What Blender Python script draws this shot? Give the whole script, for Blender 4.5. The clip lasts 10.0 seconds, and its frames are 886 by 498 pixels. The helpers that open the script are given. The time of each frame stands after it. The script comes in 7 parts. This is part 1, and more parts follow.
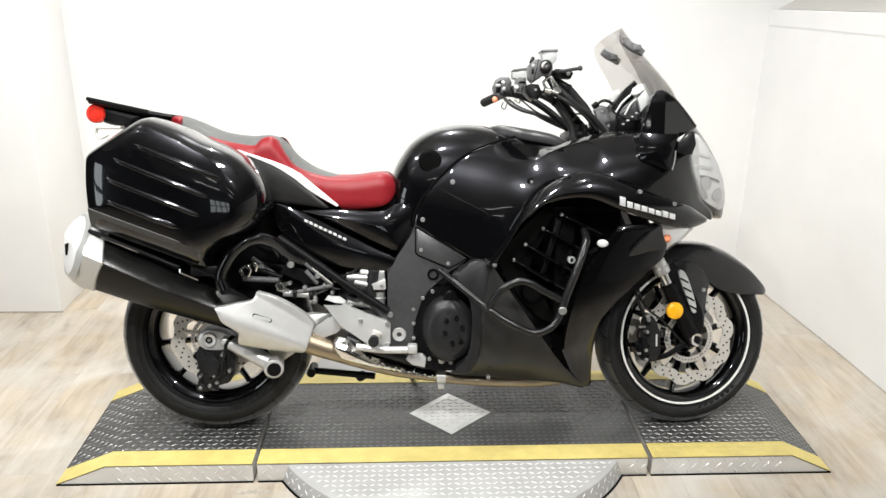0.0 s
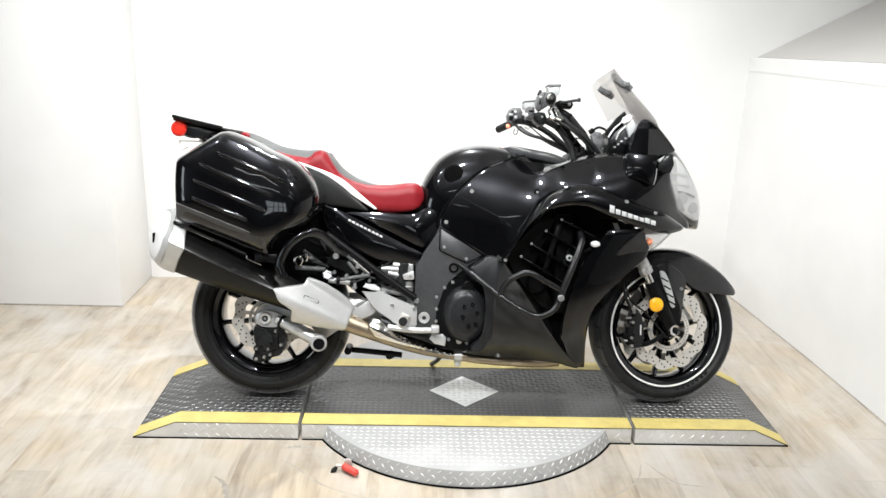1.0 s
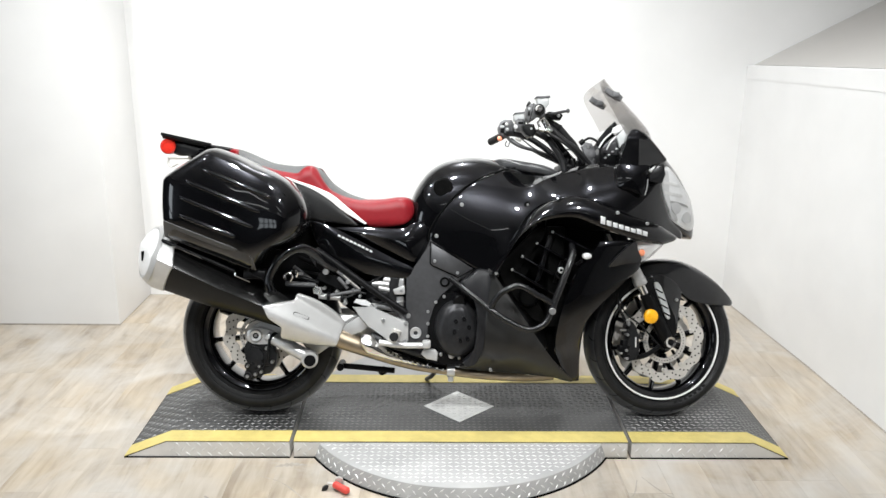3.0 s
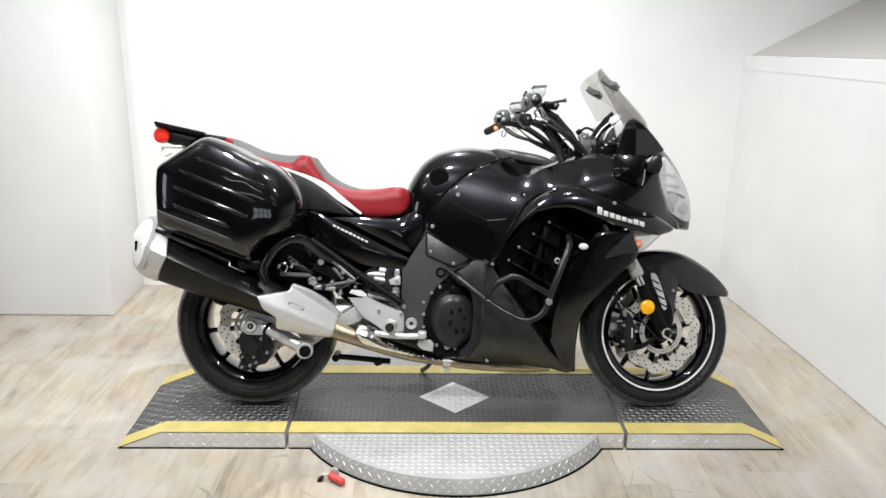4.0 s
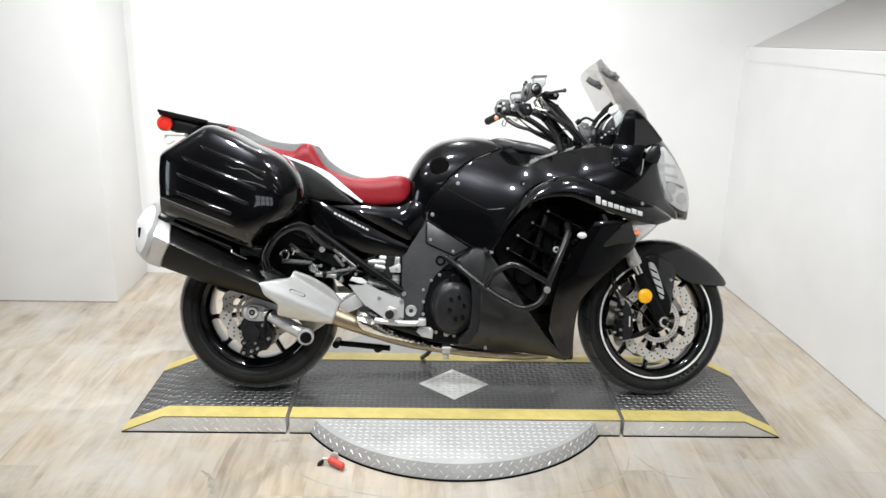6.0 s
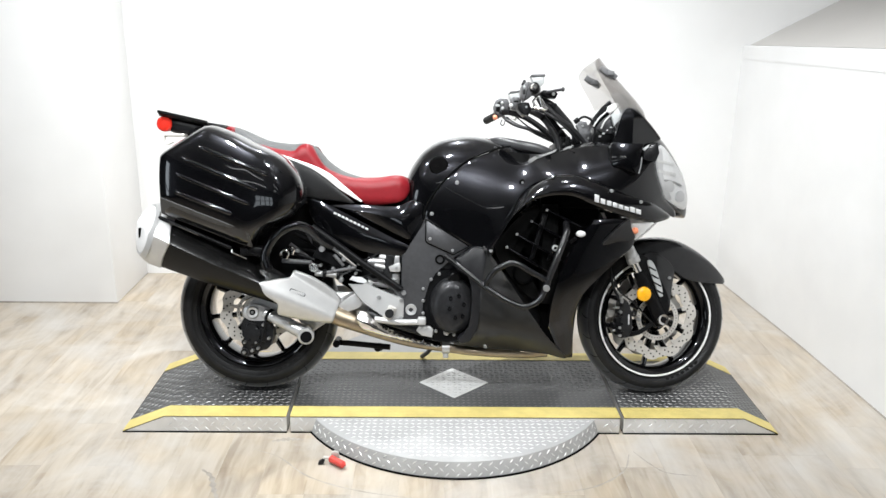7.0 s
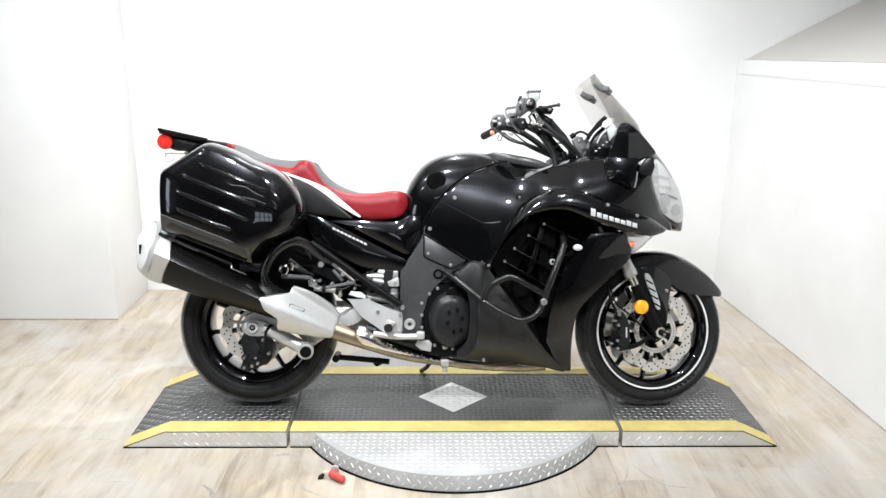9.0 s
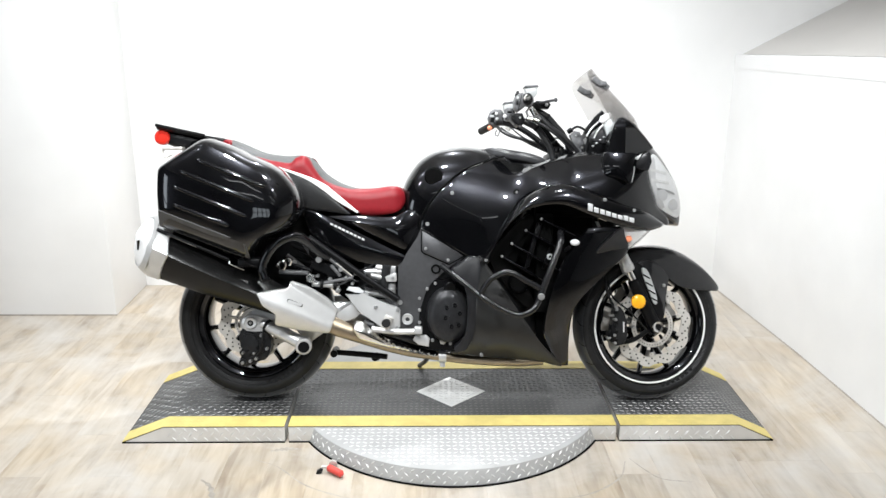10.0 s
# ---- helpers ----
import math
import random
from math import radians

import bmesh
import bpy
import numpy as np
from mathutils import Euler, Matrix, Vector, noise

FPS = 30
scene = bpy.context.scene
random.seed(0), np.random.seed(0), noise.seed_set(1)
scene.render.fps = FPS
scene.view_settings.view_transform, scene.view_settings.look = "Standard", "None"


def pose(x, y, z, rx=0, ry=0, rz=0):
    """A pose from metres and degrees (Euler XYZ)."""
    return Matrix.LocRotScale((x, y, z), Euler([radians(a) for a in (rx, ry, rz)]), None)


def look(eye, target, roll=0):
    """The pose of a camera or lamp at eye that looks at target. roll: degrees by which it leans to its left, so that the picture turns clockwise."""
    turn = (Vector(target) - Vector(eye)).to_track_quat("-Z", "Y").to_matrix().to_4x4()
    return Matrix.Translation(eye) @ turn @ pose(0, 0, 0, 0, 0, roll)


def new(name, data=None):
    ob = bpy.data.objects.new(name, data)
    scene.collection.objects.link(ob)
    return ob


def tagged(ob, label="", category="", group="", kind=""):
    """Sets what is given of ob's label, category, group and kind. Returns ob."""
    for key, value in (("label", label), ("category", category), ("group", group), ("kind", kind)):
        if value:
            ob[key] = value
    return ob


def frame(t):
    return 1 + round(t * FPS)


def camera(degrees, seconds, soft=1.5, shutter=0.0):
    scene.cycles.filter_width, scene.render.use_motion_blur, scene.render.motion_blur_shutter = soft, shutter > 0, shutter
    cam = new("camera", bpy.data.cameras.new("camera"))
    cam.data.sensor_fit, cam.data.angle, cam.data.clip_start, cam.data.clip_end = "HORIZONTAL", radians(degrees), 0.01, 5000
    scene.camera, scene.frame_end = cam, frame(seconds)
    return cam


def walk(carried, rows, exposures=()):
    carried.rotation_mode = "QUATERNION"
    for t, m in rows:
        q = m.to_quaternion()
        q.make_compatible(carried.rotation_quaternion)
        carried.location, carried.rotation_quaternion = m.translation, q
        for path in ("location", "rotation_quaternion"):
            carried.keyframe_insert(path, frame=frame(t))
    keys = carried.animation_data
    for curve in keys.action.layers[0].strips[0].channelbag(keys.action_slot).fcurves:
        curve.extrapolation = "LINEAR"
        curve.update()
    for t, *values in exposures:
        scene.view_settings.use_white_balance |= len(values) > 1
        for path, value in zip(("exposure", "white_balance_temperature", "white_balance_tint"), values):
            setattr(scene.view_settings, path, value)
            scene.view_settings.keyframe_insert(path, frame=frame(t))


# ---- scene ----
cam = camera(57.5, 10.0)
PATH = [
    (0, (-0.14, -2.097, 1.52), (-0.055, -0.22, 0.836), 0.6),
    (0.1, (-0.138, -2.164, 1.522), (-0.049, -0.277, 0.867), 0.1),
    (0.2, (-0.13, -2.229, 1.528), (-0.033, -0.333, 0.9), 0.0),
    (0.3, (-0.126, -2.298, 1.528), (-0.041, -0.398, 0.91), 0.0),
    (0.4, (-0.133, -2.373, 1.517), (-0.058, -0.472, 0.899), 0.4),
    (0.5, (-0.17, -2.443, 1.512), (-0.104, -0.549, 0.872), 0.6),
    (0.7, (-0.207, -2.541, 1.503), (-0.153, -0.634, 0.904), 0.7),
    (0.8, (-0.201, -2.571, 1.519), (-0.143, -0.662, 0.926), 1.2),
    (1, (-0.202, -2.605, 1.537), (-0.137, -0.695, 0.949), 1.8),
    (1.2, (-0.177, -2.614, 1.543), (-0.13, -0.698, 0.971), 1.3),
    (1.5, (-0.152, -2.617, 1.544), (-0.128, -0.698, 0.979), 0.5),
    (1.7, (-0.145, -2.608, 1.55), (-0.108, -0.688, 0.994), 0.9),
    (2, (-0.124, -2.601, 1.542), (-0.106, -0.678, 0.991), 0.9),
    (2.2, (-0.13, -2.598, 1.542), (-0.109, -0.678, 0.98), 0.8),
    (2.5, (-0.122, -2.59, 1.538), (-0.094, -0.672, 0.972), 0.7),
    (2.6, (-0.122, -2.59, 1.538), (-0.083, -0.672, 0.981), 0.7),
    (2.7, (-0.122, -2.589, 1.538), (-0.088, -0.671, 0.981), 0.7),
    (3.8, (-0.128, -2.568, 1.528), (-0.087, -0.654, 0.956), 0.9),
    (4, (-0.128, -2.568, 1.528), (-0.08, -0.654, 0.949), 0.9),
    (4.5, (-0.121, -2.573, 1.525), (-0.074, -0.662, 0.94), 0.9),
    (5, (-0.121, -2.587, 1.526), (-0.078, -0.677, 0.937), 1.0),
    (5.5, (-0.116, -2.594, 1.526), (-0.066, -0.684, 0.934), 1.2),
    (5.7, (-0.116, -2.596, 1.526), (-0.078, -0.686, 0.93), 1.2),
    (6.8, (-0.117, -2.608, 1.525), (-0.067, -0.701, 0.923), 0.9),
    (7, (-0.117, -2.61, 1.525), (-0.075, -0.703, 0.926), 0.9),
    (7.5, (-0.111, -2.619, 1.529), (-0.071, -0.71, 0.934), 0.8),
    (8, (-0.107, -2.63, 1.528), (-0.07, -0.72, 0.938), 1.0),
    (8.5, (-0.112, -2.631, 1.529), (-0.072, -0.718, 0.949), 0.8),
    (9, (-0.108, -2.632, 1.529), (-0.068, -0.713, 0.966), 0.5),
    (9.5, (-0.107, -2.633, 1.533), (-0.063, -0.716, 0.963), 0.6),
    (10, (-0.102, -2.637, 1.533), (-0.06, -0.722, 0.957), 0.4),
]
from mathutils.bvhtree import BVHTree
from mathutils.geometry import delaunay_2d_cdt

walk(cam, [(t, look(eye, target, roll)) for t, eye, target, roll in PATH],
     exposures=[(0.0, 0.02, 6850, 10), (1.0, 0.1, 6650, 10), (2.5, 0.0, 6600, 10), (4.2, -0.18, 6600, 10), (5.5, -0.2, 6600, 10), (7.0, 0.05, 6500, 10), (10.0, 0.11, 6480, 10)])

# ---- light ----
world = bpy.data.worlds.new("world")
scene.world = world
world.use_nodes = True
world.node_tree.nodes["Background"].inputs[0].default_value = (0.9, 0.95, 1.0, 1)
world.node_tree.nodes["Background"].inputs[1].default_value = 0.05
CEILING = 2.75
# ceiling spots: place, and the point that each one is turned to
SPOTS = [((-1.9, -1.1), (-2.05, 1.27, 0.75), 0.62, 110), ((-0.5, -0.4), (-0.5, 1.74, 0.8), 1.35, 140), ((0.45, -0.4), (0.35, 1.74, 0.8), 0.95, 130),
         ((1.0, -0.3), (1.6, 1.3, 0.6), 0.2, 80), ((-0.75, -1.6), (-0.6, -0.1, 0.2), 1.15, 110), ((0.8, -1.6), (0.6, -0.35, 0.15), 0.95, 105),
         ((-1.5, -0.15), (-1.4, 0.2, 0.0), 1.1, 125), ((-0.2, 1.15), (-0.2, 1.05, 0.0), 1.7, 140)]
SPOT_WATTS = 15.5
for (cx, cy), aim, share, cone in SPOTS:
    lamp = bpy.data.lights.new("spot_lamp", "AREA")
    lamp.shape, lamp.size, lamp.energy, lamp.color = "DISK", 0.038, SPOT_WATTS * share, (0.95, 0.985, 1.0)
    if cy < -1.5:
        lamp.size = 0.1
    elif cy == -0.4:
        lamp.size = 0.14
    lamp.spread = radians(cone)
    new("spot_lamp", lamp).matrix_world = look((cx, cy, CEILING - 0.16), aim)
WINDOWS = (("shop_window_light", (-0.8, -7.38, 1.6), 1.3, 0.9, 90, 11.0), ("door_light", (-2.88, -2.3, 1.15), 0.8, 1.5, -90, 20.0))
for nm, at, wide, tall, turn, watts in WINDOWS:
    pane_light = bpy.data.lights.new(nm, "AREA")
    pane_light.shape, pane_light.size, pane_light.size_y, pane_light.energy = "RECTANGLE", wide, tall, watts
    pane_light.color = (0.84, 0.93, 1.0)
    new(nm, pane_light).matrix_world = pose(*at, 90, 0, 0 if turn == 90 else -90)


# ---- materials ----
def material(name, base, rough=0.5, metal=0.0, spread=0.0, scale=20.0, bump=0.0, bump_scale=200.0, coat=0.0, rough_spread=0.0, piece=0.0, spec=0.5):
    """A surface whose colour, gloss and relief vary at two scales; piece: how much single pieces differ."""
    m = bpy.data.materials.new(name)
    m.use_nodes = True
    nt = m.node_tree
    b = nt.nodes["Principled BSDF"]
    b.inputs["Base Color"].default_value = (*base, 1)
    b.inputs["Roughness"].default_value = rough
    b.inputs["Metallic"].default_value = metal
    b.inputs["Specular IOR Level"].default_value = spec
    b.inputs["Coat Weight"].default_value = coat
    b.inputs["Coat Roughness"].default_value = 0.035
    co = nt.nodes.new("ShaderNodeTexCoord")
    if spread or rough_spread:
        n1 = nt.nodes.new("ShaderNodeTexNoise")
        n1.inputs["Scale"].default_value, n1.inputs["Detail"].default_value = scale, 6
        nt.links.new(co.outputs["Object"], n1.inputs["Vector"])
        n2 = nt.nodes.new("ShaderNodeTexNoise")
        n2.inputs["Scale"].default_value, n2.inputs["Detail"].default_value = scale * 0.17, 3
        nt.links.new(co.outputs["Object"], n2.inputs["Vector"])
        add = nt.nodes.new("ShaderNodeMath")
        add.operation = "ADD"
        nt.links.new(n1.outputs["Fac"], add.inputs[0])
        nt.links.new(n2.outputs["Fac"], add.inputs[1])
        value = add.outputs[0]
        if piece:
            info = nt.nodes.new("ShaderNodeObjectInfo")
            mul = nt.nodes.new("ShaderNodeMath")
            mul.operation = "MULTIPLY_ADD"
            mul.inputs[1].default_value = piece
            nt.links.new(info.outputs["Random"], mul.inputs[0])
            nt.links.new(value, mul.inputs[2])
            value = mul.outputs[0]
        if spread:
            r = nt.nodes.new("ShaderNodeMapRange")
            r.inputs["From Min"].default_value, r.inputs["From Max"].default_value = 0.65, 1.35 + piece
            r.inputs["To Min"].default_value, r.inputs["To Max"].default_value = 1 - spread, 1 + spread
            nt.links.new(value, r.inputs["Value"])
            v = nt.nodes.new("ShaderNodeVectorMath")
            v.operation = "SCALE"
            v.inputs[0].default_value = base
            nt.links.new(r.outputs[0], v.inputs["Scale"])
            nt.links.new(v.outputs[0], b.inputs["Base Color"])
        if rough_spread:
            r = nt.nodes.new("ShaderNodeMapRange")
            r.inputs["From Min"].default_value, r.inputs["From Max"].default_value = 0.65, 1.35
            r.inputs["To Min"].default_value, r.inputs["To Max"].default_value = max(0.02, rough - rough_spread), rough + rough_spread
            nt.links.new(value, r.inputs["Value"])
            nt.links.new(r.outputs[0], b.inputs["Roughness"])
    if bump:
        n3 = nt.nodes.new("ShaderNodeTexNoise")
        n3.inputs["Scale"].default_value, n3.inputs["Detail"].default_value = bump_scale, 4
        nt.links.new(co.outputs["Object"], n3.inputs["Vector"])
        bu = nt.nodes.new("ShaderNodeBump")
        bu.inputs["Strength"].default_value, bu.inputs["Distance"].default_value = bump, 0.002
        nt.links.new(n3.outputs["Fac"], bu.inputs["Height"])
        nt.links.new(bu.outputs[0], b.inputs["Normal"])
    return m


GLOSS = material("black_gloss_paint", (0.0065, 0.0066, 0.008), 0.24, metal=0.8, spread=0.12, scale=300, coat=1.0, bump=0.006, bump_scale=25, spec=0.1)
FENDER = material("black_fender_paint", (0.02, 0.02, 0.0215), 0.3, metal=0.7, spread=0.12, scale=300, coat=1.0, bump=0.006, bump_scale=25, spec=0.2)
BAR = material("charcoal_powder_coat", (0.01, 0.01, 0.011), 0.26, metal=0.2, spread=0.2, scale=60, bump=0.05, bump_scale=700, spec=0.5)
SATIN = material("black_satin_plastic", (0.0035, 0.0035, 0.004), 0.4, spread=0.25, scale=60, bump=0.06, bump_scale=900, spec=0.14)
MATTE = material("matte_black_plastic", (0.009, 0.0087, 0.0083), 0.36, spread=0.25, scale=40, bump=0.05, bump_scale=700, spec=0.6)
ENGINE = material("dark_engine_paint", (0.02, 0.02, 0.021), 0.33, metal=0.3, spread=0.25, scale=80, bump=0.06, bump_scale=500, spec=0.22)
COVER = material("satin_black_casting", (0.032, 0.032, 0.034), 0.32, metal=0.55, spread=0.2, scale=70, bump=0.06, bump_scale=500, spec=0.3)
FRAME = material("charcoal_satin_cover", (0.078, 0.078, 0.082), 0.4, metal=0.6, spread=0.15, scale=60, bump=0.05, bump_scale=800)
SILVER = material("silver_paint", (0.58, 0.578, 0.575), 0.34, metal=0.5, spread=0.06, scale=40, bump=0.03, bump_scale=600, rough_spread=0.05)
MUFFLER = material("black_muffler_coat", (0.004, 0.004, 0.004), 0.22, spread=0.3, scale=50, bump=0.03, bump_scale=500, rough_spread=0.06, spec=0.2)
PALE = material("pale_silver_paint", (0.66, 0.66, 0.665), 0.32, metal=0.1, spread=0.05, scale=40, bump=0.03, bump_scale=600)
CHROME = material("chrome", (0.8, 0.79, 0.77), 0.12, metal=1.0, spread=0.08, scale=30, rough_spread=0.06)
PIPE = material("heat_browned_steel", (0.38, 0.315, 0.235), 0.42, metal=1.0, spread=0.25, scale=18, rough_spread=0.1)
STEEL = material("brushed_disc_steel", (0.58, 0.555, 0.52), 0.36, metal=0.35, spread=0.12, scale=60, rough_spread=0.1)
RUBBER = material("tyre_rubber", (0.013, 0.013, 0.0135), 0.5, spread=0.3, scale=30, bump=0.1, bump_scale=300, spec=0.22)
TREAD = material("tread_rubber_with_sheen", (0.022, 0.023, 0.025), 0.32, spread=0.25, scale=40, bump=0.04, bump_scale=300, spec=0.8)
# sheen put in for bright light grazing the tread's edge
sheened = TREAD.node_tree.nodes["Principled BSDF"].inputs
sheened["Sheen Weight"].default_value, sheened["Sheen Roughness"].default_value = 0.55, 0.35
RUBBERC = material("black_rubber", (0.012, 0.012, 0.0125), 0.55, spread=0.25, scale=50, bump=0.1, bump_scale=400, spec=0.14)
RED = material("red_vinyl", (0.2, 0.0075, 0.0125), 0.42, spread=0.1, scale=60, bump=0.2, bump_scale=700, spec=0.3)
GREYV = material("grey_vinyl", (0.075, 0.077, 0.077), 0.55, spread=0.15, scale=60, bump=0.25, bump_scale=700)
WHITEV = material("white_vinyl", (0.75, 0.75, 0.74), 0.45, spread=0.05, scale=60, bump=0.1, bump_scale=700)
BLACKV = material("black_vinyl", (0.011, 0.011, 0.0115), 0.42, spread=0.2, scale=60, bump=0.2, bump_scale=700)
YELLOW = material("yellow_floor_tape", (0.6, 0.49, 0.17), 0.5, spread=0.16, scale=25, bump=0.1, bump_scale=150)
DECK = material("black_checker_plate", (0.085, 0.085, 0.086), 0.4, metal=0.45, spread=0.35, scale=14, rough_spread=0.12, bump=0.1, bump_scale=250)
PLATE = material("aluminium_checker_plate", (0.39, 0.388, 0.384), 0.7, metal=0.08, spread=0.14, scale=12, rough_spread=0.1, bump=0.06, bump_scale=250)
# same aluminium as the plate, base lifted because the skirts catch less light
SKIRT = material("lightened_skirt_aluminium", (0.68, 0.672, 0.66), 0.42, metal=0.45, spread=0.14, scale=12, rough_spread=0.1, bump=0.06, bump_scale=250)
DECKSTUD = material("worn_black_lozenge", (0.22, 0.219, 0.215), 0.38, metal=0.45, spread=0.4, scale=9, rough_spread=0.1)
DECKWORN = material("worn_grey_lozenge", (0.19, 0.188, 0.185), 0.45, metal=0.4, spread=0.4, scale=9, rough_spread=0.1)
BOLT = material("plated_bolt_steel", (0.42, 0.42, 0.42), 0.38, metal=0.85, spread=0.15, scale=90)
STUD = material("worn_bright_aluminium", (0.68, 0.68, 0.67), 0.42, metal=0.4, spread=0.1, scale=30)
SWITCH = material("worn_grey_black_plastic", (0.115, 0.115, 0.119), 0.45, spread=0.35, scale=90, bump=0.1, bump_scale=600, spec=0.45)
CABLE = material("black_cable_sleeve", (0.018, 0.018, 0.019), 0.35, spread=0.3, scale=120, bump=0.08, bump_scale=500, spec=0.45)
POT = material("grey_translucent_plastic", (0.42, 0.43, 0.43), 0.3, spread=0.1, scale=50)
TRIM = material("dark_grey_trim", (0.05, 0.05, 0.0505), 0.5, spread=0.15, scale=30, bump=0.03, bump_scale=500)
PAD = material("grey_trim_plastic", (0.035, 0.035, 0.037), 0.32, spread=0.15, scale=40, bump=0.05, bump_scale=600, spec=0.7)
INNER = material("dark_inner_plastic", (0.012, 0.012, 0.0135), 0.38, spread=0.2, scale=60, bump=0.05, bump_scale=700, spec=0.4)
# end face painted brighter than its cap, as if turned to the light
FACE = material("brightened_end_aluminium", (0.86, 0.855, 0.85), 0.55, metal=0.35, spread=0.05, scale=80, bump=0.05, bump_scale=500)
SCUFF = material("floor_scuff", (0.35, 0.318, 0.28), 0.5, spread=0.35, scale=40)
WALL = material("white_wall_paint", (0.76, 0.755, 0.75), 0.32, spread=0.03, scale=5, bump=0.05, bump_scale=90)
# the wall's white, toned down a little for weaker light on this side
SIDEWALL = material("toned_down_wall_white", (0.74, 0.737, 0.735), 0.34, spread=0.04, scale=5, bump=0.05, bump_scale=90)
# dark base stands in for an unlit shop in the reflections
SHOP = material("dark_reflected_wall", (0.06, 0.06, 0.063), 0.6, spread=0.1, scale=3, bump=0.05, bump_scale=90)
UPPER = material("pale_grey_wall_paint", (0.53, 0.51, 0.488), 0.5, spread=0.03, scale=3, bump=0.05, bump_scale=90)
HOUSING = material("black_lamp_housing", (0.02, 0.02, 0.02), 0.5, spread=0.1, scale=20)
CEIL = material("pale_ceiling_paint", (0.62, 0.62, 0.625), 0.8, spread=0.03, scale=4, bump=0.1, bump_scale=60)
AMBER = material("amber_reflector", (0.9, 0.42, 0.01), 0.25, spread=0.2, scale=150)
REDLENS = material("red_reflector_lens", (0.5, 0.022, 0.012), 0.22, spread=0.15, scale=150)
REDCAP = material("red_rubber_grip", (0.6, 0.06, 0.045), 0.5, spread=0.15, scale=60, bump=0.1)
ORANGE = material("orange_bulb", (0.85, 0.3, 0.16), 0.3, spread=0.1, scale=80)
BADGE = material("bright_lettering", (0.8, 0.8, 0.8), 0.3, metal=0.5, spread=0.05, scale=80)
# near-black that paints in the shade of holes, gaps and hollows; black parts too
DARK = material("recess_shade_and_black", (0.003, 0.003, 0.003), 0.8, spread=0.2, scale=40, spec=0.05)


def clear(name, tint, rough, mix, shine=1.0):
    """Thin clear plastic: mostly see-through, with a gloss."""
    m = bpy.data.materials.new(name)
    m.use_nodes = True
    nt = m.node_tree
    nt.nodes.remove(nt.nodes["Principled BSDF"])
    t = nt.nodes.new("ShaderNodeBsdfTransparent")
    t.inputs[0].default_value = (*tint, 1)
    g = nt.nodes.new("ShaderNodeBsdfGlossy")
    g.inputs["Roughness"].default_value = rough
    f = nt.nodes.new("ShaderNodeFresnel")
    f.inputs[0].default_value = 1.45
    k = nt.nodes.new("ShaderNodeMath")
    k.operation = "MULTIPLY_ADD"
    k.inputs[1].default_value, k.inputs[2].default_value = shine, mix
    mi = nt.nodes.new("ShaderNodeMixShader")
    nt.links.new(f.outputs[0], k.inputs[0])
    nt.links.new(k.outputs[0], mi.inputs[0])
    nt.links.new(t.outputs[0], mi.inputs[1])
    nt.links.new(g.outputs[0], mi.inputs[2])
    nt.links.new(mi.outputs[0], nt.nodes["Material Output"].inputs[0])
    return m


SMOKE = clear("smoked_screen_plastic", (0.87, 0.86, 0.855), 0.05, 0.01, 0.35)
LENS = clear("clear_lens_plastic", (0.96, 0.96, 0.96), 0.05, 0.02, 0.5)


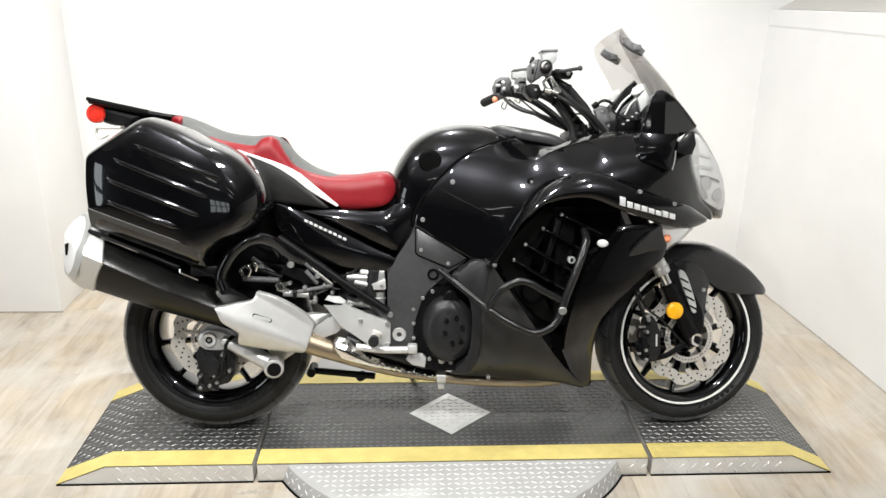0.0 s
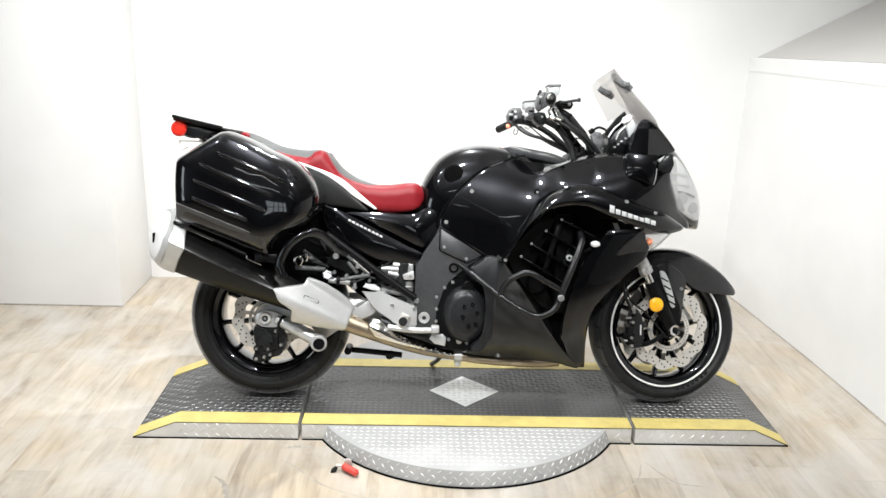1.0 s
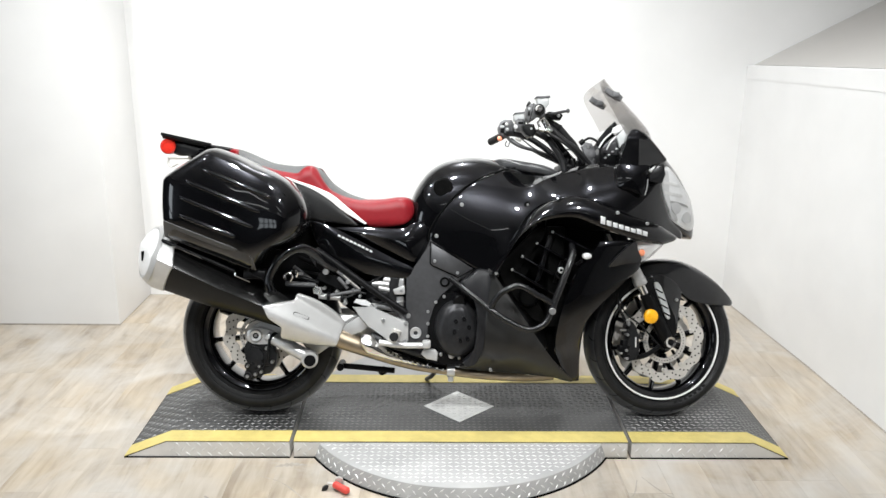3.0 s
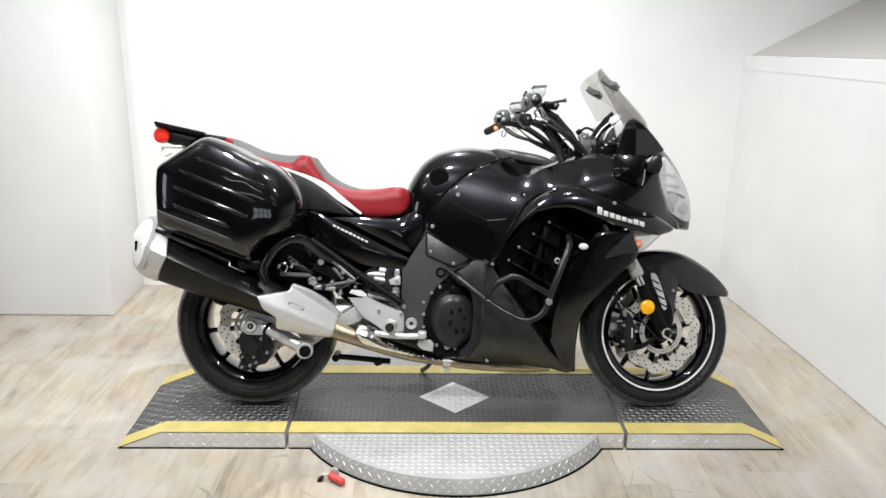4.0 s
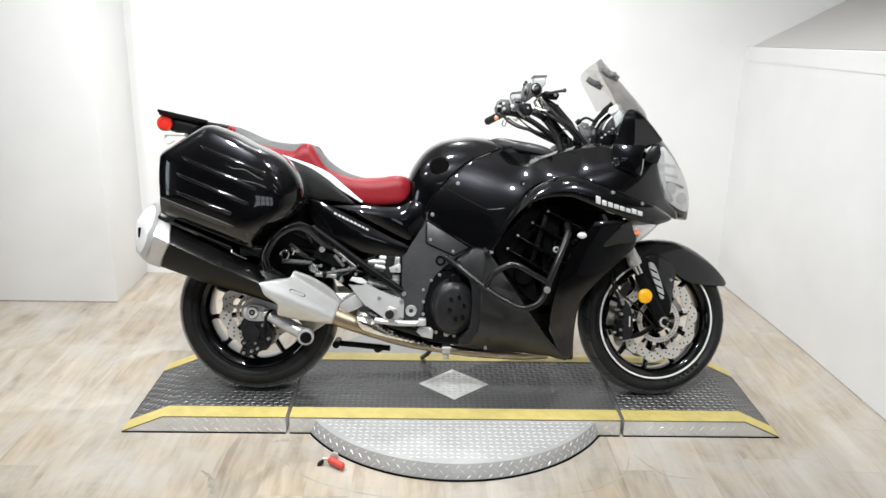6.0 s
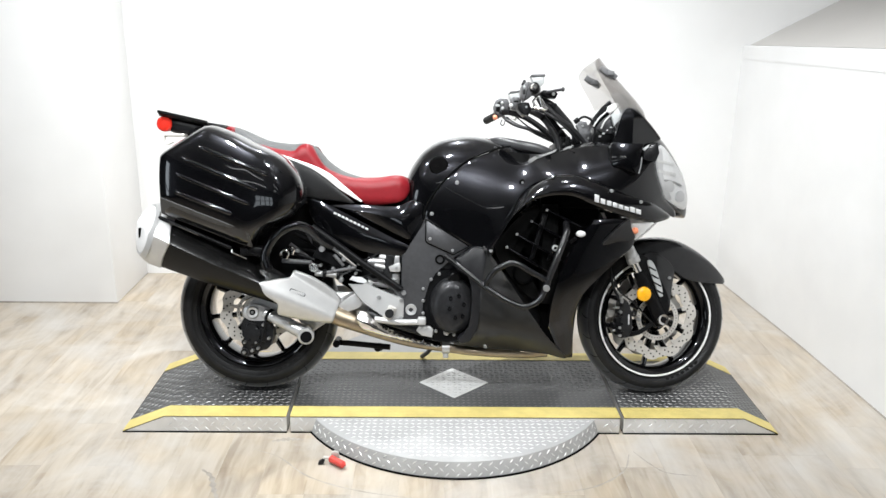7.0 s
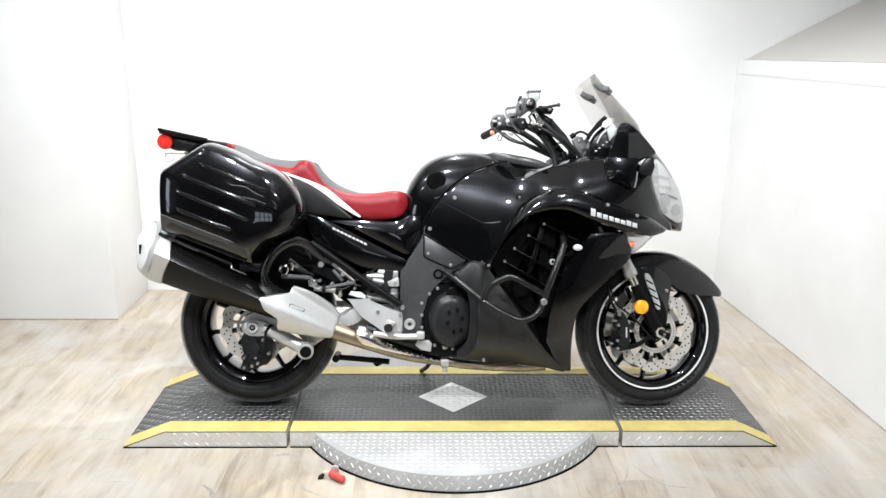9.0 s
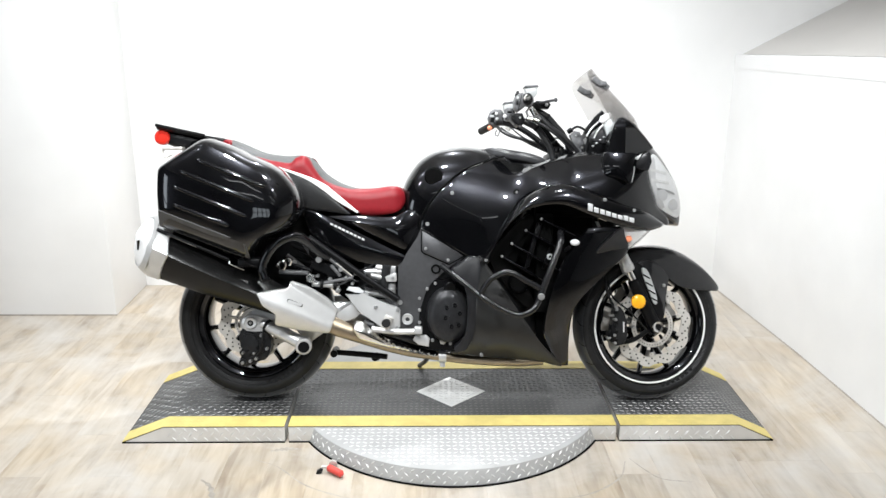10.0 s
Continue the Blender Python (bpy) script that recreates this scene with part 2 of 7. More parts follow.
def wood():
    m = bpy.data.materials.new("pale_oak_plank")
    m.use_nodes = True
    nt = m.node_tree
    b = nt.nodes["Principled BSDF"]
    co = nt.nodes.new("ShaderNodeTexCoord")
    info = nt.nodes.new("ShaderNodeObjectInfo")
    shift = nt.nodes.new("ShaderNodeVectorMath")
    shift.operation = "SCALE"
    shift.inputs[0].default_value = (7.0, 13.0, 3.0)
    nt.links.new(info.outputs["Random"], shift.inputs["Scale"])
    add = nt.nodes.new("ShaderNodeVectorMath")
    add.operation = "ADD"
    nt.links.new(co.outputs["Object"], add.inputs[0])
    nt.links.new(shift.outputs[0], add.inputs[1])
    mp = nt.nodes.new("ShaderNodeMapping")
    mp.inputs["Scale"].default_value = (13, 1.9, 10)
    nt.links.new(add.outputs[0], mp.inputs[0])
    grain = nt.nodes.new("ShaderNodeTexNoise")
    grain.inputs["Scale"].default_value, grain.inputs["Detail"].default_value, grain.inputs["Distortion"].default_value = 2.4, 8, 0.8
    nt.links.new(mp.outputs[0], grain.inputs["Vector"])
    mp2 = nt.nodes.new("ShaderNodeMapping")
    mp2.inputs["Scale"].default_value = (7, 3.4, 5)
    nt.links.new(add.outputs[0], mp2.inputs[0])
    blot = nt.nodes.new("ShaderNodeTexNoise")
    blot.inputs["Scale"].default_value, blot.inputs["Detail"].default_value = 1.3, 3
    nt.links.new(mp2.outputs[0], blot.inputs["Vector"])
    s1 = nt.nodes.new("ShaderNodeMath")
    s1.operation = "MULTIPLY_ADD"
    s1.inputs[1].default_value = 0.6
    nt.links.new(blot.outputs["Fac"], s1.inputs[0])
    nt.links.new(grain.outputs["Fac"], s1.inputs[2])
    s2 = nt.nodes.new("ShaderNodeMath")
    s2.operation = "MULTIPLY_ADD"
    s2.inputs[1].default_value = 0.2
    nt.links.new(info.outputs["Random"], s2.inputs[0])
    nt.links.new(s1.outputs[0], s2.inputs[2])
    ramp = nt.nodes.new("ShaderNodeValToRGB")
    e = ramp.color_ramp.elements
    brick = nt.nodes.new("ShaderNodeTexBrick")
    brick.inputs["Color1"].default_value, brick.inputs["Color2"].default_value = (0, 0, 0, 1), (1, 1, 1, 1)
    brick.inputs["Scale"].default_value, brick.inputs["Mortar Size"].default_value = 1.0, 0.0
    brick.inputs["Brick Width"].default_value, brick.inputs["Row Height"].default_value = 0.34, 0.05
    flip = nt.nodes.new("ShaderNodeSeparateXYZ")
    nt.links.new(add.outputs[0], flip.inputs[0])
    swap = nt.nodes.new("ShaderNodeCombineXYZ")
    nt.links.new(flip.outputs["Y"], swap.inputs["X"])
    nt.links.new(flip.outputs["X"], swap.inputs["Y"])
    nt.links.new(swap.outputs[0], brick.inputs["Vector"])
    e[0].position, e[0].color = 0.62, (0.27, 0.223, 0.177, 1)
    e[1].position, e[1].color = 1.3, (0.55, 0.503, 0.443, 1)
    mid = ramp.color_ramp.elements.new(0.9)
    mid.color = (0.41, 0.359, 0.297, 1)
    e[-1].position = 1.0
    half = nt.nodes.new("ShaderNodeMapRange")
    half.inputs["From Min"].default_value, half.inputs["From Max"].default_value = 0.48, 1.48
    s3 = nt.nodes.new("ShaderNodeMath")
    s3.operation = "MULTIPLY_ADD"
    s3.inputs[1].default_value = 0.15
    nt.links.new(brick.outputs["Color"], s3.inputs[0])
    nt.links.new(s2.outputs[0], s3.inputs[2])
    nt.links.new(s3.outputs[0], half.inputs["Value"])
    e[0].position, mid.position = 0.12, 0.48
    nt.links.new(half.outputs[0], ramp.inputs[0])
    warm = nt.nodes.new("ShaderNodeTexNoise")
    warm.inputs["Scale"].default_value, warm.inputs["Detail"].default_value = 5.0, 3
    nt.links.new(add.outputs[0], warm.inputs["Vector"])
    wr = nt.nodes.new("ShaderNodeMapRange")
    wr.inputs["From Min"].default_value, wr.inputs["From Max"].default_value = 0.38, 0.68
    nt.links.new(warm.outputs["Fac"], wr.inputs["Value"])
    tint = nt.nodes.new("ShaderNodeMix")
    tint.data_type, tint.blend_type = "RGBA", "MULTIPLY"
    tint.inputs[7].default_value = (1.03, 0.97, 0.87, 1)
    nt.links.new(wr.outputs[0], tint.inputs[0])
    nt.links.new(ramp.outputs[0], tint.inputs[6])
    # feet and tyres have rubbed the varnish pale and grey in patches
    geo = nt.nodes.new("ShaderNodeNewGeometry")
    rub = nt.nodes.new("ShaderNodeTexNoise")
    rub.inputs["Scale"].default_value, rub.inputs["Detail"].default_value, rub.inputs["Roughness"].default_value, rub.inputs["Distortion"].default_value = 2.1, 7, 0.62, 0.9
    nt.links.new(geo.outputs["Position"], rub.inputs["Vector"])
    rub_at = nt.nodes.new("ShaderNodeMapRange")
    rub_at.inputs["From Min"].default_value, rub_at.inputs["From Max"].default_value, rub_at.inputs["To Max"].default_value = 0.46, 0.7, 0.7
    nt.links.new(rub.outputs["Fac"], rub_at.inputs["Value"])
    pale = nt.nodes.new("ShaderNodeMix")
    pale.data_type = "RGBA"
    pale.inputs[7].default_value = (0.53, 0.51, 0.485, 1)
    nt.links.new(rub_at.outputs[0], pale.inputs[0])
    nt.links.new(tint.outputs[2], pale.inputs[6])
    nt.links.new(pale.outputs[2], b.inputs["Base Color"])
    rr = nt.nodes.new("ShaderNodeMapRange")
    rr.inputs["To Min"].default_value, rr.inputs["To Max"].default_value = 0.28, 0.5
    nt.links.new(grain.outputs["Fac"], rr.inputs["Value"])
    nt.links.new(rr.outputs[0], b.inputs["Roughness"])
    bu = nt.nodes.new("ShaderNodeBump")
    bu.inputs["Strength"].default_value, bu.inputs["Distance"].default_value = 0.15, 0.001
    nt.links.new(grain.outputs["Fac"], bu.inputs["Height"])
    nt.links.new(bu.outputs[0], b.inputs["Normal"])
    return m


PLANK = wood()


# ---- mesh helpers ----
def finish(bm, sharp=40):
    bmesh.ops.recalc_face_normals(bm, faces=bm.faces)
    lim = radians(sharp)
    for f in bm.faces:
        f.smooth = True
    for e in bm.edges:
        e.smooth = len(e.link_faces) != 2 or e.calc_face_angle(0) < lim
    return bm


def part(name, bm, mat, parent=None, label="", sharp=40):
    """Links a bmesh as one mesh object, under a thing or part where one is given; a pair gives two objects."""
    if isinstance(bm, tuple):
        part(name, bm[1], mat, parent, label, sharp)
        bm = bm[0]
    finish(bm, sharp)
    me = bpy.data.meshes.new(name)
    bm.to_mesh(me)
    bm.free()
    me.materials.append(mat)
    ob = new(name, me)
    if parent:
        ob.parent = parent
    if label:
        tagged(ob, label)
    return ob


def catmull(pts, n, closed=True):
    """n points along a smooth curve through pts, evenly by length."""
    pts = [np.array(p, float) for p in pts]
    m = len(pts)
    segs = m if closed else m - 1
    fine = []
    for i in range(segs):
        if closed:
            a, b, c, d = (pts[(i + k) % m] for k in (-1, 0, 1, 2))
        else:
            a, b, c, d = pts[max(i - 1, 0)], pts[i], pts[i + 1], pts[min(i + 2, m - 1)]
        lb = np.linalg.norm(c - b) + 1e-9
        t1 = (c - a) / (np.linalg.norm(b - a) + lb + 1e-9) * lb
        t2 = (d - b) / (np.linalg.norm(d - c) + lb + 1e-9) * lb
        for u in np.linspace(0, 1, 16, endpoint=False):
            fine.append((2 * u**3 - 3 * u**2 + 1) * b + (u**3 - 2 * u**2 + u) * t1 + (3 * u**2 - 2 * u**3) * c + (u**3 - u**2) * t2)
    fine.append(pts[0] if closed else pts[-1])
    fine = np.array(fine)
    s = np.concatenate([[0], np.cumsum(np.linalg.norm(np.diff(fine, axis=0), axis=1))])
    at = np.linspace(0, s[-1], n, endpoint=not closed)
    return [np.array([np.interp(a, s, fine[:, k]) for k in range(fine.shape[1])]) for a in at]


def rings(loops, cap=True, closed=True):
    """Skin through loops of equal length."""
    bm = bmesh.new()
    vs = [[bm.verts.new(p) for p in loop] for loop in loops]
    n = len(loops[0])
    for a, b in zip(vs, vs[1:]):
        for i in range(n if closed else n - 1):
            j = (i + 1) % n
            bm.faces.new((a[i], a[j], b[j], b[i]))
    if cap:
        for loop in (vs[0], vs[-1]):
            mid = bm.verts.new(sum((v.co for v in loop), Vector()) / n)
            for i in range(n):
                bm.faces.new((loop[i], loop[(i + 1) % n], mid))
    return bm


def tube(pts, r, n=40, k=10, r_end=None):
    """A round bar swept along a smooth curve."""
    path = catmull(pts, n, closed=False)
    loops, up = [], np.array([0.3, 0.9, 0.31])
    for i, p in enumerate(path):
        d = path[min(i + 1, n - 1)] - path[max(i - 1, 0)]
        d = d / (np.linalg.norm(d) + 1e-9)
        a = up - d * (up @ d)
        a = a / np.linalg.norm(a)
        b = np.cross(d, a)
        up = a
        rr = r if r_end is None else r + (r_end - r) * i / (n - 1)
        loops.append([p + rr * (a * math.cos(t) + b * math.sin(t)) for t in np.linspace(0, 2 * math.pi, k, endpoint=False)])
    return rings(loops)


def rod(a, b, r, r2=None, k=16, bevel=0.15):
    """A straight round bar with softened ends."""
    a, b = np.array(a, float), np.array(b, float)
    d = b - a
    length = np.linalg.norm(d)
    d = d / length
    u = np.cross(d, [0.31, 0.2, 0.93])
    u = u / np.linalg.norm(u)
    w = np.cross(d, u)
    r2 = r if r2 is None else r2
    e = min(bevel * min(r, r2), length * 0.3)
    loops = []
    for s, q in ((0, r - e), (e, r), (length - e, r2), (length, r2 - e)):
        loops.append([a + d * s + q * (u * math.cos(t) + w * math.sin(t)) for t in np.linspace(0, 2 * math.pi, k, endpoint=False)])
    return rings(loops)


def lathe(profile, k=64, axis="Y", centre=(0, 0, 0)):
    """Profile of (radius, along) turned about an axis through centre; closed profile gives a closed ring."""
    loops = []
    for t in np.linspace(0, 2 * math.pi, k, endpoint=False):
        c, s = math.cos(t), math.sin(t)
        loops.append([Vector(centre) + (Vector((r * c, y, r * s)) if axis == "Y" else Vector((r * c, r * s, y))) for r, y in profile])
    bm = bmesh.new()
    vs = [[bm.verts.new(p) for p in loop] for loop in loops]
    m = len(profile)
    for i in range(k):
        a, b = vs[i], vs[(i + 1) % k]
        for j in range(m):
            bm.faces.new((a[j], a[(j + 1) % m], b[(j + 1) % m], b[j]))
    return bm


def box(x0, x1, y0, y1, z0, z1, bevel=0.004, seg=2):
    bm = bmesh.new()
    bmesh.ops.create_cube(bm, size=1)
    for v in bm.verts:
        v.co = Vector(((x0 + x1) / 2 + v.co.x * (x1 - x0), (y0 + y1) / 2 + v.co.y * (y1 - y0), (z0 + z1) / 2 + v.co.z * (z1 - z0)))
    if bevel:
        bmesh.ops.bevel(bm, geom=list(bm.edges), offset=bevel, segments=seg, profile=0.5, affect="EDGES")
    return bm


def slab(outline, y0, y1, bevel=0.004, smooth=0, seg=2):
    """A plate with an outline of (x, z), from y0 to y1."""
    pts = [tuple(p) for p in (catmull(outline, smooth) if smooth else outline)]
    bm = bmesh.new()
    lo = [bm.verts.new((x, y0, z)) for x, z in pts]
    hi = [bm.verts.new((x, y1, z)) for x, z in pts]
    n = len(pts)
    fa, fb = bm.faces.new(lo), bm.faces.new(list(reversed(hi)))
    for i in range(n):
        bm.faces.new((lo[i], hi[i], hi[(i + 1) % n], lo[(i + 1) % n]))
    if bevel:
        rim = list(fa.edges) + list(fb.edges)
        bmesh.ops.bevel(bm, geom=rim, offset=bevel, segments=seg, profile=0.5, affect="EDGES", clamp_overlap=True)
    return bm


def shell(outline, bulge=0.02, centre=None, depth=0.02, n=72, soft=0.004, k=11):
    """A curved body panel: an outline of (x, y, z) that swells towards -y in the middle and turns in at its rim."""
    pts = catmull(outline, n)
    c = np.array(centre if centre is not None else np.mean(pts, axis=0), float)
    xz = np.array([(p[0] - c[0], p[2] - c[2]) for p in pts])

    def basis(x, z):
        return np.stack([np.ones_like(x), x, z, x * x, x * z, z * z], axis=-1)

    fit, *_ = np.linalg.lstsq(basis(xz[:, 0], xz[:, 1]), np.array([p[1] for p in pts]), rcond=None)
    rest = [p[1] - float(basis(q[0], q[1]) @ fit) for p, q in zip(pts, xz)]
    loops = [[p + np.array([0, depth, 0]) for p in pts], [p + np.array([0, soft, 0]) for p in pts]]
    for s in [0.01, 0.025] + list(np.linspace(0.06, 0.97, k)):
        drop = bulge * (1 - (1 - s) ** 2)
        loop = []
        for p, q, r in zip(pts, xz, rest):
            u = q * (1 - s)
            y = float(basis(u[0], u[1]) @ fit) + r * (1 - s) ** 2 - drop + (soft * 0.35 if s < 0.02 else 0)
            loop.append((c[0] + u[0], y, c[2] + u[1]))
        loops.append(loop)
    return rings(loops)


def thin_plate(points):
    """A smooth depth y(x, z) that passes through points of (x, z, y)."""
    q = np.array(points, float)
    n = len(q)

    def kernel(r2):
        return np.where(r2 > 1e-12, r2 * np.log(np.maximum(r2, 1e-12)), 0.0)

    a = np.zeros((n + 3, n + 3))
    a[:n, :n] = kernel(((q[:, None, :2] - q[None, :, :2]) ** 2).sum(-1)) + 2.5e-4 * np.eye(n)
    a[:n, n], a[:n, n + 1:] = 1, q[:, :2]
    a[n, :n], a[n + 1:, :n] = 1, q[:, :2].T
    w = np.linalg.solve(a, np.concatenate([q[:, 2], np.zeros(3)]))

    def depth_at(x, z):
        k = kernel((q[:, 0] - x) ** 2 + (q[:, 1] - z) ** 2)
        return float(k @ w[:n] + w[n] + w[n + 1] * x + w[n + 2] * z)
    return depth_at


def skin(outline, depth_at, n=180, step=0.011, lip=0.004, thick=0.012, lines=()):
    """A body panel with any outline of (x, z) that follows y = depth_at(x, z) and turns in at its rim."""
    rim = [np.array(p) for p in catmull([np.array(p) for p in outline], n)]
    area = sum(a[0] * b[1] - b[0] * a[1] for a, b in zip(rim, rim[1:] + rim[:1]))
    turn = 1 if area > 0 else -1
    inner = []
    for i, p in enumerate(rim):
        d = rim[(i + 1) % n] - rim[i - 1]
        inner.append(p + turn * np.array([-d[1], d[0]]) / (np.linalg.norm(d) + 1e-9) * lip)
    flat = np.array(rim)
    x0, z0 = flat.min(0)
    x1, z1 = flat.max(0)
    grid = []
    for i in range(int((x1 - x0) / step) + 1):
        for j in range(int((z1 - z0) / (step * 0.87)) + 1):
            p = np.array([x0 + step * (i + 0.5 * (j % 2)), z0 + step * 0.87 * j])
            if np.sqrt(((flat - p) ** 2).sum(1)).min() < lip + 0.55 * step:
                continue
            c = False
            for a, b in zip(rim, rim[1:] + rim[:1]):
                if (a[1] > p[1]) != (b[1] > p[1]) and p[0] < (b[0] - a[0]) * (p[1] - a[1]) / (b[1] - a[1]) + a[0]:
                    c = not c
            if c:
                grid.append(p)
    folds, links = [], []
    for line in lines:
        first = 2 * n + len(folds)
        folds += [np.array(p) for p in line]
        links += [(first + i, first + i + 1) for i in range(len(line) - 1)]
    if folds:
        near = np.array(folds)
        grid = [p for p in grid if np.sqrt(((near - p) ** 2).sum(1)).min() > 0.35 * step]
    pts = [Vector(p) for p in rim + inner + folds + grid]
    co, _, tris, back, _, _ = delaunay_2d_cdt(pts, links, [list(range(n))], 1, 1e-7)
    bm = bmesh.new()
    vs = []
    for c, src in zip(co, back):
        edge = bool(src) and min(src) < n
        vs.append(bm.verts.new((c[0], depth_at(c[0], c[1]) + (lip * 0.7 if edge else 0.0), c[1])))
    for f in tris:
        bm.faces.new([vs[i] for i in f])
    rims = [e for e in bm.edges if len(e.link_faces) == 1]
    out = bmesh.ops.extrude_edge_only(bm, edges=rims)["geom"]
    for v in out:
        if isinstance(v, bmesh.types.BMVert):
            v.co.y += thick
    return bm


def both(bm):
    """A part and its mirror image across the bike's middle."""
    twin = bm.copy()
    for v in twin.verts:
        v.co.y = -v.co.y
    return bm, twin


def hull(stations, n=36, power=2.6, m=0):
    """A body along x: stations of (x, z_low, z_high, half_width)."""
    loops = []
    for x, lo, hi, w in catmull(stations, m or 4 * len(stations), closed=False):
        loop = []
        for t in np.linspace(0, 2 * math.pi, n, endpoint=False):
            c, s = math.cos(t), math.sin(t)
            e = 2 / power
            loop.append((x, w * math.copysign(abs(c) ** e, c), (lo + hi) / 2 + (hi - lo) / 2 * math.copysign(abs(s) ** e, s)))
        loops.append(loop)
    return rings(loops)


def merge(*bms):
    out = bms[0]
    for b in bms[1:]:
        me = bpy.data.meshes.new("m")
        b.to_mesh(me)
        out.from_mesh(me)
        b.free()
        bpy.data.meshes.remove(me)
    return out


def flat_prism(loop_xy, z0, z1):
    bm = bmesh.new()
    lo = [bm.verts.new((x, y, z0)) for x, y in loop_xy]
    hi = [bm.verts.new((x, y, z1)) for x, y in loop_xy]
    bm.faces.new(lo)
    bm.faces.new(list(reversed(hi)))
    n = len(loop_xy)
    for i in range(n):
        bm.faces.new((lo[i], lo[(i + 1) % n], hi[(i + 1) % n], hi[i]))
    return bm


def sloped(bm, z, low, rate):
    """Tilts the faces at height z along y: low at y = 1.66, rising by rate towards the shop, level past y = -0.1."""
    for v in bm.verts:
        if abs(v.co.z - z) < 1e-4:
            v.co.z = low + rate * (1.66 - max(v.co.y, -0.1))
    return bm


def setting(ob, label, category):
    return tagged(ob, label, category, kind="structure")


# ---- room ----
BACK, PILLAR_X, PILLAR_Y = 1.74, -1.69, 1.27
setting(part("wall_back", box(-2.9, 4.3, BACK, BACK + 0.15, 0, CEILING, 0), WALL), "smooth white painted back wall of the showroom", "wall")
setting(part("wall_pillar", box(-2.9, PILLAR_X, PILLAR_Y, BACK + 0.05, 0, CEILING, 0.004), WALL), "white painted boxed-out pillar beside the back wall", "wall")
LOW, RISE, HIGH, CLIMB = 1.231, 0.0328, 1.302, 0.047
wall_e = part("wall_right", sloped(flat_prism([(1.667, -0.1), (1.622, 0.8), (1.541, BACK + 0.05), (1.80, BACK + 0.05), (2.12, -7.5), (1.975, -7.5)], 0, 1.2), 1.2, LOW, RISE), SIDEWALL)
setting(wall_e, "white painted half-height side wall", "wall")
loops = []
for y, x in ((BACK - 0.003, 1.539), (0.8, 1.616), (-0.1, 1.661), (-7.5, 1.969)):
    step = 1.66 - max(y, -0.1)
    lo, hi = LOW - 0.001 + RISE * step, HIGH + CLIMB * step
    loops.append([(x + 0.0035, y, lo), (x + 0.0035, y, hi - 0.006), (x + 0.0095, y, hi), (x + 0.3, y, hi), (x + 0.3, y, lo)])
setting(part("wall_right_cap", rings(loops), SIDEWALL), "white painted cap board along the half wall", "trim")
loops = []
for y, x in ((BACK - 0.002, 1.58), (-0.1, 1.702), (-7.5, 2.01)):
    z = 0.002 + HIGH + CLIMB * (1.66 - max(y, -0.1))
    loops.append([(x, y, z), (x + 2.0, y, z + 1.05), (x + 2.0, y, CEILING), (x + 2.15, y, CEILING), (x + 2.15, y, z - 0.05), (x + 0.1, y, z - 0.05)])
setting(part("wall_right_upper", rings(loops), UPPER), "pale grey sloping upper wall above the half wall", "wall")
# unseen walls, painted dark so the gloss paint mirrors little light
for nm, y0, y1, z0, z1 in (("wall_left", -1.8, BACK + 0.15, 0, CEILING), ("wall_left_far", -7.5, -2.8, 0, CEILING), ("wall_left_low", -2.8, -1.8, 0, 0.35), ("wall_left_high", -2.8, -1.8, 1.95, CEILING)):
    setting(part(nm, box(-3.05, -2.9, y0, y1, z0, z1, 0), SHOP), "unseen side wall painted dark for dim reflections", "wall")
window = setting(part("window_1", merge(box(-1.5, -0.1, -7.37, -7.34, 1.1, 1.15, 0.004), box(-1.5, -0.1, -7.37, -7.34, 2.05, 2.1, 0.004), box(-1.5, -1.45, -7.37, -7.34, 1.1, 2.1, 0.004), box(-0.15, -0.1, -7.37, -7.34, 1.1, 2.1, 0.004)), HOUSING), "unseen shop window with bars added to split its reflection", "window")
# bars added to split the window's reflection into smaller patches
for x in (-1.1, -0.75, -0.4):
    part("reflection_bar", box(x - 0.03, x + 0.03, -7.37, -7.345, 1.15, 2.05, 0.004), HOUSING, window)
part("reflection_bar", box(-1.45, -0.15, -7.365, -7.35, 1.6, 1.66, 0.004), HOUSING, window)
door = setting(part("door_1", merge(box(-2.87, -2.83, -2.78, -2.7, 0.35, 1.95, 0.004), box(-2.87, -2.83, -1.9, -1.82, 0.35, 1.95, 0.004), box(-2.87, -2.83, -2.78, -1.82, 1.88, 1.95, 0.004), box(-2.87, -2.83, -2.78, -1.82, 0.35, 0.45, 0.004)), HOUSING), "dark framed glazed panel in the side wall", "window")
part("reflection_bar", box(-2.865, -2.84, -2.78, -1.82, 1.25, 1.31, 0.004), HOUSING, door)
# unseen walls behind the camera, dark for the same dim reflections
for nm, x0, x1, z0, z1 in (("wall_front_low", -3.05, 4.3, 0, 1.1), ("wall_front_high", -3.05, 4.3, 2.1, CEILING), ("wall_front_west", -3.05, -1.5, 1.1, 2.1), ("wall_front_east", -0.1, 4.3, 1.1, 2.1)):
    setting(part(nm, box(x0, x1, -7.55, -7.4, z0, z1, 0), SHOP), "unseen front wall painted dark for dim reflections", "wall")
setting(part("ceiling", box(-3.05, 4.3, -7.55, BACK + 0.15, CEILING, CEILING + 0.12, 0), CEIL), "pale painted ceiling", "ceiling")
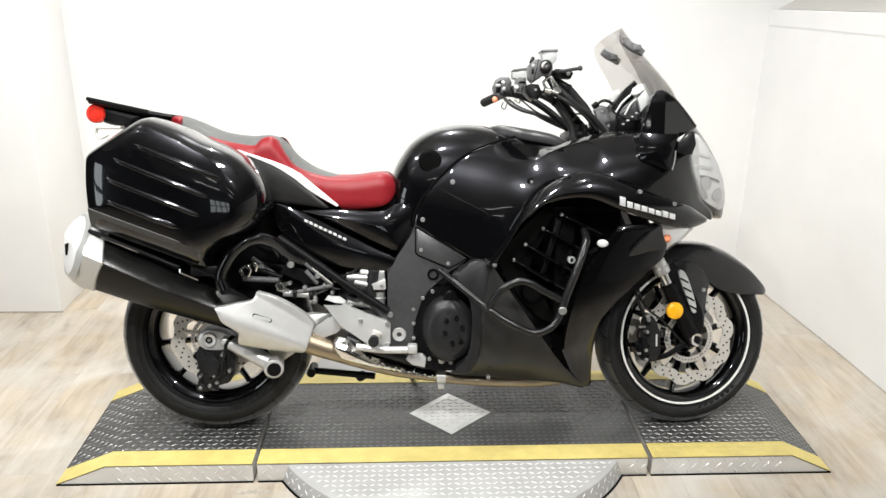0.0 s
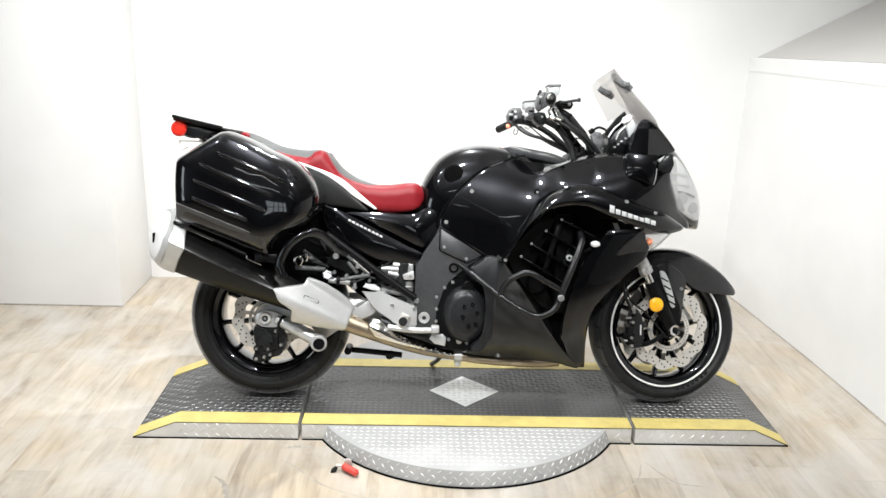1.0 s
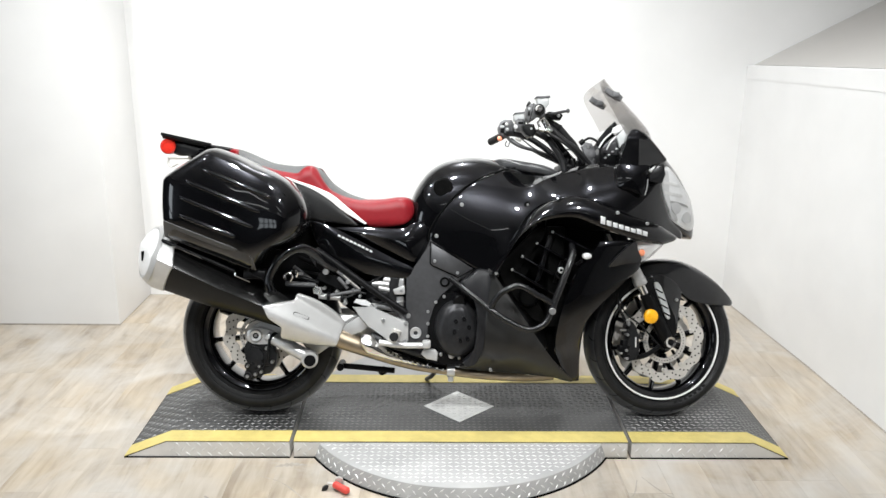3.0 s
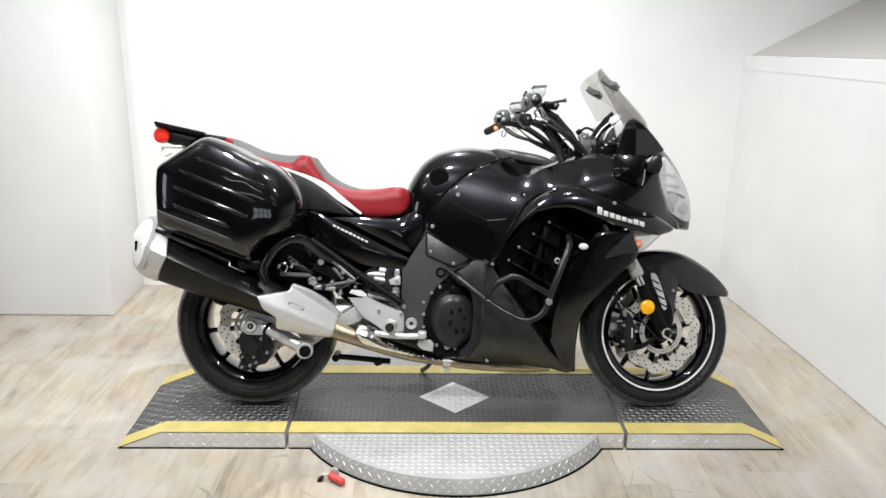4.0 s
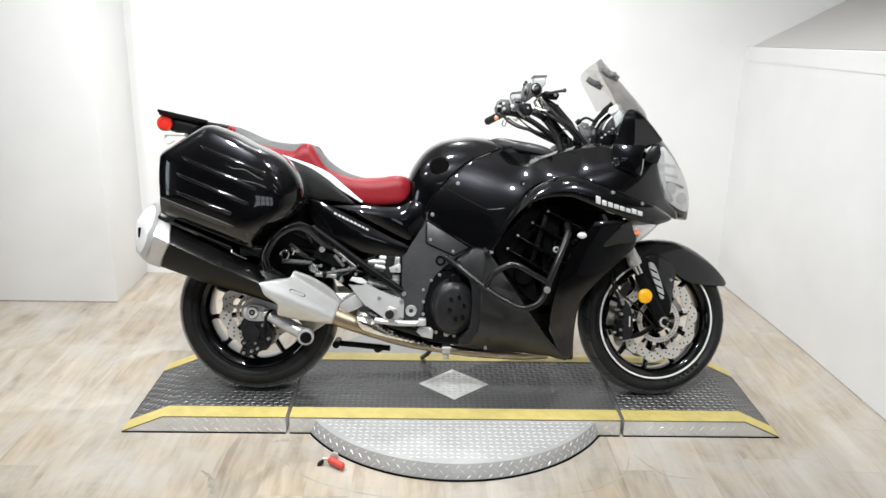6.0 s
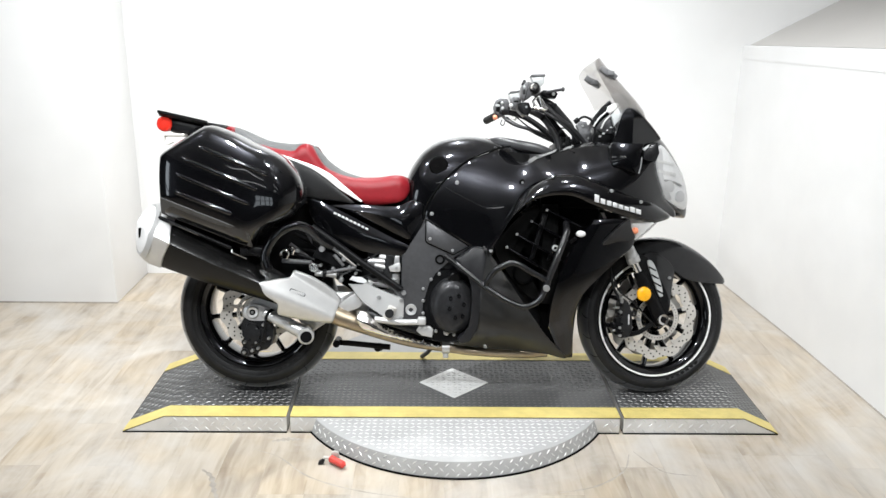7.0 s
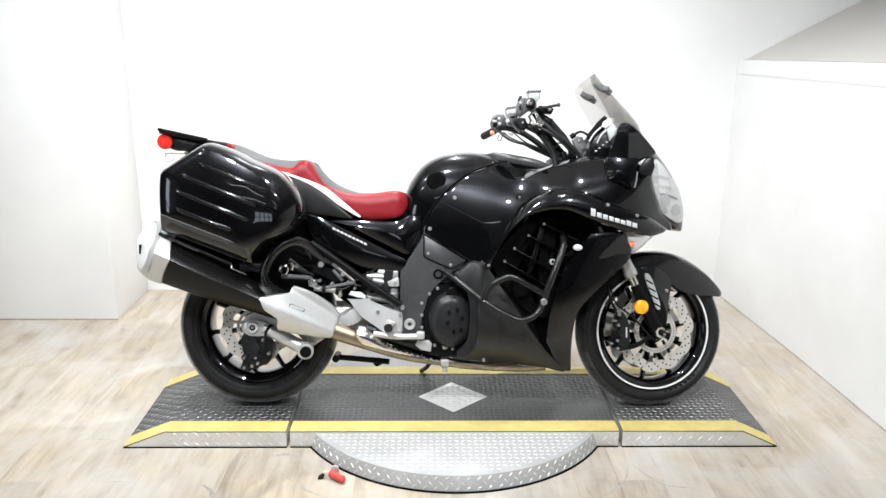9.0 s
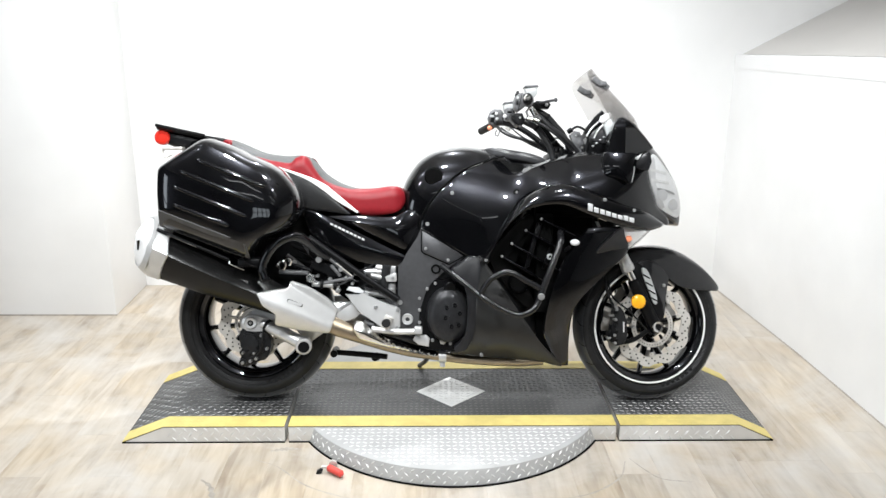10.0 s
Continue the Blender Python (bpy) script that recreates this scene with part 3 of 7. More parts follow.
for (cx, cy), aim, share, cone in SPOTS:
    spot = tagged(part("ceiling_spot", lathe([(0.058, -0.004), (0.066, -0.004), (0.07, 0.02), (0.07, 0.1), (0.05, 0.115), (0.045, 0.1), (0.058, 0.08)], 32, "Z"), HOUSING), "round black ceiling spot turned to the walls", "light", "ceiling lights")
    spot.matrix_world = look((cx, cy, CEILING - 0.16), aim) @ Matrix.Scale(1.4 if cy == -0.4 else 1.0, 4)
    part("spot_arm", rod((0, 0, 0.1), (0, 0, 0.14), 0.01, k=8), HOUSING, spot)

setting(part("baseboard", flat_prism([(1.661, -0.1), (1.616, 0.8), (1.541, BACK - 0.004), (1.546, BACK - 0.004), (1.623, 0.8), (1.668, -0.1), (1.976, -7.5), (1.97, -7.5)], 0, 0.003), SCUFF), "thin dark joint along the side wall", "trim")
setting(part("baseboard_pillar", box(-2.9, PILLAR_X + 0.002, PILLAR_Y - 0.003, PILLAR_Y + 0.002, 0, 0.007, 0), SCUFF), "thin dark joint along the pillar", "trim")
# unseen glowing tubes, added so the gloss paint picks up glints
GLOW = bpy.data.materials.new("tube_glow")
GLOW.use_nodes = True
GLOW.node_tree.nodes["Principled BSDF"].inputs["Emission Color"].default_value = (0.95, 0.98, 1.0, 1)
GLOW.node_tree.nodes["Principled BSDF"].inputs["Emission Strength"].default_value = 9.0
for i in range(1, 3):
    for tx in (-1.7, 0.2):
        batten = tagged(part("glint_tube", box(tx, tx + 1.25, -3.06 - 1.7 * i, -2.94 - 1.7 * i, CEILING - 0.05, CEILING, 0.006), CEIL), "unseen ceiling tube light added for glints in the paint", "light", "tube lights")
        part("tube", rod((tx + 0.03, -3.0 - 1.7 * i, CEILING - 0.065), (tx + 1.22, -3.0 - 1.7 * i, CEILING - 0.065), 0.014, k=10), GLOW, batten, "glowing tube added for glints")
floor = setting(part("floor", box(-3.05, 2.12, -7.55, BACK + 0.15, -0.12, -0.006, 0), SCUFF), "pale oak plank floor", "floor")

# ---- turntable and ramps ----
DECK_Z, DECK_Y = 0.065, 0.555


def studs(places, a=0.0115, b=0.0036, h=0.0019):
    """Raised lozenges of a checker plate; places of (origin, along, across, normal)."""
    verts, faces = [], []
    for o, u, v, w in places:
        i = len(verts)
        o, u, v, w = (np.array(q, float) for q in (o, u, v, w))
        verts += [o + u * a, o + v * b, o - u * a, o - v * b, o + u * a * 0.5 + w * h, o - u * a * 0.5 + w * h]
        faces += [(i, i + 1, i + 4), (i + 1, i + 5, i + 4), (i + 1, i + 2, i + 5), (i + 2, i + 3, i + 5), (i + 3, i + 4, i + 5), (i + 3, i, i + 4)]
    me = bpy.data.meshes.new("studs")
    me.from_pydata([tuple(q) for q in verts], [], faces)
    bm = bmesh.new()
    bm.from_mesh(me)
    bpy.data.meshes.remove(me)
    return bm


def stud_field(x0, x1, y0, y1, z, pitch=0.023, keep=lambda x, y: True, slope=0.0):
    out = []
    nx, ny = int((x1 - x0) / pitch), int((y1 - y0) / pitch)
    w = np.array([-slope, 0, 1]) / math.hypot(1, slope)
    for i in range(nx):
        for j in range(ny):
            x, y = x0 + (i + 0.5) * (x1 - x0) / nx, y0 + (j + 0.5) * (y1 - y0) / ny
            if keep(x, y):
                s = 1 if (i + j) % 2 else -1
                u = np.array([0.88, 0.47 * s, 0.88 * slope])
                out.append(((x, y, z(x)), u, np.cross(w, u), w))
    return out


def strip(profile, y0, y1, thick):
    """A sheet that follows a profile of (x, z), thick upwards."""
    loops = []
    for x, z in profile:
        loops.append([(x, y0, z), (x, y1, z), (x, y1, z + thick), (x, y0, z + thick)])
    bm = rings(loops, cap=False)
    n = len(profile)
    bm.verts.ensure_lookup_table()
    for k in (0, n - 1):
        bm.faces.new([bm.verts[4 * k + q] for q in range(4)])
    return bm


def skirt_studs(x0, x1, z0, z1, y):
    out = []
    x = x0 + 0.02
    while x < x1 - 0.012:
        for row, zc in enumerate((z0 + 0.2 * (z1 - z0), z0 + 0.55 * (z1 - z0), z0 + 0.88 * (z1 - z0))):
            s = 1 if row == 1 else -1
            xx = x + (0.019 if row != 1 else 0)
            if xx < x1 - 0.012:
                u = np.array([0.68, 0, 0.73 * s]) if row != 1 else np.array([0.68, 0, 0.73])
                out.append(((xx, y, zc), u, np.cross(u, (0, -1, 0)), (0, -1, 0)))
        x += 0.038
    return out


turntable = tagged(new("motorcycle_turntable"), "checker plate motorcycle turntable with black deck and yellow edges on floor", "turntable")
D0, D1, DISC_Y = -0.603, 0.597, 0.318
part("base_disc", lathe([(0.02, 0.0), (0.613, 0.0), (0.613, 0.004), (0.597, 0.056), (0.592, 0.0585), (0.02, 0.0585)], 128, "Z", (-0.004, DISC_Y, 0)), PLATE, turntable, "round bright aluminium checker plate base")
ring = []
for i in range(104):
    for q, s in ((0.2, 1), (0.5, -1), (0.8, 1)):
        a = 2 * math.pi * (i + (0.5 if s < 0 else 0.0)) / 104
        if math.sin(a) < -0.4:
            r = 0.613 - 0.016 * q
            w = np.array([math.cos(a), math.sin(a), 0.3]) / math.hypot(1, 0.3)
            rise = np.array([-0.3 * math.cos(a), -0.3 * math.sin(a), 1.0]) / math.hypot(1, 0.3)
            u = 0.75 * np.array([-math.sin(a), math.cos(a), 0]) + 0.66 * s * rise
            ring.append(((-0.004 + r * math.cos(a), DISC_Y + r * math.sin(a), 0.004 + 0.052 * q), u, np.cross(w, u), w))
inside = lambda x, y: (x + 0.004) ** 2 + (y - DISC_Y) ** 2 < 0.583**2 and y < -0.004
tagged(part("disc_studs", studs(stud_field(-0.6, 0.6, -0.3, 0, lambda x: 0.0584, 0.0225, inside) + ring, a=0.0105, b=0.0028, h=0.0016), STUD, turntable), "raised lozenges of the aluminium plate", kind="stuff")
# near-black strips put in for the shaded gap where the base meets the floor
part("foot_shade", lathe([(0.6, 0.0), (0.6165, 0.0), (0.6165, 0.006), (0.6, 0.006)], 128, "Z", (-0.004, DISC_Y, 0)), DARK, turntable, "dark rim for the shaded gap under the base")
part("foot_shade", box(D0, D1, -0.002, DECK_Y, 0.0, 0.0045, 0), DARK, turntable)
part("deck_body", box(D0, D1, 0, DECK_Y, 0.004, DECK_Z - 0.004, 0.002), SKIRT, turntable, "bright aluminium checker plate skirt")
part("deck_plate", box(D0, D1, 0.002, DECK_Y - 0.002, DECK_Z - 0.004, DECK_Z, 0), DECK, turntable, "worn black checker plate deck")
EM = [(-0.004, 0.146), (0.134, 0.275), (-0.006, 0.404), (-0.140, 0.275)]
part("emblem", flat_prism(EM, DECK_Z, DECK_Z + 0.0016), STUD, turntable, "bare aluminium diamond set in the deck")
off_emblem = lambda x, y: abs(x + 0.003) / 0.15 + abs(y - 0.275) / 0.14 > 1
worn = lambda x, y: y < 0.19 + 0.02 * math.sin(3 * x)
tagged(part("deck_studs", studs(stud_field(D0, D1, 0.078, 0.482, lambda x: DECK_Z - 0.0002, 0.0205, lambda x, y: off_emblem(x, y) and not worn(x, y))), DECKSTUD, turntable), "raised lozenges of the black plate", kind="stuff")
tagged(part("worn_studs", studs(stud_field(D0, D1, 0.078, 0.482, lambda x: DECK_Z - 0.0002, 0.0205, lambda x, y: off_emblem(x, y) and worn(x, y)), h=0.0012), DECKWORN, turntable), "grey lozenges worn flat at the front of the plate", kind="stuff")
tagged(part("emblem_studs", studs(stud_field(-0.14, 0.14, 0.14, 0.41, lambda x: DECK_Z + 0.0014, 0.0205, lambda x, y: abs(x + 0.003) / 0.125 + abs(y - 0.275) / 0.115 < 1), h=0.0015), STUD, turntable), "raised lozenges of the diamond", kind="stuff")
tagged(part("skirt_studs", studs(skirt_studs(D0, -0.53, 0.004, 0.061, -0.0003) + skirt_studs(0.525, D1, 0.004, 0.061, -0.0003), a=0.013, b=0.0034, h=0.0022), STUD, turntable), "raised lozenges of the skirt", kind="stuff")
for y0, y1 in ((0.0, 0.076), (0.484, DECK_Y)):
    part("edge_tape", box(D0, D1, y0, y1, DECK_Z, DECK_Z + 0.0022, 0), YELLOW, turntable, "scuffed yellow edge tape")
tagged(part("tape_studs", studs(stud_field(D0, D1, 0.004, 0.074, lambda x: DECK_Z + 0.002, 0.0205), h=0.0012), YELLOW, turntable), "plate lozenges showing through the tape", kind="stuff")


def ramp(side, inner, knee, tip):
    top = tagged(new("ramp"), "checker plate ramp with black top and yellow edges beside turntable", "ramp", "turntable ramps")
    prof = [(inner, DECK_Z), (knee, DECK_Z), (tip, 0.004)]
    outline = [(inner, 0.0), (inner, DECK_Z - 0.004), (knee, DECK_Z - 0.004), (tip, 0.0)]
    part("ramp_body", slab(outline, 0.0, DECK_Y, 0), SKIRT, top, "bright aluminium checker plate skirt")
    # the same dark strip for the shaded gap under the ramp
    part("foot_shade", box(min(inner, tip), max(inner, tip), -0.0025, DECK_Y - 0.01, 0.0, 0.005, 0), DARK, top, "dark strip for the shaded gap under the ramp")
    low = [(x, z - 0.004) for x, z in prof]
    part("ramp_top", strip(low, 0.002, DECK_Y - 0.002, 0.004), DECK, top, "worn black checker plate")
    for y0, y1 in ((0.0, 0.076), (0.484, DECK_Y)):
        part("edge_tape", strip(prof, y0, y1, 0.0022), YELLOW, top, "scuffed yellow edge tape")
    slope = (DECK_Z - 0.004) / (knee - tip)
    flat = stud_field(min(inner, knee), max(inner, knee), 0.078, 0.482, lambda x: DECK_Z - 0.0002, 0.0205)
    tilt = stud_field(min(tip, knee), max(tip, knee), 0.078, 0.482, lambda x: 0.004 + slope * (x - tip), 0.0205, slope=slope)
    tagged(part("ramp_studs", studs(flat + tilt), DECKSTUD, top), "raised lozenges of the black plate", kind="stuff")
    lo, hi = min(inner, knee), max(inner, knee)
    tagged(part("skirt_studs", studs(skirt_studs(lo, hi, 0.002, 0.061, -0.0003), a=0.013, b=0.0034, h=0.0022), STUD, top), "raised lozenges of the skirt", kind="stuff")
    tagged(part("tape_studs", studs(stud_field(lo, hi, 0.004, 0.074, lambda x: DECK_Z + 0.002, 0.0205), h=0.0012), YELLOW, top), "plate lozenges showing through the tape", kind="stuff")


ramp(-1, -0.617, -1.055, -1.208)
ramp(1, 0.611, 1.052, 1.184)

# foot lever that locks the turntable
lever = tagged(new("foot_lever"), "small steel foot lever with a red rubber grip on floor", "lever")
lever.location = (-0.412, -0.222, 0.0)
lever.scale = (0.8, 0.8, 0.8)
part("grip", rod((-0.033, 0.028, 0.026), (0.037, -0.022, 0.02), 0.0155, k=20, bevel=0.6), REDCAP, lever, "red rubber grip")
part("arm", tube([(-0.03, 0.026, 0.026), (-0.045, 0.03, 0.026), (-0.058, 0.03, 0.026)], 0.007, 14, 10), STEEL, lever, "bare steel arm")
part("bracket", slab([(-0.03, 0.018), (-0.026, 0.045), (-0.012, 0.052), (0.004, 0.045), (0.008, 0.02)], 0.035, 0.05, 0.003), STEEL, lever)
part("foot", slab([(-0.082, 0.0), (-0.078, 0.014), (-0.062, 0.024), (-0.052, 0.018), (-0.058, 0.004), (-0.066, 0.0)], 0.012, 0.03, 0.003), ENGINE, lever)

# ---- motorcycle ----
bike = tagged(new("motorcycle"), "glossy black sport touring motorcycle with red seat leaning on its stand", "motorcycle")
bike.matrix_world = pose(0, 0.235, 0.068, -12.5, 0, 0)


def tyre_profile(R, W, drop, bead=0.2175):
    prof = []
    for a in np.linspace(-80, 80, 25):
        a = radians(a)
        prof.append((R - drop * (1 - math.cos(a)) / (1 - math.cos(radians(80))), W / 2 * math.sin(a) / math.sin(radians(80))))
    w = W / 2
    r0 = R - drop
    side = [(r0 - 0.2 * (r0 - bead), w * 0.992), (r0 - 0.3 * (r0 - bead), w * 0.975), (r0 - 0.33 * (r0 - bead), w * 0.99), (r0 - 0.37 * (r0 - bead), w * 0.965), (r0 - 0.75 * (r0 - bead), w * 0.86), (r0 - 0.8 * (r0 - bead), w * 0.875), (r0 - 0.85 * (r0 - bead), w * 0.83), (bead, w * 0.76), (bead - 0.0115, w * 0.66)]
    prof += side + [(r, -y) for r, y in reversed(side)]
    return prof


def wave_disc(r0, r1, y, thick=0.005, waves=10, k=160):
    """A floating disc with petals along its outer and inner edge."""
    loops = []
    for i in range(k):
        t = 2 * math.pi * i / k
        q = math.sin(waves * t)
        ro = r1 + 0.005 * math.copysign(abs(q) ** 0.45, q) - 0.0015
        ri = r0 + 0.004 * math.copysign(abs(q) ** 0.6, q)
        c, s = math.cos(t), math.sin(t)
        loops.append([(r * c, yy, r * s) for r, yy in ((ri, y - thick / 2), (ro - 0.0008, y - thick / 2), (ro, y - thick / 2 + 0.0008), (ro, y + thick / 2), (ri, y + thick / 2))])
    loops.append(loops[0])
    bm = rings(loops, cap=False)
    bmesh.ops.remove_doubles(bm, verts=bm.verts, dist=1e-6)
    return bm


# near-black discs on the face stand for the shaded drill holes
def holes(r_list, n, y, r=0.0033):
    bms = []
    for rr, off in r_list:
        for i in range(n):
            t = 2 * math.pi * (i + off) / n
            bms.append(rod((rr * math.cos(t), y, rr * math.sin(t)), (rr * math.cos(t), y - 0.0007, rr * math.sin(t)), r, k=8))
    return merge(*bms)


def wheel(name, m, R, W, drop, w_rim, n_spokes, label, g=1.0):
    rim = part(name, lathe([(q * g, y * w_rim) for q, y in ((0.182, -0.7), (0.195, -0.93), (0.21, -1), (0.214, -0.97), (0.214, 0.97), (0.21, 1), (0.195, 0.93), (0.182, 0.7), (0.178, 0.3), (0.178, -0.3))], 96), GLOSS, bike, label)
    rim.matrix_local = m
    part("tyre", lathe(tyre_profile(R, W, drop, 0.2175 * g), 128), RUBBER, rim, "black road tyre")
    arc = [radians(a) for a in np.linspace(-58, 58, 17)]
    band_of = [[(R + off - drop * (1 - math.cos(a)) / (1 - math.cos(radians(80))), W / 2 * math.sin(a) / math.sin(radians(80))) for a in arc] for off in (0.0006, -0.002)]
    part("tread", lathe(band_of[0] + band_of[1][::-1], 128), TREAD, rim, "grey tyre tread with a put-in sheen")
    groove = []
    for i in range(22):
        t = 2 * math.pi * i / 22
        for side in (-1, 1):
            q = []
            for u, dt in ((0.35, 0.0), (0.55, 0.05), (0.78, 0.07)):
                a = radians(80 * u)
                r = R - drop * (1 - math.cos(a)) / (1 - math.cos(radians(80))) - 0.0012
                q.append((r * math.cos(t + dt + 0.07 * side), side * W / 2 * math.sin(a) / math.sin(radians(80)), r * math.sin(t + dt + 0.07 * side)))
            groove.append(tube(q, 0.0022, 6, 6))
    tagged(part("tread_groove", merge(*groove), DARK, rim), kind="stuff")
    for i in range(7):
        t = radians(-78 + 5.2 * i)
        q = (R - drop) - 0.52 * (R - drop - 0.2175 * g)
        mark = box(-0.0065, 0.0065, -0.0015, 0.0015, -0.008, 0.008, 0.0008, 1)
        ob = part("tyre_mark", mark, RUBBERC, rim, "raised tyre lettering as a plain bar")
        ob.matrix_local = Matrix.Translation((q * math.cos(t), -W / 2 * 0.925, q * math.sin(t))) @ Matrix.Rotation(-t - math.pi / 2, 4, "Y")
    hub = part("hub", lathe([(0.012, -0.09), (0.03, -0.09), (0.036, -0.06), (0.05, -0.045), (0.05, 0.045), (0.036, 0.06), (0.03, 0.09), (0.012, 0.09)], 40), GLOSS, rim)
    for i in range(n_spokes):
        t = 2 * math.pi * (i + 0.28) / n_spokes
        a = 0.09 if i % 2 else -0.09
        p0 = (0.045 * math.cos(t + 3 * a), 0, 0.045 * math.sin(t + 3 * a))
        p1 = (0.185 * g * math.cos(t), 0, 0.185 * g * math.sin(t))
        sp = rod(p0, p1, 0.013, 0.009, k=10)
        for v in sp.verts:
            v.co.y *= 1.7
        part("spoke", sp, GLOSS, rim)
    return rim


# rear wheel
REAR = Vector((-0.75, 0, 0.304))
rear = wheel("rear_wheel", Matrix.Translation(REAR), 0.303, 0.184, 0.05, 0.077, 10, "glossy black cast rear wheel")
part("brake_disc", wave_disc(0.088, 0.132, -0.088), STEEL, rear, "bare steel brake disc")
part("disc_hole", holes([(0.1, 0), (0.11, 0.33), (0.121, 0.66)], 20, -0.0906), DARK, rear)
part("disc_carrier", lathe([(0.03, -0.085), (0.056, -0.087), (0.056, -0.081), (0.03, -0.079)], 48), STEEL, rear)
part("sensor_ring", lathe([(0.06, -0.0925), (0.072, -0.0925), (0.072, -0.09), (0.06, -0.09)], 64), STEEL, rear, "slotted steel sensor ring")
part("sensor_slot", merge(*[rod((0.066 * math.cos(t), -0.0932, 0.066 * math.sin(t)), (0.066 * math.cos(t), -0.0922, 0.066 * math.sin(t)), 0.002, k=6) for t in np.linspace(0, 2 * math.pi, 36, endpoint=False)]), DARK, rear)
for i in range(5):
    t = 2 * math.pi * (i + 0.2) / 5
    part("carrier_arm", rod((0.05 * math.cos(t), -0.085, 0.05 * math.sin(t)), (0.095 * math.cos(t + 0.15), -0.087, 0.095 * math.sin(t + 0.15)), 0.007, k=8), STEEL, rear)
part("brake_caliper", merge(slab([(-0.03, -0.01), (0.035, -0.02), (0.07, -0.045), (0.072, -0.09), (0.05, -0.13), (0.01, -0.135), (0.0, -0.15), (-0.035, -0.155), (-0.045, -0.13), (-0.03, -0.1), (-0.045, -0.06)], -0.148, -0.1, 0.012, smooth=60, seg=3), slab([(-0.02, -0.03), (0.02, -0.04), (0.03, -0.08), (0.01, -0.11), (-0.015, -0.09)], -0.165, -0.12, 0.01, smooth=30), box(0.025, 0.05, -0.158, -0.12, -0.1, -0.05, 0.005), rod((-0.03, -0.16, -0.138), (-0.03, -0.1, -0.138), 0.014)), ENGINE, rear, "black rear brake caliper")
for bx, bz in ((0.04, -0.035), (0.06, -0.085), (0.02, -0.122), (-0.03, -0.138)):
    part("bolt", rod((bx, -0.166, bz), (bx, -0.14, bz), 0.006, k=10), BOLT, rear)
part("axle_plate", slab([(-0.035, 0.02), (-0.02, 0.036), (0.03, 0.034), (0.07, 0.012), (0.065, -0.014), (0.03, -0.022), (-0.02, -0.018), (-0.034, -0.004)], -0.15, -0.105, 0.006, smooth=40), SILVER, rear, "silver axle carrier")
nut = part("axle_nut", lathe([(0.011, -0.156), (0.02, -0.158), (0.0235, -0.154), (0.0235, -0.145), (0.011, -0.145)], 28, "Y", (0.0, 0, 0.01)), SILVER, rear, "silver castle nut")
part("axle_bore", rod((0.0, -0.155, 0.01), (0.0, -0.14, 0.01), 0.0115, k=20), DARK, nut)
part("bore_bolt", rod((0.0, -0.1575, 0.01), (0.0, -0.15, 0.01), 0.006, k=6), BOLT, nut)
for k, (bx, bz) in enumerate(((-0.028, -0.1), (0.0, -0.13), (0.014, -0.1))):
    part("caliper_fitting", rod((bx, -0.172, bz), (bx, -0.14, bz), 0.0045 + 0.0015 * (k % 2), k=10), BOLT, rear)
part("brake_pipe", tube([(0.05, -0.16, 0.0), (0.045, -0.17, -0.05), (0.03, -0.168, -0.1), (0.0, -0.165, -0.12)], 0.004, 20, 8), RUBBERC, rear)

# front wheel, turned a little to its left
STEER = Matrix.Translation((0.757, 0, 0.284)) @ Matrix.Rotation(radians(8.5), 4, Vector((-math.sin(radians(26)), 0, math.cos(radians(26)))))
front = wheel("front_wheel", STEER, 0.2915, 0.118, 0.036, 0.05, 10, "glossy black cast front wheel", 1.055)
part("rim_stripe", lathe([(0.2195, -0.0525), (0.2258, -0.0530), (0.2258, -0.0470), (0.2195, -0.0470)], 128), WHITEV, front, "white pinstripe round the rim")
part("brake_disc", wave_disc(0.118, 0.156, -0.064), STEEL, front, "bare steel wave brake disc")
part("brake_disc", wave_disc(0.118, 0.156, 0.064), STEEL, front)
part("disc_hole", holes([(0.127, 0), (0.137, 0.33), (0.147, 0.66)], 24, -0.0665), DARK, front)
for i in range(10):
    t = 2 * math.pi * (i + 0.5) / 10
    part("disc_button", rod((0.112 * math.cos(t), -0.07, 0.112 * math.sin(t)), (0.112 * math.cos(t), -0.06, 0.112 * math.sin(t)), 0.009, k=12), STEEL, front)
    part("carrier_arm", rod((0.05 * math.cos(t + 0.1), -0.062, 0.05 * math.sin(t + 0.1)), (0.113 * math.cos(t), -0.063, 0.113 * math.sin(t)), 0.006, k=8), GLOSS, front)
part("sensor_ring", lathe([(0.066, -0.0705), (0.084, -0.0705), (0.084, -0.068), (0.066, -0.068)], 80), STEEL, front, "slotted steel sensor ring")
part("sensor_slot", merge(*[rod((0.075 * math.cos(t), -0.0712, 0.075 * math.sin(t)), (0.075 * math.cos(t), -0.0703, 0.075 * math.sin(t)), 0.0022, k=6) for t in np.linspace(0, 2 * math.pi, 44, endpoint=False)]), DARK, front)
part("axle_nut", lathe([(0.012, -0.125), (0.02, -0.127), (0.022, -0.12), (0.022, -0.1), (0.012, -0.1)], 32), CHROME, front, "silver hollow axle end")
part("axle_hole", rod((0, -0.118, 0), (0, -0.1, 0), 0.0125, k=20), DARK, front)

# fork, fender and front brakes, in the frame of the turned wheel
FORK_UP = (-math.sin(radians(26)), math.cos(radians(26)))


def on_fork(d, y, off=0.0):
    """A point d metres up the fork leg from the axle, off metres ahead of it."""
    return (FORK_UP[0] * d + FORK_UP[1] * off - 0.002, y, FORK_UP[1] * d - FORK_UP[0] * off)


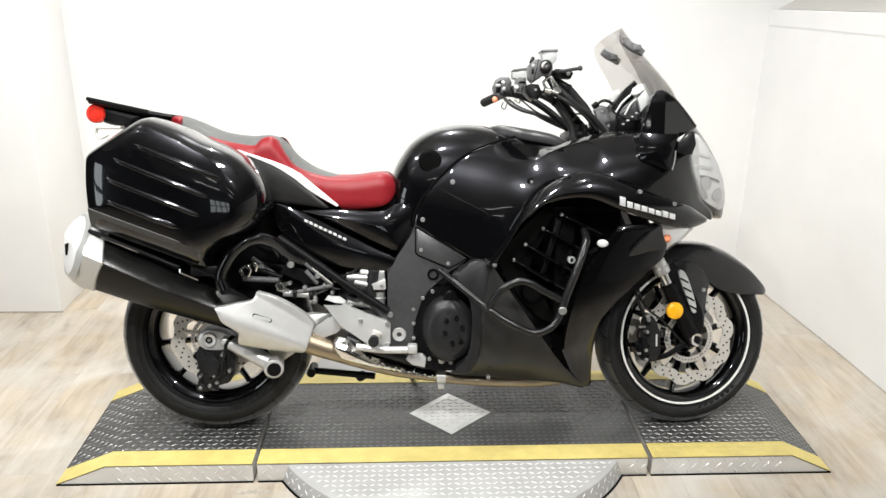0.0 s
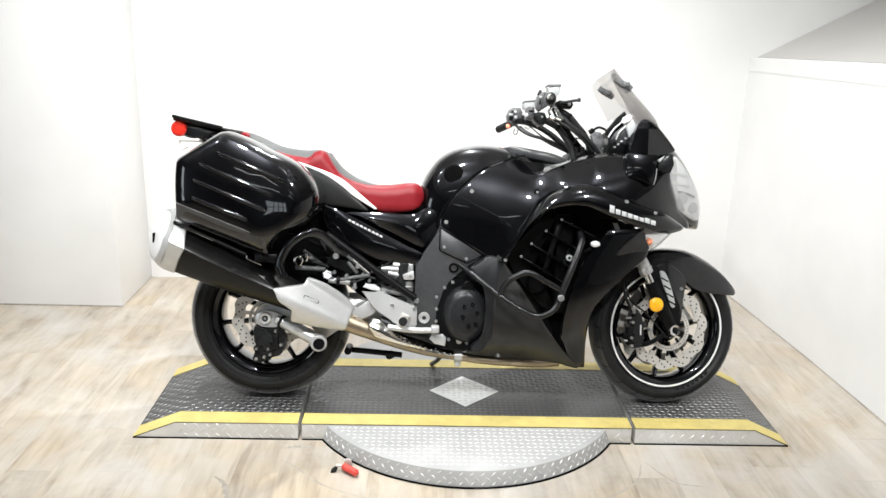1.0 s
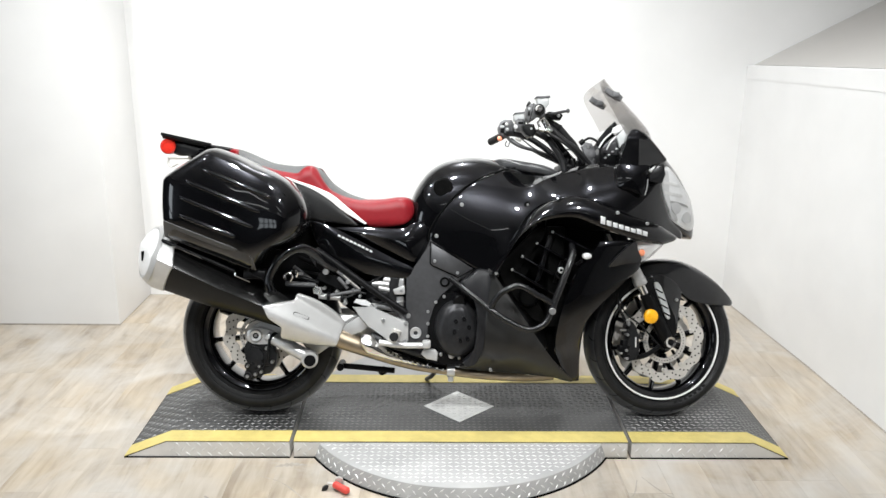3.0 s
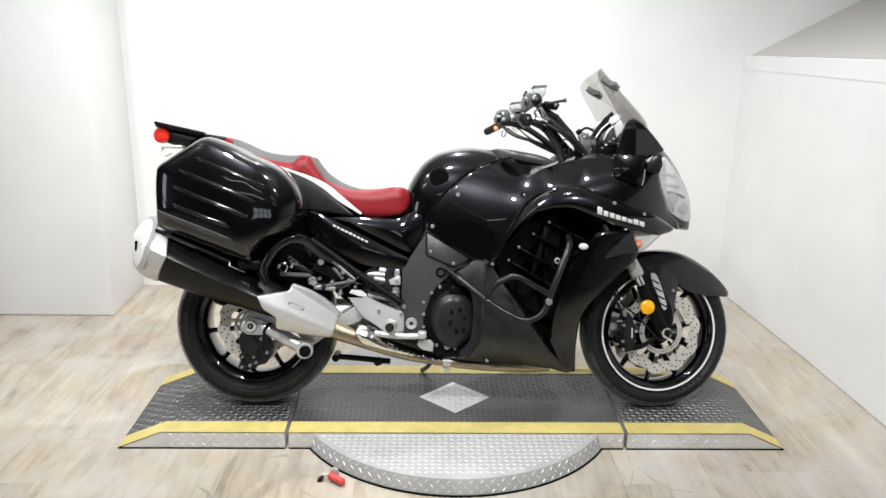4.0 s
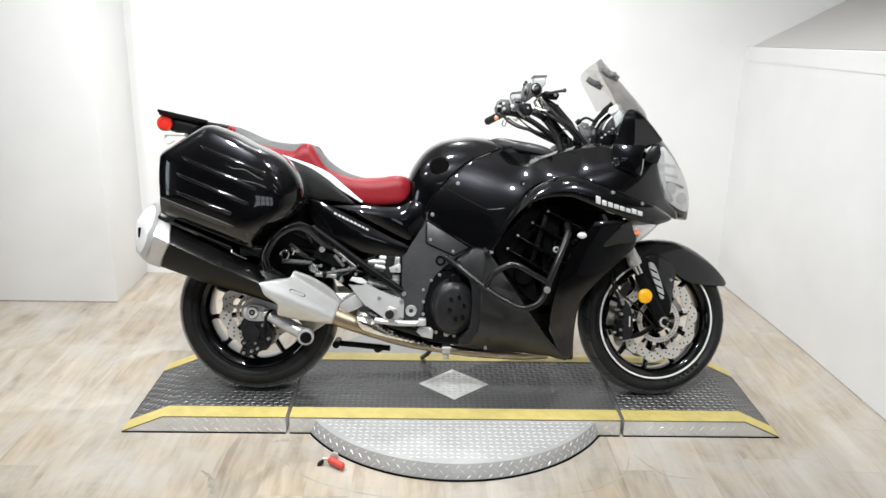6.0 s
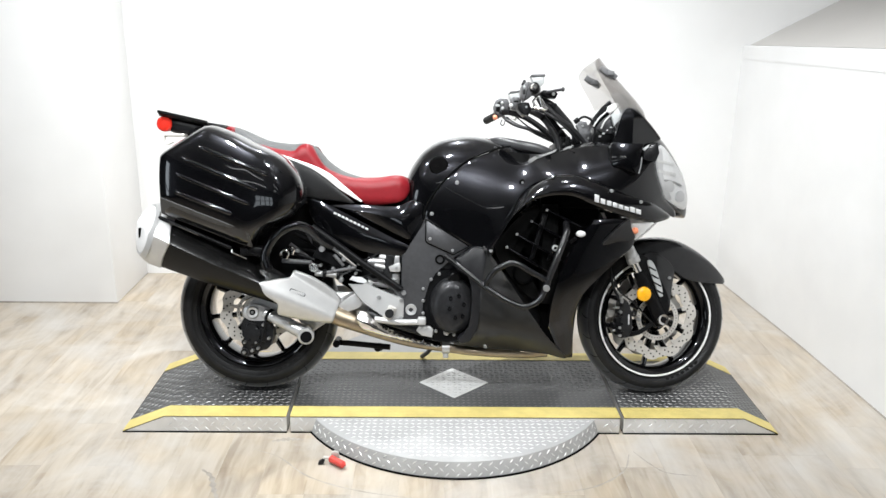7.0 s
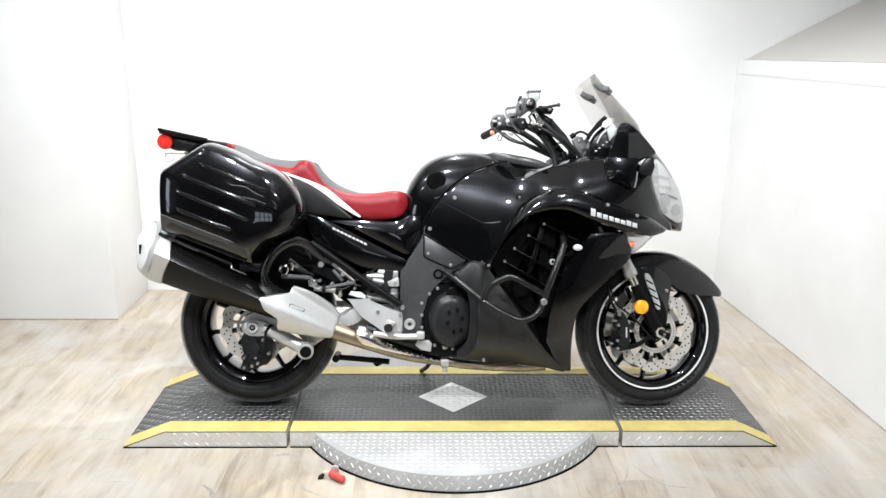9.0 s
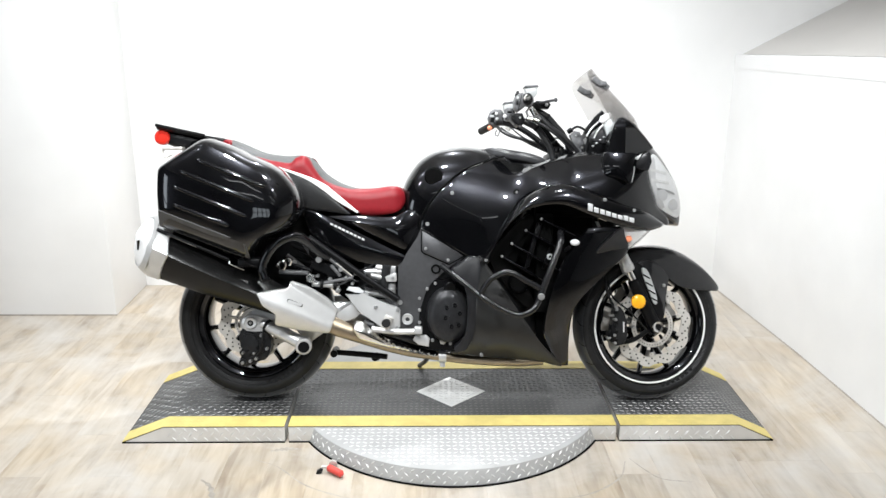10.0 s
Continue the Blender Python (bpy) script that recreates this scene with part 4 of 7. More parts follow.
fork = part("fork", merge(rod(on_fork(-0.02, -0.1), on_fork(0.17, -0.1), 0.026, 0.024, 20), rod(on_fork(0.12, -0.1, 0.0), on_fork(0.2, -0.1, 0.0), 0.027, 0.023, 20)), SATIN, bike, "black fork with bright tubes")
fork.matrix_local = STEER
part("fork_leg", rod(on_fork(-0.02, 0.1), on_fork(0.2, 0.1), 0.026, 0.024, 20), SATIN, fork)
for y in (-0.1, 0.1):
    part("fork_tube", rod(on_fork(0.15, y), on_fork(0.55, y), 0.0165, k=20), CHROME, fork, "bright silver fork tube")
    part("fork_collar", merge(rod(on_fork(0.235, y), on_fork(0.262, y), 0.0255, k=20), rod(on_fork(0.255, y), on_fork(0.31, y), 0.0235, 0.021, k=20)), SILVER, fork)
    part("upper_tube", rod(on_fork(0.31, y), on_fork(0.72, y), 0.026, k=20), SATIN, fork)
top = [(-0.15, 0.262, 0.04, 0.24), (-0.12, 0.282, 0.062, 0.232), (-0.03, 0.306, 0.07, 0.225), (0.06, 0.305, 0.073, 0.19), (0.12, 0.288, 0.074, 0.152), (0.175, 0.258, 0.073, 0.138), (0.225, 0.22, 0.069, 0.133), (0.27, 0.172, 0.058, 0.129), (0.29, 0.145, 0.045, 0.127), (0.298, 0.13, 0.02, 0.126)]
ARCH = [-1, -0.9, -0.8, -0.7, -0.64, -0.6, -0.57, -0.5, -0.4, -0.25, -0.1, 0.1, 0.25, 0.4, 0.5, 0.57, 0.6, 0.64, 0.7, 0.8, 0.9, 1]


def arch(t):
    """Half width and drop of the fender's section, with a soft crease where the top turns into the side."""
    u = abs(t)
    if u < 0.6:
        return math.copysign(0.86 * math.sin(u / 0.6 * 1.2) / math.sin(1.2), t), 0.2 * (u / 0.6) ** 2.2
    return math.copysign(0.86 + 0.14 * math.sin((u - 0.6) / 0.4 * math.pi / 2), t), 0.2 + 0.8 * ((u - 0.6) / 0.4) ** 1.1


loops = []
for x, z, w, zb in catmull(top, 40, closed=False):
    loop = []
    for t in ARCH:
        g, f = arch(t)
        loop.append((x - 0.012 * abs(t) ** 4, w * g, z - (z - zb) * f))
    for t in ARCH[::-1]:
        g, f = arch(t)
        loop.append((x - 0.012 * abs(t) ** 4 - 0.003, max(0.001, w - 0.004) * g, z - 0.005 - (z - 0.004 - zb) * f))
    loops.append(loop)
fender = part("front_fender", rings(loops), FENDER, bike, "glossy black front fender")
fender.matrix_local = STEER
side = [(-0.062, -0.077, 0.242), (-0.02, -0.079, 0.25), (0.03, -0.08, 0.226), (0.062, -0.082, 0.186), (0.06, -0.083, 0.168), (0.05, -0.087, 0.12), (0.041, -0.096, 0.07), (0.032, -0.104, 0.03), (0.022, -0.106, 0.02), (0.01, -0.104, 0.035), (-0.005, -0.1, 0.08), (-0.032, -0.09, 0.16)]
part("fender_stay", both(shell(side, 0.005, depth=0.006)), FENDER, fender)
part("stay_bolt", rod((0.036, -0.098, 0.155), (0.036, -0.08, 0.155), 0.006, k=12), BOLT, fender)
guard_pts = [(-0.063, 0.222), (-0.046, 0.22), (-0.022, 0.17), (0.0, 0.09), (-0.013, 0.085), (-0.032, 0.13), (-0.056, 0.19)]
fg = part("fork_guard", slab(guard_pts, -0.122, -0.112, 0.003, smooth=40), POT, fender, "grey vented fork guard")
for i in range(4):
    x, z = -0.044 + 0.0105 * i, 0.19 - 0.029 * i
    part("guard_slot", rod((x - 0.015, -0.1225, z + 0.008), (x + 0.013, -0.1225, z - 0.007), 0.0028, k=6), DARK, fg)
part("guard_back", slab([(-0.1, 0.235), (-0.06, 0.235), (0.03, 0.06), (0.005, 0.0), (-0.04, 0.05)], -0.115, -0.09, 0.006, smooth=36), SATIN, fender)
part("reflector", lathe([(0.001, -0.148), (0.022, -0.147), (0.0265, -0.143), (0.0265, -0.132), (0.001, -0.132)], 40), AMBER, fork, "round amber reflector").matrix_local = Matrix.Translation((-0.084, 0.0, 0.098))
part("reflector_stalk", rod((-0.084, -0.135, 0.098), (-0.075, -0.1, 0.1), 0.008), SATIN, fork)
cal = part("brake_caliper", slab([(-0.16, 0.078), (-0.14, 0.075), (-0.128, 0.05), (-0.12, 0.02), (-0.118, -0.035), (-0.126, -0.058), (-0.152, -0.07), (-0.172, -0.06), (-0.178, -0.02), (-0.17, 0.03)], -0.112, -0.07, 0.008, smooth=48, seg=3), ENGINE, fork, "black radial brake caliper")
part("far_caliper", slab([(-0.16, 0.078), (-0.12, 0.06), (-0.1, 0.0), (-0.11, -0.06), (-0.15, -0.075), (-0.178, -0.05), (-0.178, 0.03)], 0.07, 0.115, 0.008, smooth=40), ENGINE, fork, "black far-side brake caliper")
part("caliper_bridge", merge(box(-0.182, -0.162, -0.118, -0.085, -0.055, 0.01, 0.004), box(-0.192, -0.172, -0.112, -0.08, -0.035, -0.01, 0.004)), SATIN, cal)
part("caliper_rib", merge(*[box(-0.168, -0.155, -0.119, -0.1, z - 0.006, z + 0.006, 0.003) for z in (0.055, 0.02, -0.015, -0.048)]), SATIN, cal)
for bx, bz in ((-0.162, 0.068), (-0.166, 0.03), (-0.17, -0.028), (-0.168, -0.058), (-0.093, 0.0)):
    part("bolt", rod((bx, -0.124, bz), (bx, -0.1, bz), 0.0055, k=10), BOLT, cal)
part("caliper_mark", box(-0.134, -0.129, -0.1135, -0.1115, -0.018, 0.02, 0), BADGE, cal)
part("caliper_ear", lathe([(0.005, -0.113), (0.011, -0.113), (0.011, -0.1), (0.005, -0.1)], 18), ENGINE, cal).matrix_local = Matrix.Translation((-0.112, 0, 0.022))
part("pad_pin", rod((-0.19, -0.108, 0.045), (-0.165, -0.108, 0.045), 0.004, k=8), BOLT, cal)
part("pad_pin", rod((-0.195, -0.108, -0.04), (-0.165, -0.108, -0.04), 0.004, k=8), BOLT, cal)
part("hose_union", rod((-0.165, -0.115, 0.085), (-0.158, -0.11, 0.068), 0.007, k=10), BOLT, cal)
part("caliper_arm", tube([(-0.15, -0.1, -0.06), (-0.09, -0.1, -0.05), (-0.03, -0.1, -0.015)], 0.009, 14, 8), SATIN, fork)
part("brake_hose", tube([(-0.16, -0.11, 0.06), (-0.19, -0.1, 0.13), (-0.2, -0.08, 0.25), (-0.2, -0.05, 0.36)], 0.0055, 24, 8), RUBBERC, fork)
part("sensor_wire", tube([(-0.02, -0.1, -0.03), (-0.07, -0.11, 0.02), (-0.11, -0.12, 0.06), (-0.17, -0.09, 0.12), (-0.19, -0.06, 0.3)], 0.0035, 30, 8), RUBBERC, fork)

# exhaust
loops = []
line = catmull([(-0.5, -0.17, 0.34, 0.034), (-0.436, -0.165, 0.303, 0.0335), (-0.39, -0.16, 0.285, 0.032), (-0.345, -0.155, 0.268, 0.03), (-0.3, -0.15, 0.25, 0.027), (-0.226, -0.14, 0.222, 0.0225), (-0.15, -0.13, 0.2, 0.0195), (-0.057, -0.122, 0.184, 0.0178), (0.056, -0.12, 0.168, 0.0166), (0.24, -0.112, 0.158, 0.0175), (0.34, -0.1, 0.162, 0.018)], 56, closed=False)
for i, q in enumerate(line):
    d = line[min(i + 1, 55)][:3] - line[max(i - 1, 0)][:3]
    d = d / np.linalg.norm(d)
    side = np.cross(d, (0, 0, 1.0))
    side = side / np.linalg.norm(side)
    over = np.cross(side, d)
    loops.append([q[:3] + q[3] * (math.cos(t) * side + math.sin(t) * over) for t in np.linspace(0, 2 * math.pi, 20, endpoint=False)])
part("exhaust_pipe", rings(loops), PIPE, bike, "heat-browned steel exhaust pipe")
SHIELD_TOP = np.array([(-0.365, 0.318), (-0.356, 0.327), (-0.329, 0.322), (-0.301, 0.297), (-0.26, 0.268), (-0.204, 0.246), (-0.141, 0.225), (-0.1, 0.212), (-0.06, 0.2)])
SHIELD_LOW = np.array([(-0.365, 0.285), (-0.36, 0.276), (-0.346, 0.26), (-0.308, 0.246), (-0.26, 0.23), (-0.169, 0.207), (-0.06, 0.183)])


def shield_y(x, z):
    """A half tube round the front of the pipe, with a dent along its upper side."""
    hi, lo = float(np.interp(x, SHIELD_TOP[:, 0], SHIELD_TOP[:, 1])), float(np.interp(x, SHIELD_LOW[:, 0], SHIELD_LOW[:, 1]))
    u = (z - lo) / (hi - lo)
    front = float(np.interp(x, (-0.36, -0.3, -0.2, -0.06), (-0.203, -0.197, -0.18, -0.157)))
    return front + 0.014 * (2 * u - 0.9) ** 2 + 0.006 * math.exp(-((u - 0.7) / 0.1) ** 2)


part("heat_shield", skin([tuple(q) for q in SHIELD_TOP] + [tuple(q) for q in SHIELD_LOW[::-1]], shield_y, n=120, step=0.007, lip=0.002, thick=0.006), CHROME, bike, "polished exhaust heat shield")
part("pipe_clamp", merge(lathe([(0.016, -0.014), (0.0225, -0.014), (0.0225, 0.014), (0.016, 0.014)], 24), box(-0.006, 0.03, -0.01, 0.01, -0.04, -0.019, 0.003)), SILVER, bike).matrix_local = pose(-0.04, -0.1215, 0.1815, 0, 0, 90)
for px in (0.11, 0.2):
    part("pipe_band", lathe([(0.0155, -0.002), (0.0192, -0.002), (0.0192, 0.002), (0.0155, 0.002)], 24), PIPE, bike).matrix_local = pose(px, -0.1185 + 0.03 * (px - 0.11), 0.1655 - 0.04 * (px - 0.11), 0, 0, 90)


def muffler_loops(stations, k=48):
    """Rings round a slanting axis: stations of (x, y, z, height, width, shift)."""
    loops = []
    ax = np.array([0.905, 0.08, -0.42])
    ax = ax / np.linalg.norm(ax)
    up = np.array([0.42, 0, 0.905])
    out = np.array([0, -1.0, 0.0])
    for x, y, z, h, w, shift, *tips in stations:
        high, low, slant, e = (tuple(tips) + (0.0, 0.0, 0.0, 1.75)[len(tips):])[:4]
        loop = []
        for t in np.linspace(0, 2 * math.pi, k, endpoint=False):
            c, s = math.cos(t), math.sin(t)
            a, b = math.copysign(abs(c) ** e, c), math.copysign(abs(s) ** e, s)
            loop.append(np.array([x, y, z]) + out * w * a + up * h * b + ax * (shift * max(a, 0) * (1 - abs(b)) - high * max(b, 0) + low * max(-b, 0) + slant * w * a))
        loops.append(loop)
    return loops


muffler = part("muffler", rings(muffler_loops([(-1.02, -0.245, 0.588, 0.104, 0.076, 0.0), (-0.848, -0.24, 0.504, 0.083, 0.068, 0), (-0.69, -0.228, 0.434, 0.062, 0.056, 0), (-0.6, -0.213, 0.39, 0.05, 0.042, 0), (-0.5, -0.185, 0.35, 0.04, 0.036, 0), (-0.45, -0.17, 0.335, 0.03, 0.03, 0)])), MUFFLER, bike, "black and silver muffler", sharp=20)
part("end_cap", rings(muffler_loops([(-1.1085, -0.25, 0.6275, 0.086, 0.062, 0, -0.008, 0.02, 0.68, 1.0), (-1.106, -0.25, 0.627, 0.092, 0.066, 0, -0.006, 0.018, 0.64, 1.0), (-1.075, -0.25, 0.615, 0.106, 0.077, 0, 0.012, 0.012, 0.42, 1.2), (-1.052, -0.25, 0.606, 0.113, 0.081, 0, 0.024, 0.01, 0.1, 1.65), (-1.006, -0.247, 0.584, 0.109, 0.081, 0.012, 0.04, 0), (-1.003, -0.247, 0.583, 0.104, 0.077, 0.012, 0.04, 0)])), SILVER, muffler, "pale silver muffler end cap", sharp=30)
# brighter base here makes the face look lit beside the darker cap
part("end_face", rings(muffler_loops([(-1.111, -0.25, 0.629, 0.02, 0.016, 0, 0, 0.004, 0.68, 1.0), (-1.112, -0.25, 0.629, 0.05, 0.036, 0, -0.004, 0.01, 0.68, 1.0), (-1.112, -0.25, 0.629, 0.08, 0.058, 0, -0.008, 0.02, 0.68, 1.0), (-1.108, -0.25, 0.6275, 0.085, 0.061, 0, -0.008, 0.02, 0.68, 1.0)])), FACE, muffler, "end plate painted brighter than its cap", sharp=30)
part("outlet", slab([(-1.121, 0.592), (-1.117, 0.593), (-1.117, 0.626), (-1.121, 0.625)], -0.262, -0.23, 0.002), DARK, muffler)


def cover_depth(x, z):
    """The near side of a lozenge-shaped sleeve that narrows along its slanting axis."""
    d = np.array([0.905, -0.42]) / math.hypot(0.905, 0.42)
    q = np.array([x + 0.67, z - 0.405])
    a, r = float(q @ d) / 0.27, float(q @ np.array([-d[1], d[0]]))
    h, w, mid = 0.098 - 0.048 * a, 0.068 - 0.026 * a, -0.23 + 0.066 * a
    return mid - w * max(0.04, 1 - (min(1.0, math.hypot(r / h, 0.12)) - 0.12) ** 1.15)


cover = part("muffler_cover", skin([(-0.695, 0.4415), (-0.6945, 0.4425), (-0.69, 0.444), (-0.645, 0.45), (-0.603, 0.453), (-0.596, 0.458), (-0.589, 0.475), (-0.584, 0.476), (-0.522, 0.449), (-0.456, 0.402), (-0.43, 0.37), (-0.428, 0.363), (-0.45, 0.293), (-0.456, 0.286), (-0.465, 0.284), (-0.558, 0.298), (-0.64, 0.319), (-0.643, 0.325), (-0.636, 0.358), (-0.636, 0.362), (-0.639, 0.366), (-0.656, 0.381), (-0.676, 0.399), (-0.688, 0.428)], cover_depth, n=160, step=0.008, lip=0.003, thick=0.025), SILVER, muffler, "silver muffler front cover", sharp=60)

# swingarm, links and rear frame
part("swingarm", both(slab([(-0.77, 0.345), (-0.6, 0.375), (-0.4, 0.385), (-0.2, 0.39), (-0.2, 0.31), (-0.4, 0.3), (-0.6, 0.29), (-0.77, 0.28)], -0.12, -0.085, 0.012, smooth=60, seg=3)), SILVER, bike, "silver swingarm")
part("swingarm_brace", slab([(-0.6, 0.3), (-0.42, 0.36), (-0.43, 0.31), (-0.53, 0.24), (-0.56, 0.25)], -0.13, -0.11, 0.004), SILVER, bike)
spool = part("slider_arm", rod((-0.71, -0.14, 0.312), (-0.555, -0.17, 0.24), 0.02, 0.026, 24), SILVER, bike, "silver arm with a black end plug")
part("slider_end", rod((-0.555, -0.15, 0.238), (-0.548, -0.205, 0.234), 0.03, k=28), SILVER, spool)
part("end_plug", rod((-0.548, -0.2, 0.234), (-0.5475, -0.2075, 0.234), 0.0215, k=24), SATIN, spool, "black rubber end plug")
part("slider_band", rod((-0.695, -0.14, 0.306), (-0.682, -0.145, 0.3), 0.0235, k=24), SATIN, spool)
part("subframe_tube", tube([(-0.53, -0.17, 0.63), (-0.45, -0.175, 0.575), (-0.33, -0.18, 0.49), (-0.205, -0.18, 0.405)], 0.0125, 24, 14), SATIN, bike, "black subframe tube")
part("subframe_tube", tube([(-0.6, -0.12, 0.6), (-0.5, -0.13, 0.555), (-0.4, -0.14, 0.515), (-0.37, -0.14, 0.49)], 0.009, 20, 10), SATIN, bike)
part("subframe_tube", tube([(-0.68, -0.1, 0.5), (-0.55, -0.12, 0.505), (-0.42, -0.12, 0.49), (-0.3, -0.12, 0.51)], 0.011, 20, 10), SATIN, bike)
part("crash_bar", tube([(-0.665, -0.3, 0.495), (-0.675, -0.3, 0.53), (-0.664, -0.3, 0.565), (-0.637, -0.3, 0.606), (-0.6, -0.295, 0.634), (-0.565, -0.28, 0.642), (-0.53, -0.25, 0.625), (-0.49, -0.2, 0.58), (-0.46, -0.17, 0.56)], 0.0165, 50, 16), GLOSS, bike, "glossy black pannier guard bar")
# plate added to keep the hole between muffler and hugger dark
part("dark_gap_plate", slab([(-0.76, 0.62), (-0.52, 0.6), (-0.47, 0.5), (-0.5, 0.43), (-0.6, 0.42), (-0.7, 0.47), (-0.78, 0.56)], -0.125, -0.1, 0.006, smooth=50), SATIN, bike, "black plate added to darken the gap behind the muffler")
part("bar_plug", rod((-0.664, -0.3, 0.498), (-0.66, -0.3, 0.484), 0.0155, k=16), SATIN, bike)
part("stay_plate", slab([(-0.55, 0.6), (-0.535, 0.61), (-0.49, 0.56), (-0.475, 0.54), (-0.49, 0.53), (-0.53, 0.565)], -0.155, -0.14, 0.004), SATIN, bike)
part("stay_triangle", merge(*[rod((a[0], -0.172, a[1]), (b[0], -0.172, b[1]), 0.0065, k=10) for a, b in (((-0.456, 0.556), (-0.37, 0.485)), ((-0.37, 0.485), (-0.5, 0.46)), ((-0.45, 0.53), (-0.415, 0.49)), ((-0.5, 0.465), (-0.525, 0.478)))]), SWITCH, bike, "black triangular footrest stay")
# bright steel rod put in as the highlight on the stay's edge
part("stay_highlight", rod((-0.43, -0.18, 0.539), (-0.372, -0.18, 0.491), 0.0022, k=8), STEEL, bike)
part("lower_stay", rod((-0.638, -0.172, 0.507), (-0.53, -0.172, 0.502), 0.0085, k=12), SWITCH, bike, "black lower stay")
part("cross_stay", rod((-0.613, -0.15, 0.566), (-0.529, -0.155, 0.503), 0.0075, k=12), SWITCH, bike)
part("pannier_hook", tube([(-0.632, -0.19, 0.52), (-0.64, -0.19, 0.535), (-0.625, -0.19, 0.548), (-0.612, -0.19, 0.535), (-0.62, -0.19, 0.515)], 0.0045, 20, 8), CHROME, bike)
part("tail_wedge", slab([(-0.55, 0.605), (-0.528, 0.57), (-0.532, 0.603)], -0.19, -0.175, 0.002), FRAME, bike)
clasp = part("hose_clasp", slab([(-0.252, 0.488), (-0.214, 0.503), (-0.21, 0.5), (-0.209, 0.474), (-0.214, 0.47), (-0.246, 0.471)], -0.182, -0.16, 0.003), SILVER, bike, "silver square hose clasp")
part("bolt", rod((-0.223, -0.187, 0.485), (-0.223, -0.175, 0.485), 0.005, k=10), BOLT, clasp)
part("stay_link", rod((-0.63, -0.16, 0.545), (-0.52, -0.17, 0.51), 0.008, k=10), SATIN, bike)
part("stay_hook", tube([(-0.62, -0.17, 0.54), (-0.61, -0.175, 0.555), (-0.595, -0.175, 0.55), (-0.6, -0.17, 0.53)], 0.005, 14, 8), CHROME, bike)
part("bracket", slab([(-0.51, 0.555), (-0.41, 0.515), (-0.36, 0.5), (-0.38, 0.475), (-0.45, 0.49), (-0.53, 0.52)], -0.165, -0.15, 0.004), SATIN, bike)
for bx, by, bz, br in ((-0.491, -0.195, 0.553, 0.011), (-0.413, -0.185, 0.516, 0.008), (-0.36, -0.17, 0.50, 0.007), (-0.585, -0.16, 0.54, 0.009), (-0.6, -0.16, 0.545, 0.006), (-0.5, -0.16, 0.49, 0.006), (-0.56, -0.16, 0.505, 0.006)):
    part("bolt", rod((bx, by - 0.008, bz), (bx, by + 0.02, bz), br, k=12), BOLT, bike)
part("shock_reservoir", rod((-0.52, -0.17, 0.462), (-0.42, -0.16, 0.452), 0.0105, k=18), BOLT, bike, "silver shock reservoir")
part("linkage_bolt", merge(rod((-0.522, -0.19, 0.484), (-0.522, -0.14, 0.484), 0.0185, k=6), rod((-0.522, -0.2, 0.484), (-0.522, -0.18, 0.484), 0.011, k=16)), CHROME, bike)
for sx, sz in ((-0.484, 0.4615), (-0.435, 0.4545)):
    part("spring_preload", rod((sx - 0.006, -0.172, sz), (sx + 0.006, -0.171, sz - 0.001), 0.016, k=18), SATIN, bike)
part("throttle_body", merge(rod((-0.255, -0.15, 0.44), (-0.245, -0.15, 0.53), 0.024, k=18), rod((-0.3, -0.15, 0.47), (-0.25, -0.15, 0.47), 0.014, k=14)), ENGINE, bike, "dark throttle fitting")
part("clip_wire", tube([(-0.36, -0.16, 0.5), (-0.3, -0.165, 0.53), (-0.27, -0.165, 0.56), (-0.25, -0.16, 0.57)], 0.003, 16, 6), RUBBERC, bike)
part("rear_shock", tube([(-0.38, -0.06, 0.34), (-0.34, -0.06, 0.47), (-0.3, -0.06, 0.6)], 0.032, 16, 16), ENGINE, bike)
part("engine_block", hull([(-0.36, 0.22, 0.5, 0.09), (-0.28, 0.2, 0.54, 0.115), (-0.1, 0.19, 0.56, 0.125), (0.1, 0.18, 0.58, 0.125), (0.25, 0.2, 0.62, 0.125), (0.32, 0.25, 0.6, 0.1)], power=5), ENGINE, bike, "dark engine block")
part("hose_joint", merge(rod((-0.33, -0.15, 0.505), (-0.22, -0.15, 0.5), 0.016, k=16), box(-0.245, -0.212, -0.168, -0.138, 0.482, 0.528, 0.006)), BOLT, bike, "silver hose fitting")
part("hose_joint", rod((-0.3, -0.13, 0.545), (-0.25, -0.13, 0.548), 0.012, k=12), BOLT, bike)
part("hose_joint", rod((-0.33, -0.15, 0.43), (-0.22, -0.14, 0.41), 0.012, k=12), BOLT, bike)
part("engine_hose", tube([(-0.26, -0.14, 0.46), (-0.25, -0.15, 0.43), (-0.22, -0.15, 0.4), (-0.21, -0.15, 0.36)], 0.017, 16, 12), SWITCH, bike)
part("hose", tube([(-0.42, -0.12, 0.47), (-0.36, -0.14, 0.44), (-0.3, -0.14, 0.46), (-0.24, -0.13, 0.45)], 0.006, 20, 8), RUBBERC, bike)
part("hose", tube([(-0.6, -0.13, 0.55), (-0.5, -0.15, 0.53), (-0.43, -0.15, 0.47), (-0.36, -0.14, 0.5)], 0.006, 20, 8), RUBBERC, bike)

